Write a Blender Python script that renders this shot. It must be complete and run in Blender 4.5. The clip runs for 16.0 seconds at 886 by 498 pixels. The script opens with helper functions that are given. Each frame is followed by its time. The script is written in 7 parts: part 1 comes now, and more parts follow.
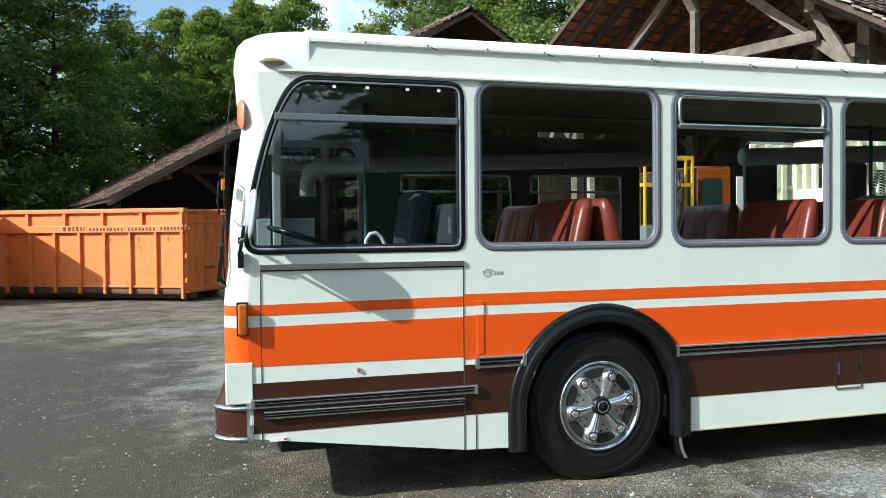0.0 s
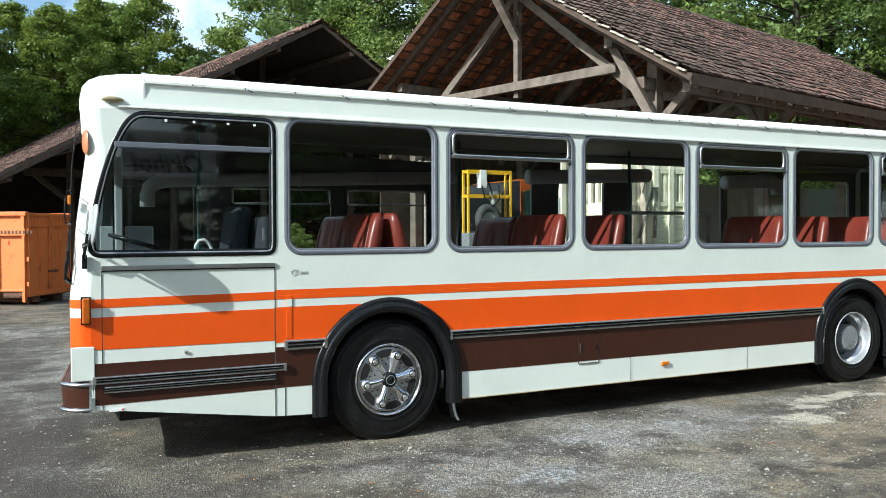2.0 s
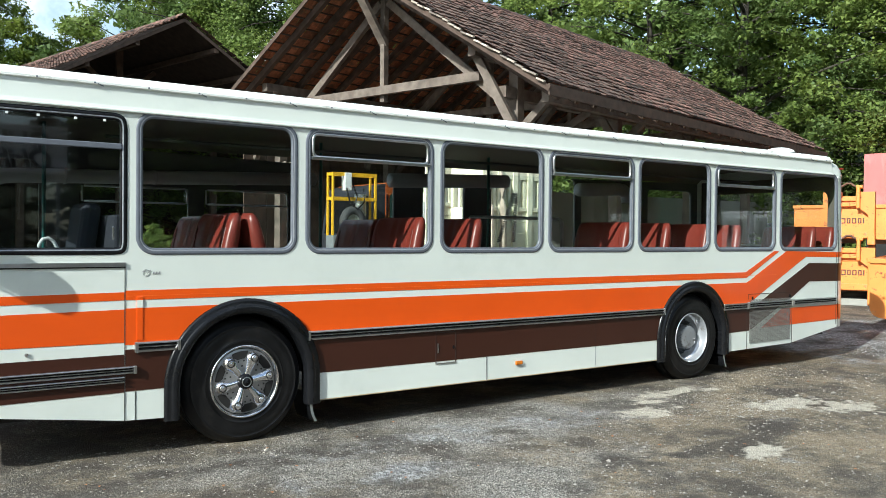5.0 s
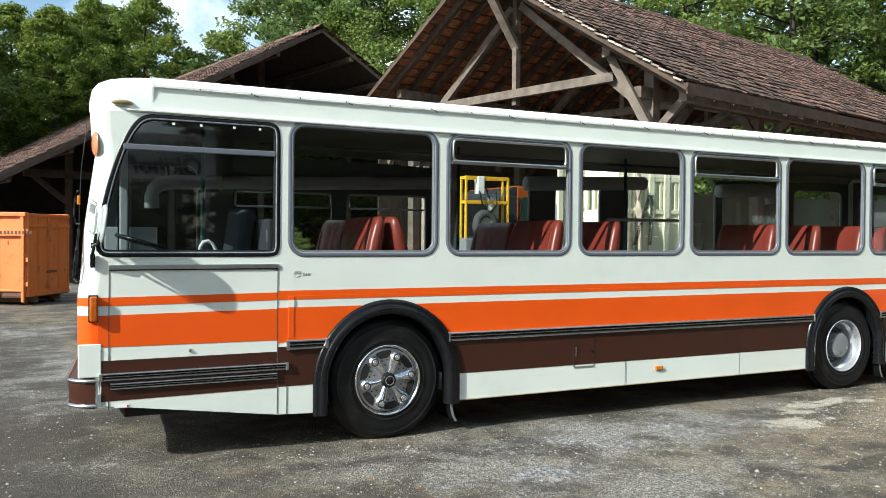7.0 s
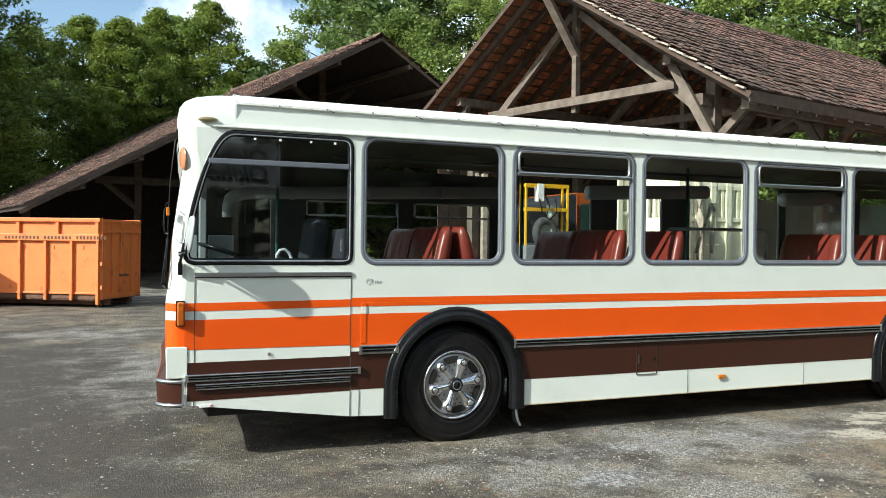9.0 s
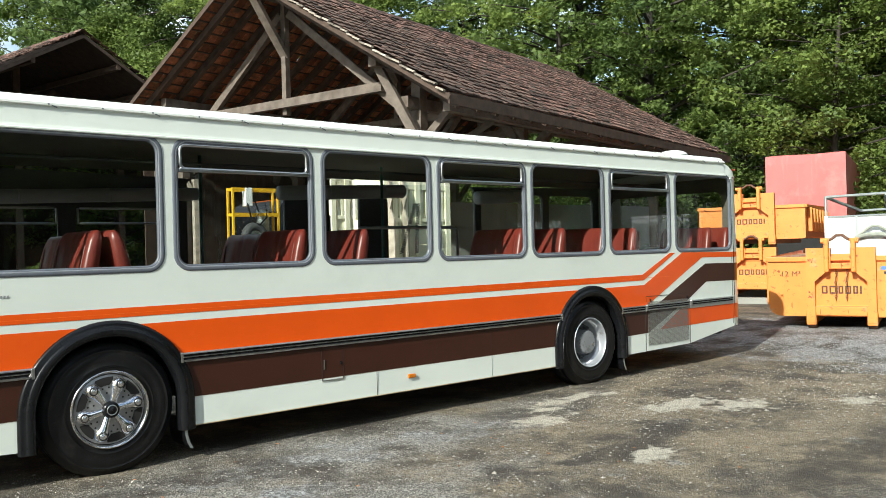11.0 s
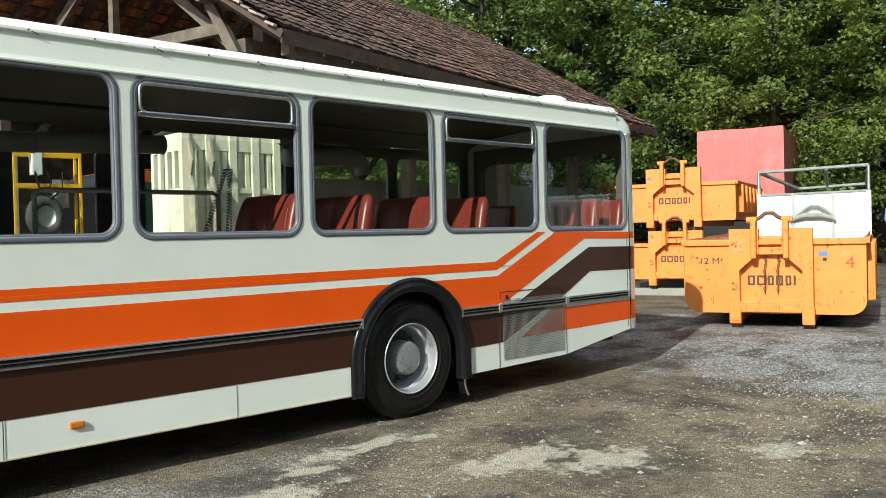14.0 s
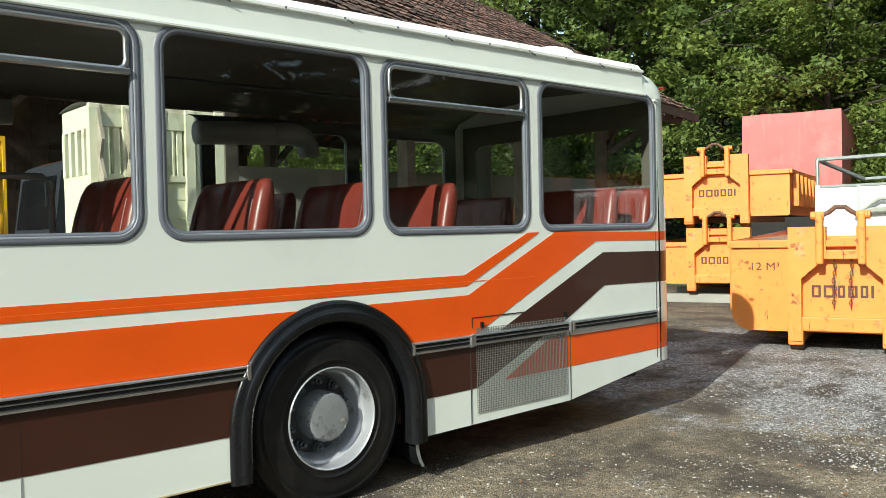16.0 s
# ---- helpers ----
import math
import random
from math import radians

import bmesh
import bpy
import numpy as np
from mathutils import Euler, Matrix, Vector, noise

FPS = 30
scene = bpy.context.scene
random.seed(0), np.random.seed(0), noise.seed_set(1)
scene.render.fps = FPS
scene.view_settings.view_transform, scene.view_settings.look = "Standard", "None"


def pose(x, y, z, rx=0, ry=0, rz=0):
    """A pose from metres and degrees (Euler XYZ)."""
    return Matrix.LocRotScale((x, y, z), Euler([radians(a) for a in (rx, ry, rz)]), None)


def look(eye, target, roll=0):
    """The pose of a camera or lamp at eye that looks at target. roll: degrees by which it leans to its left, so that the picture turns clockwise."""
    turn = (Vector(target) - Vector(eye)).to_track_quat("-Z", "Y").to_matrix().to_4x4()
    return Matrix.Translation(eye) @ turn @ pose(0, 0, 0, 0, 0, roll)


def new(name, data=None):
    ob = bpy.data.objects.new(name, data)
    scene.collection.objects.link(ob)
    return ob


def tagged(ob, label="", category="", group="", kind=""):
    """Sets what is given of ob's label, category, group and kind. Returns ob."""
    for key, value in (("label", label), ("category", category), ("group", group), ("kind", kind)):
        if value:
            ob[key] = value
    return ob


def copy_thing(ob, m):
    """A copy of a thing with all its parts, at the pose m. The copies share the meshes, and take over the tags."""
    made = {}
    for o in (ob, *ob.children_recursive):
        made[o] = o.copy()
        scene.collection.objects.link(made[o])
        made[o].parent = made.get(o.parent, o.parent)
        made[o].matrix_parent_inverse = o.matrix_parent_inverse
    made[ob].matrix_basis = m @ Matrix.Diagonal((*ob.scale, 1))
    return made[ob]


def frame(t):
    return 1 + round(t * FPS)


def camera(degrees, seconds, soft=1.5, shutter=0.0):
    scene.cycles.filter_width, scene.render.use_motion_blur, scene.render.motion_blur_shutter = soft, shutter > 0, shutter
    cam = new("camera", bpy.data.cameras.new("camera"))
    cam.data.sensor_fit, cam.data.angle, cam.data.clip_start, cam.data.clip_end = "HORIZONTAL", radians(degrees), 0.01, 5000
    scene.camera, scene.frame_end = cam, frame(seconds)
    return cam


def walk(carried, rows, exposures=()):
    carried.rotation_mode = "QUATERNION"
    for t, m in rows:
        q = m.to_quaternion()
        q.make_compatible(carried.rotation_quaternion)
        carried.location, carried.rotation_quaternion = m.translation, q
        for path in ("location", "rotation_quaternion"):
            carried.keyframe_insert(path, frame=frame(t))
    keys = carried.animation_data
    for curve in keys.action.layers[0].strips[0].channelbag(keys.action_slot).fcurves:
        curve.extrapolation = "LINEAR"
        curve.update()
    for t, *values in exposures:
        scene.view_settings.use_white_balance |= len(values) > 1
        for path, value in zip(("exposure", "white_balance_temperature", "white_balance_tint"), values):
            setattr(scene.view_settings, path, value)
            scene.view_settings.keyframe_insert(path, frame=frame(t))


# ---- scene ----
cam = camera(55.0, 16.0, 0.82)
# seconds, place, yaw, pitch, roll
ROWS = [
    (0.0, 0.512, -0.139, 1.696, -17.46, -1.41, -0.55),
    (0.5, 0.487, -0.598, 1.688, -18.31, -2.40, -0.41),
    (1.0, 0.400, -0.942, 1.716, -21.57, -1.81, 0.18),
    (1.5, 0.335, -1.257, 1.732, -23.85, -1.14, -0.47),
    (2.0, 0.420, -1.554, 1.728, -26.85, -1.17, -0.19),
    (2.5, 0.485, -1.700, 1.708, -29.59, -1.39, -0.19),
    (3.0, 0.500, -1.726, 1.701, -32.50, -0.80, 0.06),
    (3.5, 0.510, -1.751, 1.697, -34.45, -0.69, -0.16),
    (3.7, 0.500, -1.740, 1.702, -35.03, -0.66, -0.24),
    (5.8, 0.435, -1.661, 1.714, -35.72, -1.03, 0.60),
    (6.0, 0.451, -1.667, 1.692, -34.71, -0.85, 0.38),
    (6.5, 0.406, -1.658, 1.699, -30.78, -0.82, 0.36),
    (7.0, 0.323, -1.672, 1.712, -27.14, -0.77, 0.48),
    (7.5, 0.213, -1.739, 1.722, -24.65, -0.70, 0.59),
    (8.0, 0.133, -1.786, 1.747, -23.30, -0.57, 0.66),
    (8.2, 0.118, -1.788, 1.747, -23.05, -0.49, 0.73),
    (10.3, 0.324, -1.940, 1.762, -29.93, -0.83, -0.15),
    (10.5, 0.465, -1.921, 1.746, -33.62, -0.75, -0.51),
    (11.0, 0.901, -1.726, 1.674, -40.58, -0.00, -1.43),
    (11.5, 1.379, -1.543, 1.627, -43.55, 1.26, -1.86),
    (12.0, 1.978, -1.362, 1.597, -45.18, 1.33, -2.25),
    (12.5, 2.516, -1.134, 1.587, -43.58, 1.46, -1.80),
    (13.0, 3.038, -0.916, 1.562, -42.53, 1.35, -0.66),
    (13.5, 3.605, -0.706, 1.540, -42.90, -0.36, -0.86),
    (14.0, 4.159, -0.438, 1.538, -43.77, -0.93, -1.34),
    (14.5, 4.716, -0.164, 1.530, -42.00, -1.63, -2.01),
    (15.0, 5.211, 0.209, 1.567, -40.78, -2.34, -2.14),
    (15.5, 5.702, 0.544, 1.581, -40.81, -2.38, -1.75),
    (16.0, 6.174, 0.829, 1.573, -41.30, -1.23, -1.26),
]


def gaze(x, y, z, yaw, pitch, roll):
    a, b = radians(yaw), radians(pitch)
    return look((x, y, z), (x - math.sin(a) * math.cos(b), y + math.cos(a) * math.cos(b), z + math.sin(b)), roll)


# seconds, stops, kelvin, tint
EXPOSURES = [(0.0, 0.68, 5880, 1), (3.5, 0.65, 5900, 2), (8.0, 0.67, 6200, 3), (10.5, 0.64, 6300, 2), (12.0, 0.33, 6330, 2), (14.5, 0.34, 6400, 1), (16.0, 0.51, 6420, 1)]
walk(cam, [(r[0], gaze(*r[1:])) for r in ROWS], EXPOSURES)

# ---- world, sun ----
SUN_WAY = Vector((1.6, 0.5, -1.0)).normalized()
world = bpy.data.worlds.new("sky")
scene.world = world
world.use_nodes = True
wn = world.node_tree
bg = wn.nodes["Background"]
sky = wn.nodes.new("ShaderNodeTexSky")
sky.sky_type = "NISHITA"
sky.sun_disc = False
sky.sun_elevation = math.asin(-SUN_WAY.z)
sky.sun_rotation = math.atan2(-SUN_WAY.x, -SUN_WAY.y)
# thin bright clouds over the blue
wtc = wn.nodes.new("ShaderNodeTexCoord")
wno = wn.nodes.new("ShaderNodeTexNoise")
wno.inputs["Scale"].default_value = 3.2
wno.inputs["Detail"].default_value = 7
wno.inputs["Roughness"].default_value = 0.6
wra = wn.nodes.new("ShaderNodeValToRGB")
wra.color_ramp.elements[0].position = 0.455
wra.color_ramp.elements[1].position = 0.655
wmx = wn.nodes.new("ShaderNodeMix")
wmx.data_type = "RGBA"
wmx.inputs["B"].default_value = (10.6, 10.8, 11.0, 1)
wn.links.new(wtc.outputs["Generated"], wno.inputs["Vector"])
wn.links.new(wno.outputs["Fac"], wra.inputs["Fac"])
wn.links.new(wra.outputs["Color"], wmx.inputs["Factor"])
wn.links.new(sky.outputs["Color"], wmx.inputs["A"])
wn.links.new(wmx.outputs["Result"], bg.inputs["Color"])
bg.inputs["Strength"].default_value = 0.12
sun_data = bpy.data.lights.new("sun", "SUN")
sun_data.energy = 4.6
sun_data.angle = radians(0.53)
sun_data.color = (1.0, 0.95, 0.87)
sun = new("sun", sun_data)
sun.matrix_world = look((0, 0, 30), Vector((0, 0, 30)) + SUN_WAY)


# ---- materials ----
def mat(name, col, rough=0.5, metal=0.0, var=0.12, scale=6.0, bump=0.0, bscale=60.0, col2=None, dirt=None, dscale=1.5, damount=0.5, vary=0.0, coat=0.0, spec=0.5):
    """A surface with a fine and a coarse variation. dirt: a second colour that lies on it in patches. vary: change from piece to piece."""
    m = bpy.data.materials.new(name)
    m.use_nodes = True
    t = m.node_tree
    n, l = t.nodes, t.links
    p = n["Principled BSDF"]
    p.inputs["Roughness"].default_value = rough
    p.inputs["Metallic"].default_value = metal
    p.inputs["Specular IOR Level"].default_value = spec
    if coat:
        p.inputs["Coat Weight"].default_value = coat
        p.inputs["Coat Roughness"].default_value = 0.06
    tc = n.new("ShaderNodeTexCoord")
    no = n.new("ShaderNodeTexNoise")
    no.inputs["Scale"].default_value = scale
    no.inputs["Detail"].default_value = 6
    l.new(tc.outputs["Object"], no.inputs["Vector"])
    ra = n.new("ShaderNodeValToRGB")
    c = Vector(col)
    lo = col2 if col2 else tuple(c * (1 - var))
    ra.color_ramp.elements[0].color = (*lo, 1)
    ra.color_ramp.elements[1].color = (*[min(1, v * (1 + var)) for v in c], 1)
    ra.color_ramp.elements[0].position, ra.color_ramp.elements[1].position = 0.3, 0.7
    l.new(no.outputs["Fac"], ra.inputs["Fac"])
    out = ra.outputs["Color"]
    if dirt:
        dn = n.new("ShaderNodeTexNoise")
        dn.inputs["Scale"].default_value = dscale
        dn.inputs["Detail"].default_value = 8
        dn.inputs["Roughness"].default_value = 0.65
        l.new(tc.outputs["Object"], dn.inputs["Vector"])
        dr = n.new("ShaderNodeValToRGB")
        dr.color_ramp.elements[0].position = 0.62 - 0.25 * damount
        dr.color_ramp.elements[1].position = 0.74 - 0.2 * damount
        l.new(dn.outputs["Fac"], dr.inputs["Fac"])
        mx = n.new("ShaderNodeMix")
        mx.data_type = "RGBA"
        l.new(dr.outputs["Color"], mx.inputs["Factor"])
        l.new(out, mx.inputs["A"])
        mx.inputs["B"].default_value = (*dirt, 1)
        out = mx.outputs["Result"]
    if vary:
        oi = n.new("ShaderNodeObjectInfo")
        ge = n.new("ShaderNodeNewGeometry")
        ad = n.new("ShaderNodeMath")
        ad.operation = "ADD"
        l.new(oi.outputs["Random"], ad.inputs[0])
        l.new(ge.outputs["Random Per Island"], ad.inputs[1])
        fr = n.new("ShaderNodeMath")
        fr.operation = "FRACT"
        l.new(ad.outputs[0], fr.inputs[0])
        mr = n.new("ShaderNodeMapRange")
        mr.inputs["To Min"].default_value = 1 - vary
        mr.inputs["To Max"].default_value = 1 + vary
        l.new(fr.outputs[0], mr.inputs["Value"])
        hs = n.new("ShaderNodeHueSaturation")
        l.new(mr.outputs["Result"], hs.inputs["Value"])
        l.new(out, hs.inputs["Color"])
        out = hs.outputs["Color"]
    l.new(out, p.inputs["Base Color"])
    if bump:
        bn = n.new("ShaderNodeTexNoise")
        bn.inputs["Scale"].default_value = bscale
        bn.inputs["Detail"].default_value = 5
        l.new(tc.outputs["Object"], bn.inputs["Vector"])
        bu = n.new("ShaderNodeBump")
        bu.inputs["Strength"].default_value = bump
        bu.inputs["Distance"].default_value = 0.02
        l.new(bn.outputs["Fac"], bu.inputs["Height"])
        l.new(bu.outputs["Normal"], p.inputs["Normal"])
    return m


def glass(name, tint, gloss=0.06):
    """A thin tinted pane: it lets light through and mirrors more towards the edge."""
    m = bpy.data.materials.new(name)
    m.use_nodes = True
    n, l = m.node_tree.nodes, m.node_tree.links
    n.remove(n["Principled BSDF"])
    tr = n.new("ShaderNodeBsdfTransparent")
    tr.inputs["Color"].default_value = (*tint, 1)
    gl = n.new("ShaderNodeBsdfGlossy")
    gl.inputs["Roughness"].default_value = 0.012
    gl.inputs["Color"].default_value = (0.95, 0.97, 1, 1)
    fr = n.new("ShaderNodeLayerWeight")
    fr.inputs["Blend"].default_value = 0.5
    pw = n.new("ShaderNodeMath")
    pw.operation = "POWER"
    pw.inputs[1].default_value = 5.0
    l.new(fr.outputs["Facing"], pw.inputs[0])
    ad = n.new("ShaderNodeMath")
    ad.operation = "MULTIPLY_ADD"
    ad.inputs[1].default_value = 0.9
    ad.inputs[2].default_value = 0.047 + gloss
    l.new(pw.outputs[0], ad.inputs[0])
    mx = n.new("ShaderNodeMixShader")
    l.new(ad.outputs[0], mx.inputs[0])
    l.new(tr.outputs[0], mx.inputs[1])
    l.new(gl.outputs[0], mx.inputs[2])
    l.new(mx.outputs[0], n["Material Output"].inputs["Surface"])
    return m


M_WHITE = mat("bus_white_paint", (0.735, 0.782, 0.722), 0.28, var=0.03, scale=1.4, coat=0.5, dirt=(0.68, 0.73, 0.67), dscale=0.8, damount=0.3)
M_ORANGE = mat("bus_orange_paint", (0.76, 0.090, 0.004), 0.3, var=0.04, scale=2.0, coat=0.15, spec=0.4)
M_BROWN = mat("bus_brown_paint", (0.045, 0.0155, 0.0095), 0.3, var=0.06, scale=2.0, coat=0.12, spec=0.3)
M_ROOFW = mat("bus_roof_white", (0.86, 0.88, 0.84), 0.35, var=0.04, scale=2.0, dirt=(0.5, 0.5, 0.44), dscale=3.0, damount=0.1)
M_RUBBER = mat("black_rubber", (0.008, 0.0085, 0.010), 0.25, var=0.2, scale=9, spec=0.3)
M_GASKET = mat("grey_gasket", (0.125, 0.138, 0.165), 0.42, var=0.1, scale=9)
M_ALU = mat("dull_aluminium", (0.55, 0.56, 0.57), 0.3, metal=1.0, var=0.1, scale=12)
M_BEAD = mat("dull_bead", (0.40, 0.42, 0.45), 0.45, metal=0.6, var=0.1, scale=12)
M_STEEL = mat("polished_steel", (0.78, 0.78, 0.80), 0.16, metal=1.0, var=0.05, scale=12)
M_DISC = mat("dull_wheel_cover", (0.36, 0.365, 0.37), 0.35, metal=0.7, var=0.15, scale=14)
M_OLDTYRE = mat("dusty_old_tyre", (0.055, 0.055, 0.056), 0.8, var=0.3, scale=6)
M_TYRE = mat("tyre_rubber", (0.010, 0.010, 0.0105), 0.32, spec=0.26, var=0.3, scale=5, bump=0.12, bscale=40, dirt=(0.022, 0.020, 0.018), dscale=6, damount=0.2)
M_DARK = mat("dark_underbody", (0.012, 0.011, 0.010), 0.8, var=0.2)
M_AMBER = mat("amber_plastic", (0.58, 0.17, 0.01), 0.25, var=0.08, scale=40)
M_REDLENS = mat("red_plastic", (0.55, 0.02, 0.015), 0.25)
M_DUCT = mat("grey_duct", (0.36, 0.37, 0.38), 0.55, var=0.06)
M_SEAT = mat("red_vinyl", (0.165, 0.027, 0.018), 0.36, var=0.12, scale=7, bump=0.05, bscale=90)
M_SEATB = mat("dark_red_vinyl", (0.12, 0.018, 0.014), 0.42, var=0.12, scale=7)
M_INT = mat("grey_lining", (0.20, 0.21, 0.22), 0.6, var=0.08)
M_CEIL = mat("tan_ceiling_lining", (0.105, 0.093, 0.076), 0.7, var=0.06)
M_FLOORB = mat("grey_floor_sheet", (0.20, 0.20, 0.195), 0.6, var=0.12)
M_EMBLEM = mat("grey_emblem_print", (0.30, 0.31, 0.31), 0.5)
M_DSEAT = mat("dark_seat_cloth", (0.016, 0.018, 0.026), 0.85, var=0.15, scale=9)
M_INTD = mat("dark_lining", (0.062, 0.066, 0.070), 0.6, var=0.1)
M_INTG = mat("green_pole_paint", (0.03, 0.12, 0.11), 0.35)
M_GLASS = glass("tinted_glass", (0.86, 0.90, 0.88), 0.018)
M_GLASSD = glass("driver_glass", (0.76, 0.82, 0.82), 0.02)
M_MESH = mat("grille_wire", (0.21, 0.205, 0.19), 0.5, metal=0.3)
M_MIRROR = mat("mirror_back", (0.34, 0.36, 0.37), 0.3, var=0.05)
M_SKIP = mat("skip_orange", (0.78, 0.262, 0.052), 0.45, var=0.07, scale=3, dirt=(0.24, 0.075, 0.03), dscale=9.0, damount=0.16, bump=0.08, bscale=12)
M_SKIP2 = mat("container_orange", (0.68, 0.19, 0.045), 0.5, var=0.07, scale=2, dirt=(0.34, 0.10, 0.04), dscale=3.0, damount=0.2, bump=0.06, bscale=7)
M_RUST = mat("rusty_steel", (0.13, 0.065, 0.04), 0.75, var=0.3, scale=12, bump=0.1)
M_STENCIL = mat("black_stencil", (0.09, 0.035, 0.02), 0.6, var=0.3, scale=30)
M_TARP = mat("faded_red_tarpaulin", (0.50, 0.135, 0.125), 0.6, var=0.08, scale=1.2, dirt=(0.55, 0.20, 0.18), dscale=0.7, damount=0.35)
M_WHITEBOX = mat("white_panel", (0.82, 0.85, 0.87), 0.45, var=0.04, scale=2, dirt=(0.5, 0.5, 0.48), dscale=2, damount=0.12)
M_GALV = mat("galvanised_steel", (0.42, 0.46, 0.45), 0.4, metal=0.7, var=0.15, scale=10)
M_TILE = mat("weathered_roof_tile", (0.138, 0.076, 0.059), 0.9, var=0.45, scale=14, dirt=(0.042, 0.038, 0.030), dscale=4.5, damount=0.6, vary=0.6, bump=0.5, bscale=26)
M_TILEU = mat("tile_underside", (0.27, 0.095, 0.042), 0.85, var=0.4, scale=9, vary=0.5, dirt=(0.10, 0.06, 0.035), dscale=4, damount=0.4)
M_WOOD = mat("weathered_grey_timber", (0.145, 0.118, 0.096), 0.8, var=0.35, scale=5, bump=0.2, bscale=25, dirt=(0.12, 0.09, 0.07), dscale=3, damount=0.35)
M_PALEW = mat("bleached_verge", (0.34, 0.29, 0.235), 0.85, var=0.3, scale=8, vary=0.45, bump=0.2)
M_WOODD = mat("dark_timber", (0.075, 0.05, 0.036), 0.85, var=0.3, scale=5, bump=0.2, bscale=25)
# boards under the low hall's roof, the shade there put into their colour
M_SHADYBOARD = mat("shade_dark_boards", (0.034, 0.022, 0.017), 0.9, var=0.4, scale=4, bump=0.2, bscale=20)
M_YELLOW = mat("yellow_paint", (0.80, 0.45, 0.02), 0.4, var=0.06)
M_CREAM = mat("cream_painted_wood", (0.84, 0.82, 0.62), 0.6, var=0.06, scale=4, dirt=(0.5, 0.46, 0.3), dscale=3, damount=0.3)
M_CAB = mat("cab_orange", (0.34, 0.075, 0.012), 0.4)
M_BLUE = mat("blue_plastic", (0.10, 0.22, 0.62), 0.45, var=0.05)
M_GREEN = mat("green_plastic", (0.01, 0.10, 0.06), 0.35, var=0.08)
M_CONCRETE = mat("grey_concrete", (0.30, 0.30, 0.27), 0.85, var=0.12, scale=2, bump=0.15)
M_BARK = mat("tree_bark", (0.045, 0.038, 0.030), 0.9, var=0.3, scale=6, bump=0.4, bscale=14)
M_SIGN = mat("pale_sign", (0.82, 0.83, 0.82), 0.5)
M_BOARD = mat("weathered_grey_board", (0.72, 0.71, 0.67), 0.6, var=0.08, scale=3)
M_INK = mat("black_ink", (0.02, 0.02, 0.02), 0.5)


def leaf_mat(name, col, col2):
    m = mat(name, col, 0.5, var=0.1, scale=0.35, col2=col2, vary=0.35, spec=0.3)
    n, l = m.node_tree.nodes, m.node_tree.links
    p = n["Principled BSDF"]
    src = p.inputs["Base Color"].links[0].from_socket
    tl = n.new("ShaderNodeBsdfTranslucent")
    l.new(src, tl.inputs["Color"])
    mx = n.new("ShaderNodeMixShader")
    mx.inputs[0].default_value = 0.48
    l.new(p.outputs[0], mx.inputs[1])
    l.new(tl.outputs[0], mx.inputs[2])
    l.new(mx.outputs[0], n["Material Output"].inputs["Surface"])
    return m


M_LEAF = [leaf_mat("beech_leaves", (0.225, 0.285, 0.066), (0.115, 0.178, 0.050)),
          leaf_mat("ash_leaves", (0.180, 0.245, 0.070), (0.095, 0.155, 0.052)),
          leaf_mat("spruce_needles", (0.034, 0.080, 0.034), (0.018, 0.048, 0.022)),
          leaf_mat("yellowing_leaves", (0.21, 0.255, 0.045), (0.105, 0.165, 0.030))]


def worn(m, col, scale, lo, hi, stretch=(1, 1, 1)):
    """Chips and scratches of another colour in a paint."""
    n, l = m.node_tree.nodes, m.node_tree.links
    p = n["Principled BSDF"]
    tc = n.new("ShaderNodeTexCoord")
    mp = n.new("ShaderNodeMapping")
    mp.inputs["Scale"].default_value = stretch
    l.new(tc.outputs["Object"], mp.inputs["Vector"])
    k = n.new("ShaderNodeTexNoise")
    k.inputs["Scale"].default_value, k.inputs["Detail"].default_value, k.inputs["Roughness"].default_value = scale, 8, 0.62
    l.new(mp.outputs["Vector"], k.inputs["Vector"])
    r = n.new("ShaderNodeValToRGB")
    r.color_ramp.elements[0].position, r.color_ramp.elements[1].position = lo, hi
    l.new(k.outputs["Fac"], r.inputs["Fac"])
    x = n.new("ShaderNodeMix")
    x.data_type = "RGBA"
    l.new(r.outputs["Color"], x.inputs["Factor"])
    old = p.inputs["Base Color"].links[0].from_socket
    l.new(old, x.inputs["A"])
    x.inputs["B"].default_value = (*col, 1)
    l.new(x.outputs["Result"], p.inputs["Base Color"])


worn(M_SKIP, (0.22, 0.055, 0.022), 4.0, 0.635, 0.66)
worn(M_SKIP, (0.18, 0.048, 0.02), 5.0, 0.64, 0.665, (2.2, 2.2, 0.25))
worn(M_SKIP, (0.66, 0.34, 0.16), 2.2, 0.60, 0.72)
worn(M_SKIP2, (0.30, 0.09, 0.04), 5.0, 0.66, 0.69, (1.5, 1.5, 0.4))
worn(M_TARP, (0.60, 0.26, 0.24), 0.9, 0.55, 0.75, (1.5, 1.5, 0.3))

# ---- mesh helpers ----
def obj(name, bm, material, parent=None, label="", smooth=False, at=None):
    me = bpy.data.meshes.new(name)
    bmesh.ops.recalc_face_normals(bm, faces=bm.faces)
    bm.to_mesh(me)
    bm.free()
    mats = material if isinstance(material, (list, tuple)) else [material]
    for k in mats:
        me.materials.append(k)
    if smooth:
        me.polygons.foreach_set("use_smooth", [True] * len(me.polygons))
    ob = new(name, me)
    if parent:
        ob.parent = parent
        ob.matrix_parent_inverse = parent.matrix_basis.inverted()
    if label:
        tagged(ob, label)
    if at is not None:
        ob.matrix_basis = at
    return ob


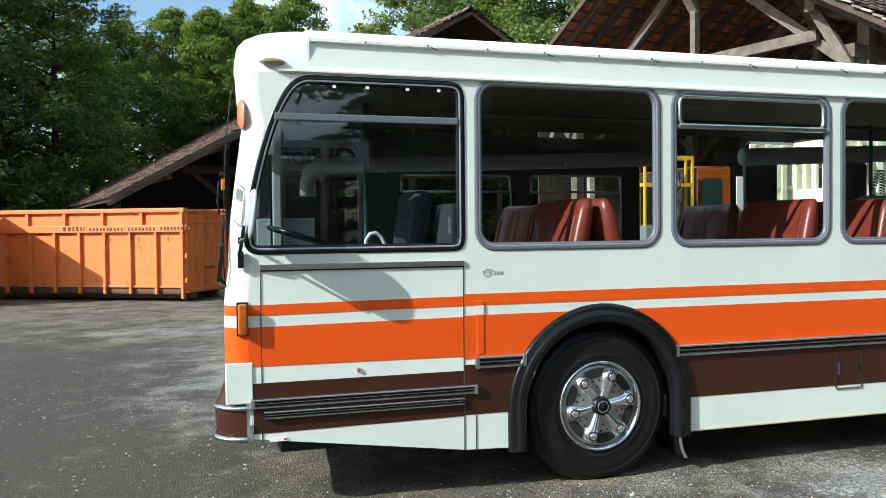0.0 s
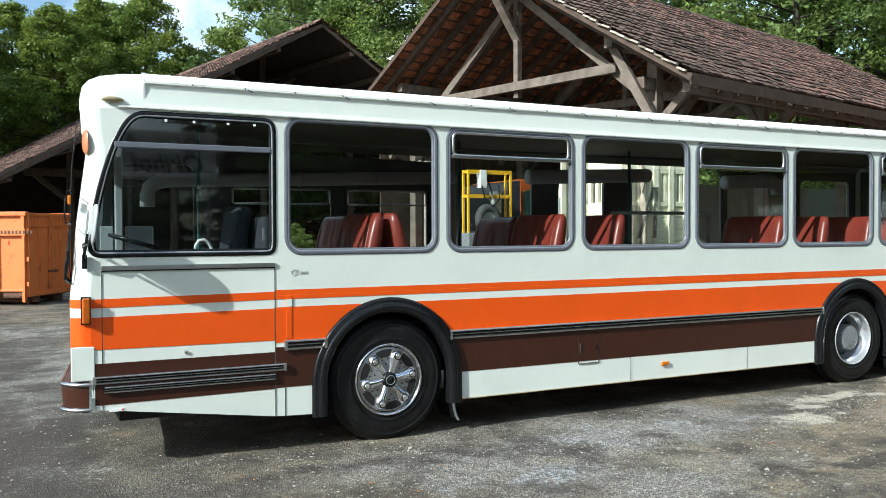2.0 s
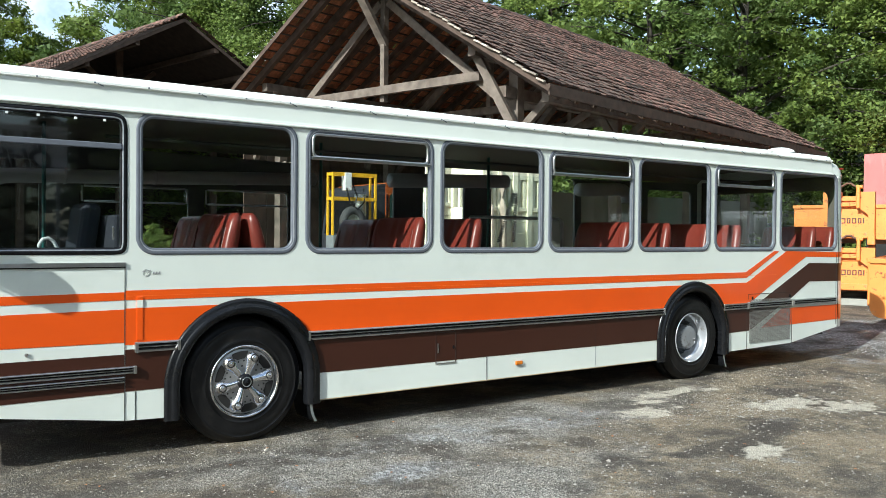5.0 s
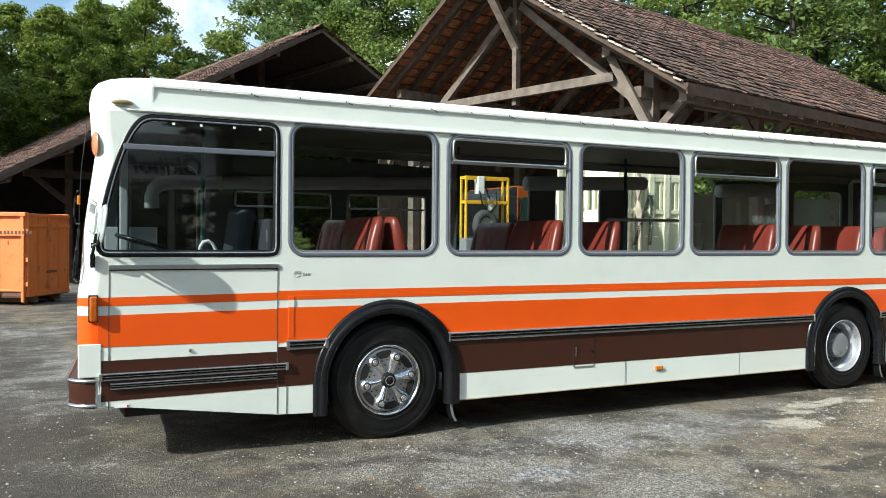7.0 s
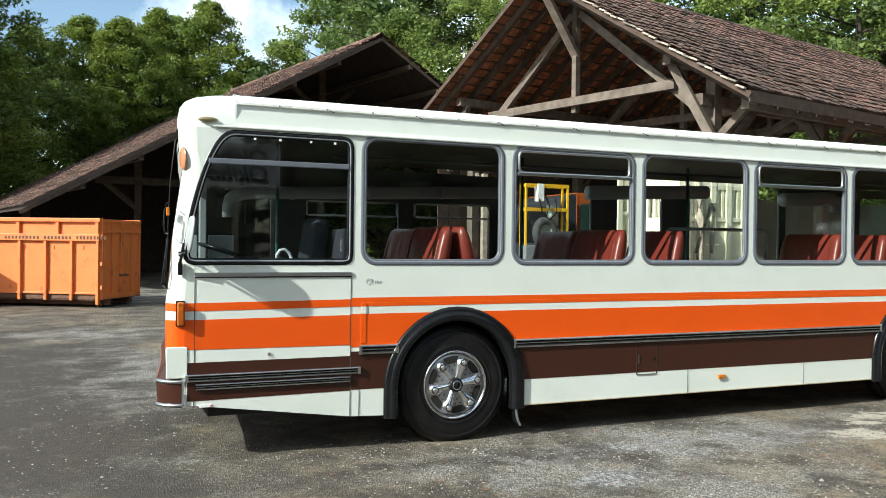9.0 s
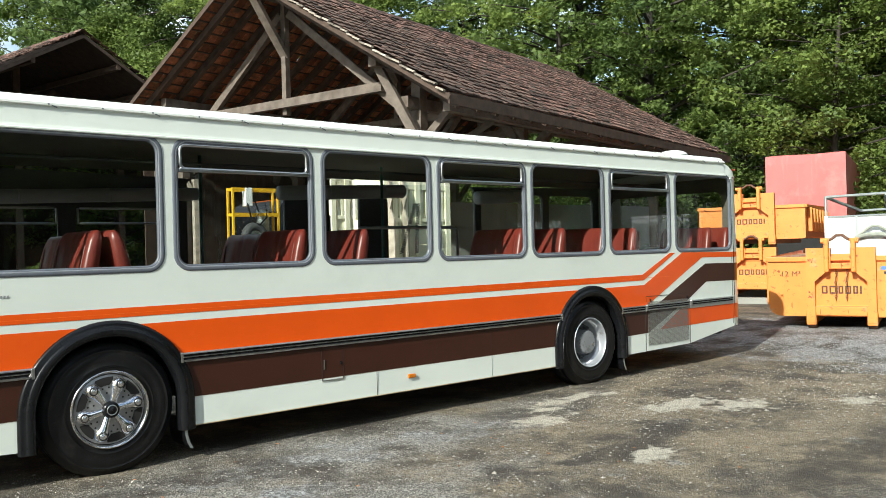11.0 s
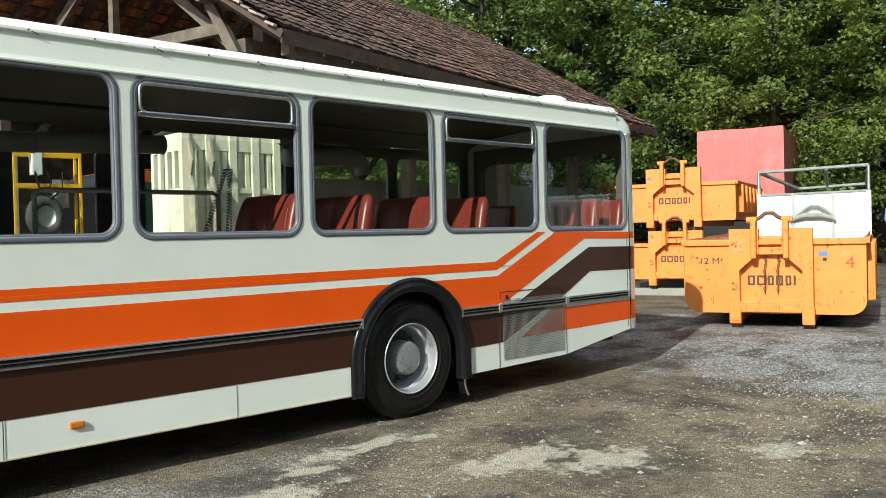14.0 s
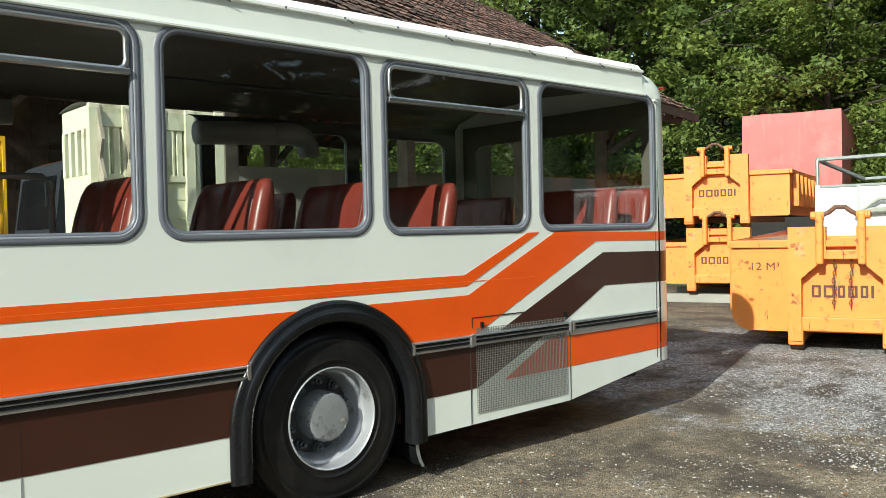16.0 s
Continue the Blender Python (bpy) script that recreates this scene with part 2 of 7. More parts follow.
def part(name, bm, material, parent, label="", smooth=False):
    return obj(name, bm, material, parent, label, smooth)


def thing(name, x, y, z, label, category, group="", kind=""):
    e = new(name)
    e.empty_display_size = 0.2
    e.matrix_basis = pose(x, y, z)
    return tagged(e, label, category, group, kind)


def box(bm, x0, x1, y0, y1, z0, z1, m=None, bev=0.0, mi=0):
    vs = [bm.verts.new((x, y, z)) for x in (x0, x1) for y in (y0, y1) for z in (z0, z1)]
    fs = [bm.faces.new([vs[i] for i in q]) for q in ((0, 1, 3, 2), (4, 6, 7, 5), (0, 4, 5, 1), (2, 3, 7, 6), (0, 2, 6, 4), (1, 5, 7, 3))]
    for f in fs:
        f.material_index = mi
    if bev:
        r = bmesh.ops.bevel(bm, geom=list({e for f in fs for e in f.edges}), offset=bev, segments=2, affect="EDGES", profile=0.5)
        vs = list({v for f in r["faces"] for v in f.verts} | {v for v in vs if v.is_valid})
        for f in r["faces"]:
            f.material_index = mi
    if m is not None:
        bmesh.ops.transform(bm, matrix=m, verts=vs)
    return vs


def boxed(*a, **k):
    bm = bmesh.new()
    box(bm, *a, **k)
    return bm


def beam(bm, a, b, w, h, up=(0, 0, 1)):
    """A squared timber from a to b, w wide and h deep."""
    a, b = Vector(a), Vector(b)
    d = (b - a)
    q = d.normalized()
    s = q.cross(Vector(up)).normalized()
    u = s.cross(q)
    vs = [bm.verts.new(p + s * (w / 2 * i) + u * (h / 2 * j)) for p in (a, b) for i, j in ((-1, -1), (1, -1), (1, 1), (-1, 1))]
    for q4 in ((0, 1, 2, 3), (7, 6, 5, 4), (0, 4, 5, 1), (1, 5, 6, 2), (2, 6, 7, 3), (3, 7, 4, 0)):
        bm.faces.new([vs[i] for i in q4])
    return vs


def tube(bm, pts, r, seg=10, closed=False, r2=None):
    pts = [Vector(p) for p in pts]
    rings = []
    n = len(pts)
    ref = Vector((0.13, 0.31, 0.94))
    for i, p in enumerate(pts):
        if closed:
            d = pts[(i + 1) % n] - pts[i - 1]
        else:
            d = pts[min(i + 1, n - 1)] - pts[max(i - 1, 0)]
        d.normalize()
        s = d.cross(ref)
        if s.length < 0.1:
            s = d.cross(Vector((1, 0, 0)))
        s.normalize()
        u = s.cross(d)
        rr = r if r2 is None else r + (r2 - r) * i / (n - 1)
        rings.append([bm.verts.new(p + (s * math.cos(a) + u * math.sin(a)) * rr) for a in [2 * math.pi * k / seg for k in range(seg)]])
    for i in range(n if closed else n - 1):
        a, b = rings[i], rings[(i + 1) % n]
        for k in range(seg):
            bm.faces.new((a[k], a[(k + 1) % seg], b[(k + 1) % seg], b[k]))
    if not closed:
        bm.faces.new(rings[0])
        bm.faces.new(list(reversed(rings[-1])))


def revolve(bm, prof, c, seg=48, mi=None):
    """Turns (y, radius) pairs round the y axis through c."""
    rings = []
    for y, r in prof:
        rings.append([bm.verts.new((c[0] + r * math.cos(2 * math.pi * k / seg), c[1] + y, c[2] + r * math.sin(2 * math.pi * k / seg))) for k in range(seg)])
    for i in range(len(rings) - 1):
        for k in range(seg):
            f = bm.faces.new((rings[i][k], rings[i][(k + 1) % seg], rings[i + 1][(k + 1) % seg], rings[i + 1][k]))
            if mi:
                f.material_index = mi[i]
    return rings


def plate(bm, outer, holes, y, thick, mi=0):
    """A sheet in the xz plane at y with holes, thick towards +y."""
    edges = []
    for loop in [outer, *holes]:
        vs = [bm.verts.new((x, y, z)) for x, z in loop]
        edges += [bm.edges.new((vs[i], vs[(i + 1) % len(vs)])) for i in range(len(vs))]
    r = bmesh.ops.triangle_fill(bm, use_beauty=True, use_dissolve=False, edges=edges)
    fs = [g for g in r["geom"] if isinstance(g, bmesh.types.BMFace)]
    for f in fs:
        f.material_index = mi
    if thick:
        r = bmesh.ops.extrude_face_region(bm, geom=fs)
        bmesh.ops.translate(bm, vec=(0, thick, 0), verts=[g for g in r["geom"] if isinstance(g, bmesh.types.BMVert)])


def rrect(x0, x1, z0, z1, r, n=7):
    p = []
    for cx, cz, a0 in ((x1 - r, z1 - r, 0), (x0 + r, z1 - r, 90), (x0 + r, z0 + r, 180), (x1 - r, z0 + r, 270)):
        p += [(cx + r * math.cos(radians(a0 + 90 * k / n)), cz + r * math.sin(radians(a0 + 90 * k / n))) for k in range(n + 1)]
    return p


def inset(loop, d):
    """The loop (anticlockwise) moved inwards by d."""
    n, out = len(loop), []
    for i in range(n):
        a, b, c = Vector(loop[i - 1]), Vector(loop[i]), Vector(loop[(i + 1) % n])
        e, f = (b - a), (c - b)
        e, f = (e.normalized() if e.length > 1e-6 else f.normalized()), (f.normalized() if f.length > 1e-6 else e.normalized())
        m = (Vector((-e.y, e.x)) + Vector((-f.y, f.x)))
        m.normalize()
        k = max(0.5, m.dot(Vector((-e.y, e.x))))
        out.append(tuple(b + m * (d / k)))
    return out


def ring_frame(bm, loop, steps, mi=0):
    """A moulded frame that follows a loop in the xz plane: steps of (inset, y)."""
    rings = [[bm.verts.new((x, y, z)) for x, z in inset(loop, d)] for d, y in steps]
    n = len(loop)
    for a, b in zip(rings, rings[1:]):
        for k in range(n):
            f = bm.faces.new((a[k], a[(k + 1) % n], b[(k + 1) % n], b[k]))
            f.material_index = mi


def loft(bm, rows, mi=None, close=False):
    vs = [[bm.verts.new(p) for p in row] for row in rows]
    for i in range(len(vs) - 1):
        m = len(vs[i])
        for k in range(m if close else m - 1):
            f = bm.faces.new((vs[i][k], vs[i][(k + 1) % m], vs[i + 1][(k + 1) % m], vs[i + 1][k]))
            if mi:
                f.material_index = mi(i, k)
    return vs


# ---- ground ----
def ground_mat():
    m = bpy.data.materials.new("worn_asphalt_and_gravel")
    m.use_nodes = True
    n, l = m.node_tree.nodes, m.node_tree.links
    p = n["Principled BSDF"]
    p.inputs["Roughness"].default_value = 0.85
    tc = n.new("ShaderNodeTexCoord")

    def noise_(scale, detail=6, rough=0.6):
        k = n.new("ShaderNodeTexNoise")
        k.inputs["Scale"].default_value, k.inputs["Detail"].default_value, k.inputs["Roughness"].default_value = scale, detail, rough
        l.new(tc.outputs["Object"], k.inputs["Vector"])
        return k

    def ramp(src, a, b, ca=(0, 0, 0), cb=(1, 1, 1)):
        k = n.new("ShaderNodeValToRGB")
        k.color_ramp.elements[0].position, k.color_ramp.elements[1].position = a, b
        k.color_ramp.elements[0].color, k.color_ramp.elements[1].color = (*ca, 1), (*cb, 1)
        l.new(src, k.inputs["Fac"])
        return k.outputs["Color"]

    def mixed(f, a, b):
        k = n.new("ShaderNodeMix")
        k.data_type = "RGBA"
        l.new(f, k.inputs["Factor"])
        for s, v in (("A", a), ("B", b)):
            if isinstance(v, tuple):
                k.inputs[s].default_value = (*v, 1)
            else:
                l.new(v, k.inputs[s])
        return k.outputs["Result"]

    vo = n.new("ShaderNodeTexVoronoi")
    vo.inputs["Scale"].default_value = 85
    l.new(tc.outputs["Object"], vo.inputs["Vector"])
    grit = mixed(ramp(vo.outputs["Color"], 0.35, 0.95), (0.078, 0.069, 0.054), (0.325, 0.294, 0.236))
    tar = mixed(ramp(noise_(18).outputs["Fac"], 0.3, 0.7), (0.040, 0.034, 0.027), (0.080, 0.068, 0.053))
    base = mixed(ramp(noise_(0.55, 9, 0.7).outputs["Fac"], 0.36, 0.50), tar, grit)
    earth = mixed(ramp(noise_(7).outputs["Fac"], 0.3, 0.7), (0.18, 0.142, 0.088), (0.33, 0.27, 0.182))
    # bare earth lies in a broad worn track beside the bus
    def spot(cx, cy, sx, sy, low=-0.08):
        k = n.new("ShaderNodeMapping")
        k.inputs["Location"].default_value = (-cx / sx, -cy / sy, 0)
        k.inputs["Scale"].default_value = (1 / sx, 1 / sy, 0)
        l.new(tc.outputs["Object"], k.inputs["Vector"])
        d = n.new("ShaderNodeVectorMath")
        d.operation = "LENGTH"
        l.new(k.outputs["Vector"], d.inputs[0])
        w = n.new("ShaderNodeMath")
        w.operation = "MULTIPLY_ADD"
        w.inputs[1].default_value, w.inputs[2].default_value = -0.22, 0.24
        l.new(d.outputs["Value"], w.inputs[0])
        c = n.new("ShaderNodeMath")
        c.operation = "MAXIMUM"
        c.inputs[1].default_value = low
        l.new(w.outputs[0], c.inputs[0])
        return c.outputs[0]

    def plus(a, b):
        k = n.new("ShaderNodeMath")
        k.operation = "ADD"
        l.new(a, k.inputs[0])
        l.new(b, k.inputs[1])
        return k.outputs[0]

    base = mixed(ramp(plus(noise_(0.45, 8, 0.68).outputs["Fac"], spot(10.0, 3.2, 3.4, 2.2)), 0.38, 0.54), base, earth)
    for sp_ in (spot(5.4, 2.2, 2.6, 1.1), spot(9.6, 2.4, 3.2, 1.2), spot(6.2, 3.1, 1.6, 1.0), spot(2.5, 3.6, 1.2, 0.5), spot(7.1, 3.2, 1.2, 0.7)):
        base = mixed(ramp(plus(noise_(0.7, 8, 0.68).outputs["Fac"], sp_), 0.48, 0.66), base, earth)
    base = mixed(ramp(plus(noise_(0.6, 8, 0.66).outputs["Fac"], spot(-1.5, 8.5, 2.6, 6.5)), 0.40, 0.60), base, tar)
    # pale gravel lies by the front of the bus, in streaks across the yard
    pale = mixed(ramp(vo.outputs["Color"], 0.3, 0.9), (0.12, 0.113, 0.098), (0.52, 0.495, 0.44))
    for sp_ in (spot(0.9, 9.6, 1.2, 3.2, -0.15), spot(0.6, 15.0, 1.9, 1.0, -0.15), spot(4.6, 4.1, 2.2, 0.7, -0.15), spot(6.3, 4.35, 1.8, 0.6, -0.15), spot(4.7, 3.0, 1.2, 0.7, -0.15), spot(-1.6, 26.5, 9.0, 3.4, -0.15), spot(14.8, 4.7, 1.6, 0.16, -0.15), spot(17.5, 4.0, 4.0, 2.0, -0.15)):
        base = mixed(ramp(plus(noise_(1.1, 8, 0.68).outputs["Fac"], sp_), 0.47, 0.66), base, pale)
    # blue-grey chippings lie behind the bus, with a clear edge to the earth
    v3 = n.new("ShaderNodeTexVoronoi")
    v3.inputs["Scale"].default_value = 42
    l.new(tc.outputs["Object"], v3.inputs["Vector"])
    s3 = n.new("ShaderNodeSeparateColor")
    l.new(v3.outputs["Color"], s3.inputs[0])
    chips = mixed(ramp(s3.outputs[2], 0.25, 0.95), (0.15, 0.152, 0.153), (0.50, 0.505, 0.505))
    for sp_ in (spot(13.9, 4.0, 1.7, 1.5, -0.2), spot(13.2, 2.9, 1.1, 1.0, -0.2), spot(16.5, 4.2, 2.4, 1.6, -0.2), spot(15.0, 6.0, 2.5, 1.5, -0.2)):
        base = mixed(ramp(plus(noise_(1.6, 8, 0.7).outputs["Fac"], sp_), 0.50, 0.60), base, chips)
    for sp_ in (spot(4.4, 4.25, 1.6, 0.45, -0.2), spot(3.8, 3.5, 1.0, 0.35, -0.2), spot(6.0, 4.1, 1.2, 0.45, -0.2)):
        base = mixed(ramp(plus(noise_(1.9, 8, 0.7).outputs["Fac"], sp_), 0.58, 0.74), base, chips)
    v2 = n.new("ShaderNodeTexVoronoi")
    v2.inputs["Scale"].default_value = 120
    l.new(tc.outputs["Object"], v2.inputs["Vector"])
    sp = n.new("ShaderNodeSeparateColor")
    l.new(v2.outputs["Color"], sp.inputs[0])
    base = mixed(ramp(sp.outputs[0], 0.925, 0.945), base, (0.38, 0.355, 0.30))
    base = mixed(ramp(sp.outputs[1], 0.84, 0.90), base, (0.055, 0.049, 0.041))
    # tar lies bare in front of the bus
    for sp_ in (spot(-1.6, 8.2, 2.2, 5.6), spot(0.0, 6.3, 1.2, 0.9)):
        base = mixed(ramp(plus(noise_(1.3, 8, 0.7).outputs["Fac"], sp_), 0.40, 0.60), base, tar)
    # dark damp tar shows through here and there
    for sp_ in (spot(9.3, 3.85, 0.9, 0.45, -0.2), spot(5.5, 2.6, 0.9, 0.4, -0.2), spot(7.2, 2.75, 0.9, 0.45, -0.2), spot(2.25, 4.3, 0.7, 0.32, -0.2), spot(5.75, 2.65, 0.6, 0.22, -0.2), spot(13.9, 4.35, 0.7, 0.25, -0.2)):
        base = mixed(ramp(plus(noise_(2.2, 8, 0.7).outputs["Fac"], sp_), 0.56, 0.72), base, tar)
    # cream patches of set cement dust
    dust = mixed(ramp(noise_(11).outputs["Fac"], 0.3, 0.7), (0.38, 0.345, 0.28), (0.58, 0.54, 0.44))
    edge = noise_(3.4, 9, 0.72).outputs["Fac"]
    for cx, cy, sx, sy in ((8.10, 4.53, 0.42, 0.13), (8.53, 4.36, 0.20, 0.09), (8.60, 3.38, 0.50, 0.32), (8.86, 2.95, 0.46, 0.28), (7.60, 4.45, 0.34, 0.12), (6.95, 3.92, 0.36, 0.22), (8.28, 3.42, 0.28, 0.22), (6.56, 2.36, 0.32, 0.18), (9.9, 2.2, 0.4, 0.2), (6.96, 3.91, 0.34, 0.10), (7.37, 4.25, 0.30, 0.08), (7.96, 4.41, 0.34, 0.06)):
        base = mixed(ramp(plus(edge, spot(cx, cy, sx, sy, -0.3)), 0.53, 0.62), base, dust)
    l.new(base, p.inputs["Base Color"])
    bu = n.new("ShaderNodeBump")
    bu.inputs["Strength"].default_value, bu.inputs["Distance"].default_value = 0.85, 0.017
    hm = n.new("ShaderNodeMath")
    hm.operation = "ADD"
    l.new(vo.outputs["Distance"], hm.inputs[0])
    l.new(noise_(70, 4).outputs["Fac"], hm.inputs[1])
    h2 = n.new("ShaderNodeMath")
    h2.operation = "MULTIPLY_ADD"
    h2.inputs[1].default_value = 3.0
    l.new(noise_(9, 6, 0.6).outputs["Fac"], h2.inputs[0])
    l.new(hm.outputs[0], h2.inputs[2])
    l.new(h2.outputs[0], bu.inputs["Height"])
    l.new(bu.outputs["Normal"], p.inputs["Normal"])
    return m


M_GROUND = ground_mat()
bm = bmesh.new()
NX = 90
xs = [-14 + 34 * i / NX for i in range(NX + 1)]
ys = [-8 + 24 * i / 70 for i in range(71)]
xs = [-1500, -300, -80, -30] + xs + [30, 45, 90, 300, 1500]
ys = [-1500, -300, -80, -25] + ys + [20, 28, 45, 90, 300, 1500]


def ground_z(x, y):
    u = max(0.0, min(1.0, (x - 12.6) / 3.6))
    rise = 0.11 * u * u * (3 - 2 * u) * max(0.0, min(1.0, (x - 0.2 * y - 8) / 4))
    k = max(0.0, min(1.0, 1 - max(abs(x - 3) - 15, abs(y - 4) - 10, 0) / 3))
    return rise + k * (0.014 * noise.noise((x * 0.5, y * 0.5, 0)) + 0.006 * noise.noise((x * 2.3, y * 2.3, 3)))


gv = [[bm.verts.new((x, y, ground_z(x, y))) for y in ys] for x in xs]
for i in range(len(xs) - 1):
    for j in range(len(ys) - 1):
        bm.faces.new((gv[i][j], gv[i + 1][j], gv[i + 1][j + 1], gv[i][j + 1]))
tagged(obj("ground", bm, M_GROUND, smooth=True), "worn grey asphalt yard with gravel and dusty patches", "ground", kind="structure")


# ---- the bus ----
FL, FR = 4.9, 7.38
WHEELS = (3.192, 8.908)
ARCH_Z, ARCH_R = 0.52, 0.585
WINDOWS = [(2.316, 3.633), (3.726, 5.037), (5.133, 6.433), (6.522, 7.813), (7.900, 9.191), (9.286, 10.565), (10.672, 12.065)]
WZ0, WZ1 = 1.557, 2.628
bus = thing("bus", 6.4, 6.1, 0, "white, orange and brown city bus with dark tinted side windows", "bus")


def front_x(z):
    """How far forward the front reaches at a height."""
    ks = [(0.3, 0.80), (0.94, 0.775), (1.26, 0.775), (1.5, 0.80), (1.75, 0.815), (2.12, 0.865), (2.3, 0.89), (2.44, 0.865), (2.6, 0.855), (2.69, 0.86), (2.78, 0.90), (2.84, 1.0), (2.88, 1.15)]
    for (a, p), (b, q) in zip(ks, ks[1:]):
        if z <= b:
            return p + (q - p) * (z - a) / (b - a)
    return 1.15


def arch_points(cx, z0, n=18):
    return [(cx - ARCH_R, z0)] + [(cx + ARCH_R * math.cos(radians(180 - 180 * k / n)), ARCH_Z + ARCH_R * math.sin(radians(180 * k / n))) for k in range(n + 1)] + [(cx + ARCH_R, z0)]


def rounded(loop, times=2):
    """Cuts the corners of a closed loop."""
    for _ in range(times):
        loop = [q for i in range(len(loop)) for q in ((loop[i][0] * 0.75 + loop[(i + 1) % len(loop)][0] * 0.25, loop[i][1] * 0.75 + loop[(i + 1) % len(loop)][1] * 0.25), (loop[i][0] * 0.25 + loop[(i + 1) % len(loop)][0] * 0.75, loop[i][1] * 0.25 + loop[(i + 1) % len(loop)][1] * 0.75))]
    return loop


def driver_window():
    a = [(2.06, 1.56), (2.20, 1.56), (2.235, 1.60), (2.235, 1.74), (2.235, 2.40), (2.235, 2.545), (2.19, 2.595), (2.05, 2.595), (1.36, 2.595), (1.235, 2.595), (1.15, 2.53)]
    a += [(1.06, 2.36), (0.985, 2.12), (0.935, 1.9), (0.905, 1.72), (0.90, 1.605), (0.94, 1.56), (1.06, 1.56)]
    return rounded(a)


W1 = driver_window()
CZ = 0.13
outer = [(0.93, 0.475), (2.23, 0.30)] + arch_points(WHEELS[0], 0.285) + arch_points(WHEELS[1], 0.285) + [(10.96, 0.31), (12.10, 0.465), (12.10, 2.61)]
outer += [(front_x(z) + CZ, z) for z in (2.61, 2.45, 2.3, 2.12, 1.9, 1.75, 1.5, 1.26, 0.94)]
bm = bmesh.new()
plate(bm, outer, [W1] + [rrect(a, b, WZ0, WZ1, 0.13) for a, b in WINDOWS], FL, 0.035)
flank = part("side_panel", bm, M_WHITE, bus)


# paint stripes as thin films on the flank
def arc_x(cx, z, side):
    r = ARCH_R + 0.04
    return cx + side * (math.sqrt(max(0, r * r - (z - ARCH_Z) ** 2)) if z > ARCH_Z else r)


def band(z0, z1, xa, xb, left=None, right=None, n=8):
    zs = [z0 + (z1 - z0) * k / n for k in range(n + 1)]
    lo = [(arc_x(left, z, 1) if left else xa, z) for z in zs]
    hi = [(arc_x(right, z, -1) if right else xb, z) for z in zs]
    return hi + lo[::-1]


def film(loop, material, dy=0.003, name="stripe"):
    bm = bmesh.new()
    plate(bm, loop, [], FL - dy, 0.0025)
    return part(name, bm, material, bus)


XF = front_x(1.1) + CZ
W_A, W_B = WHEELS
film([(XF, 1.195), (2.224, 1.208), (2.224, 1.268), (XF, 1.257)], M_ORANGE)
film([(XF, 0.90), (2.224, 0.89), (2.224, 1.138), (XF, 1.128)], M_ORANGE)
film([(0.93, 0.505), (2.224, 0.515), (2.224, 0.80), (0.93, 0.80)], M_BROWN)
film([(2.232, 1.208), (9.95, 1.208), (10.66, 1.547), (10.54, 1.547), (9.93, 1.28), (2.232, 1.28)], M_ORANGE)
film(band(0.87, 1.145, 2.232, 0, right=W_A), M_ORANGE)
film(band(0.52, 0.835, 2.232, 0, right=W_A), M_BROWN)
film(band(0.87, 1.100, 0, 0, left=W_A, right=W_B), M_ORANGE)
film([(arc_x(W_A, 1.1, 1), 1.1), (arc_x(W_B, 1.1, -1), 1.1), (arc_x(W_B, 1.145, -1), 1.145), (arc_x(W_A, 1.145, 1), 1.145)], M_ORANGE, 0.0035)
film(band(0.52, 0.835, 0, 0, left=W_A, right=W_B), M_BROWN)
film([(arc_x(W_B, z, 1), z) for z in (1.145, 1.09, 1.03, 0.97, 0.92, 0.87)] + [(9.99, 0.87), (11.29, 1.470), (12.10, 1.458), (12.10, 1.53), (10.83, 1.547), (9.96, 1.148)], M_ORANGE)
film([(10.20, 0.87), (10.86, 0.87), (11.38, 1.13), (12.10, 1.12), (12.10, 1.37), (11.37, 1.382)], M_BROWN)
film([(arc_x(W_B, z, 1), z) for z in (0.835, 0.74, 0.65, 0.56, 0.52)] + [(10.03, 0.53), (10.74, 0.835)], M_BROWN)
film([(10.28, 0.55), (12.10, 0.575), (12.10, 0.785), (10.74, 0.785)], M_ORANGE)


# rub rails with aluminium edges
def rub_rail(x0, x1, z0, z1, tip=True):
    bm = bmesh.new()
    h = z1 - z0
    prof = [(0, 0.0), (0.022, 0.02), (0.026, 0.1), (0.026, 0.2), (0.014, 0.24), (0.014, 0.42), (0.02, 0.47), (0.02, 0.53), (0.014, 0.58), (0.014, 0.76), (0.026, 0.8), (0.028, 0.9), (0.024, 0.98), (0, 1.0)]
    mats = [0, 0, 0, 0, 1, 1, 0, 0, 1, 1, 0, 0, 0]
    rows = [[(x, FL - 0.003 - d, z0 + h * t) for d, t in prof] for x in (x0, x1)]
    loft(bm, rows, lambda i, k: mats[k])
    if tip:
        for x in (x0, x1):
            box(bm, x - 0.012, x + 0.012, FL - 0.034, FL - 0.002, z0 - 0.003, z1 + 0.003, bev=0.006)
    return part("rub_rail", bm, [M_ALU, M_RUBBER], bus, "black rubber rail edged with aluminium")


rub_rail(2.31, arc_x(W_A, 0.85, -1) - 0.03, 0.81, 0.888)
rub_rail(arc_x(W_A, 0.85, 1) + 0.03, arc_x(W_B, 0.85, -1) - 0.03, 0.81, 0.888)
rub_rail(arc_x(W_B, 0.85, 1) + 0.03, 9.96, 0.81, 0.888)
rub_rail(9.985, 10.95, 0.815, 0.893)
rub_rail(10.985, 12.05, 0.815, 0.893)
rub_rail(0.925, 2.30, 0.655, 0.71)
rub_rail(0.99, 2.22, 0.59, 0.635, False)


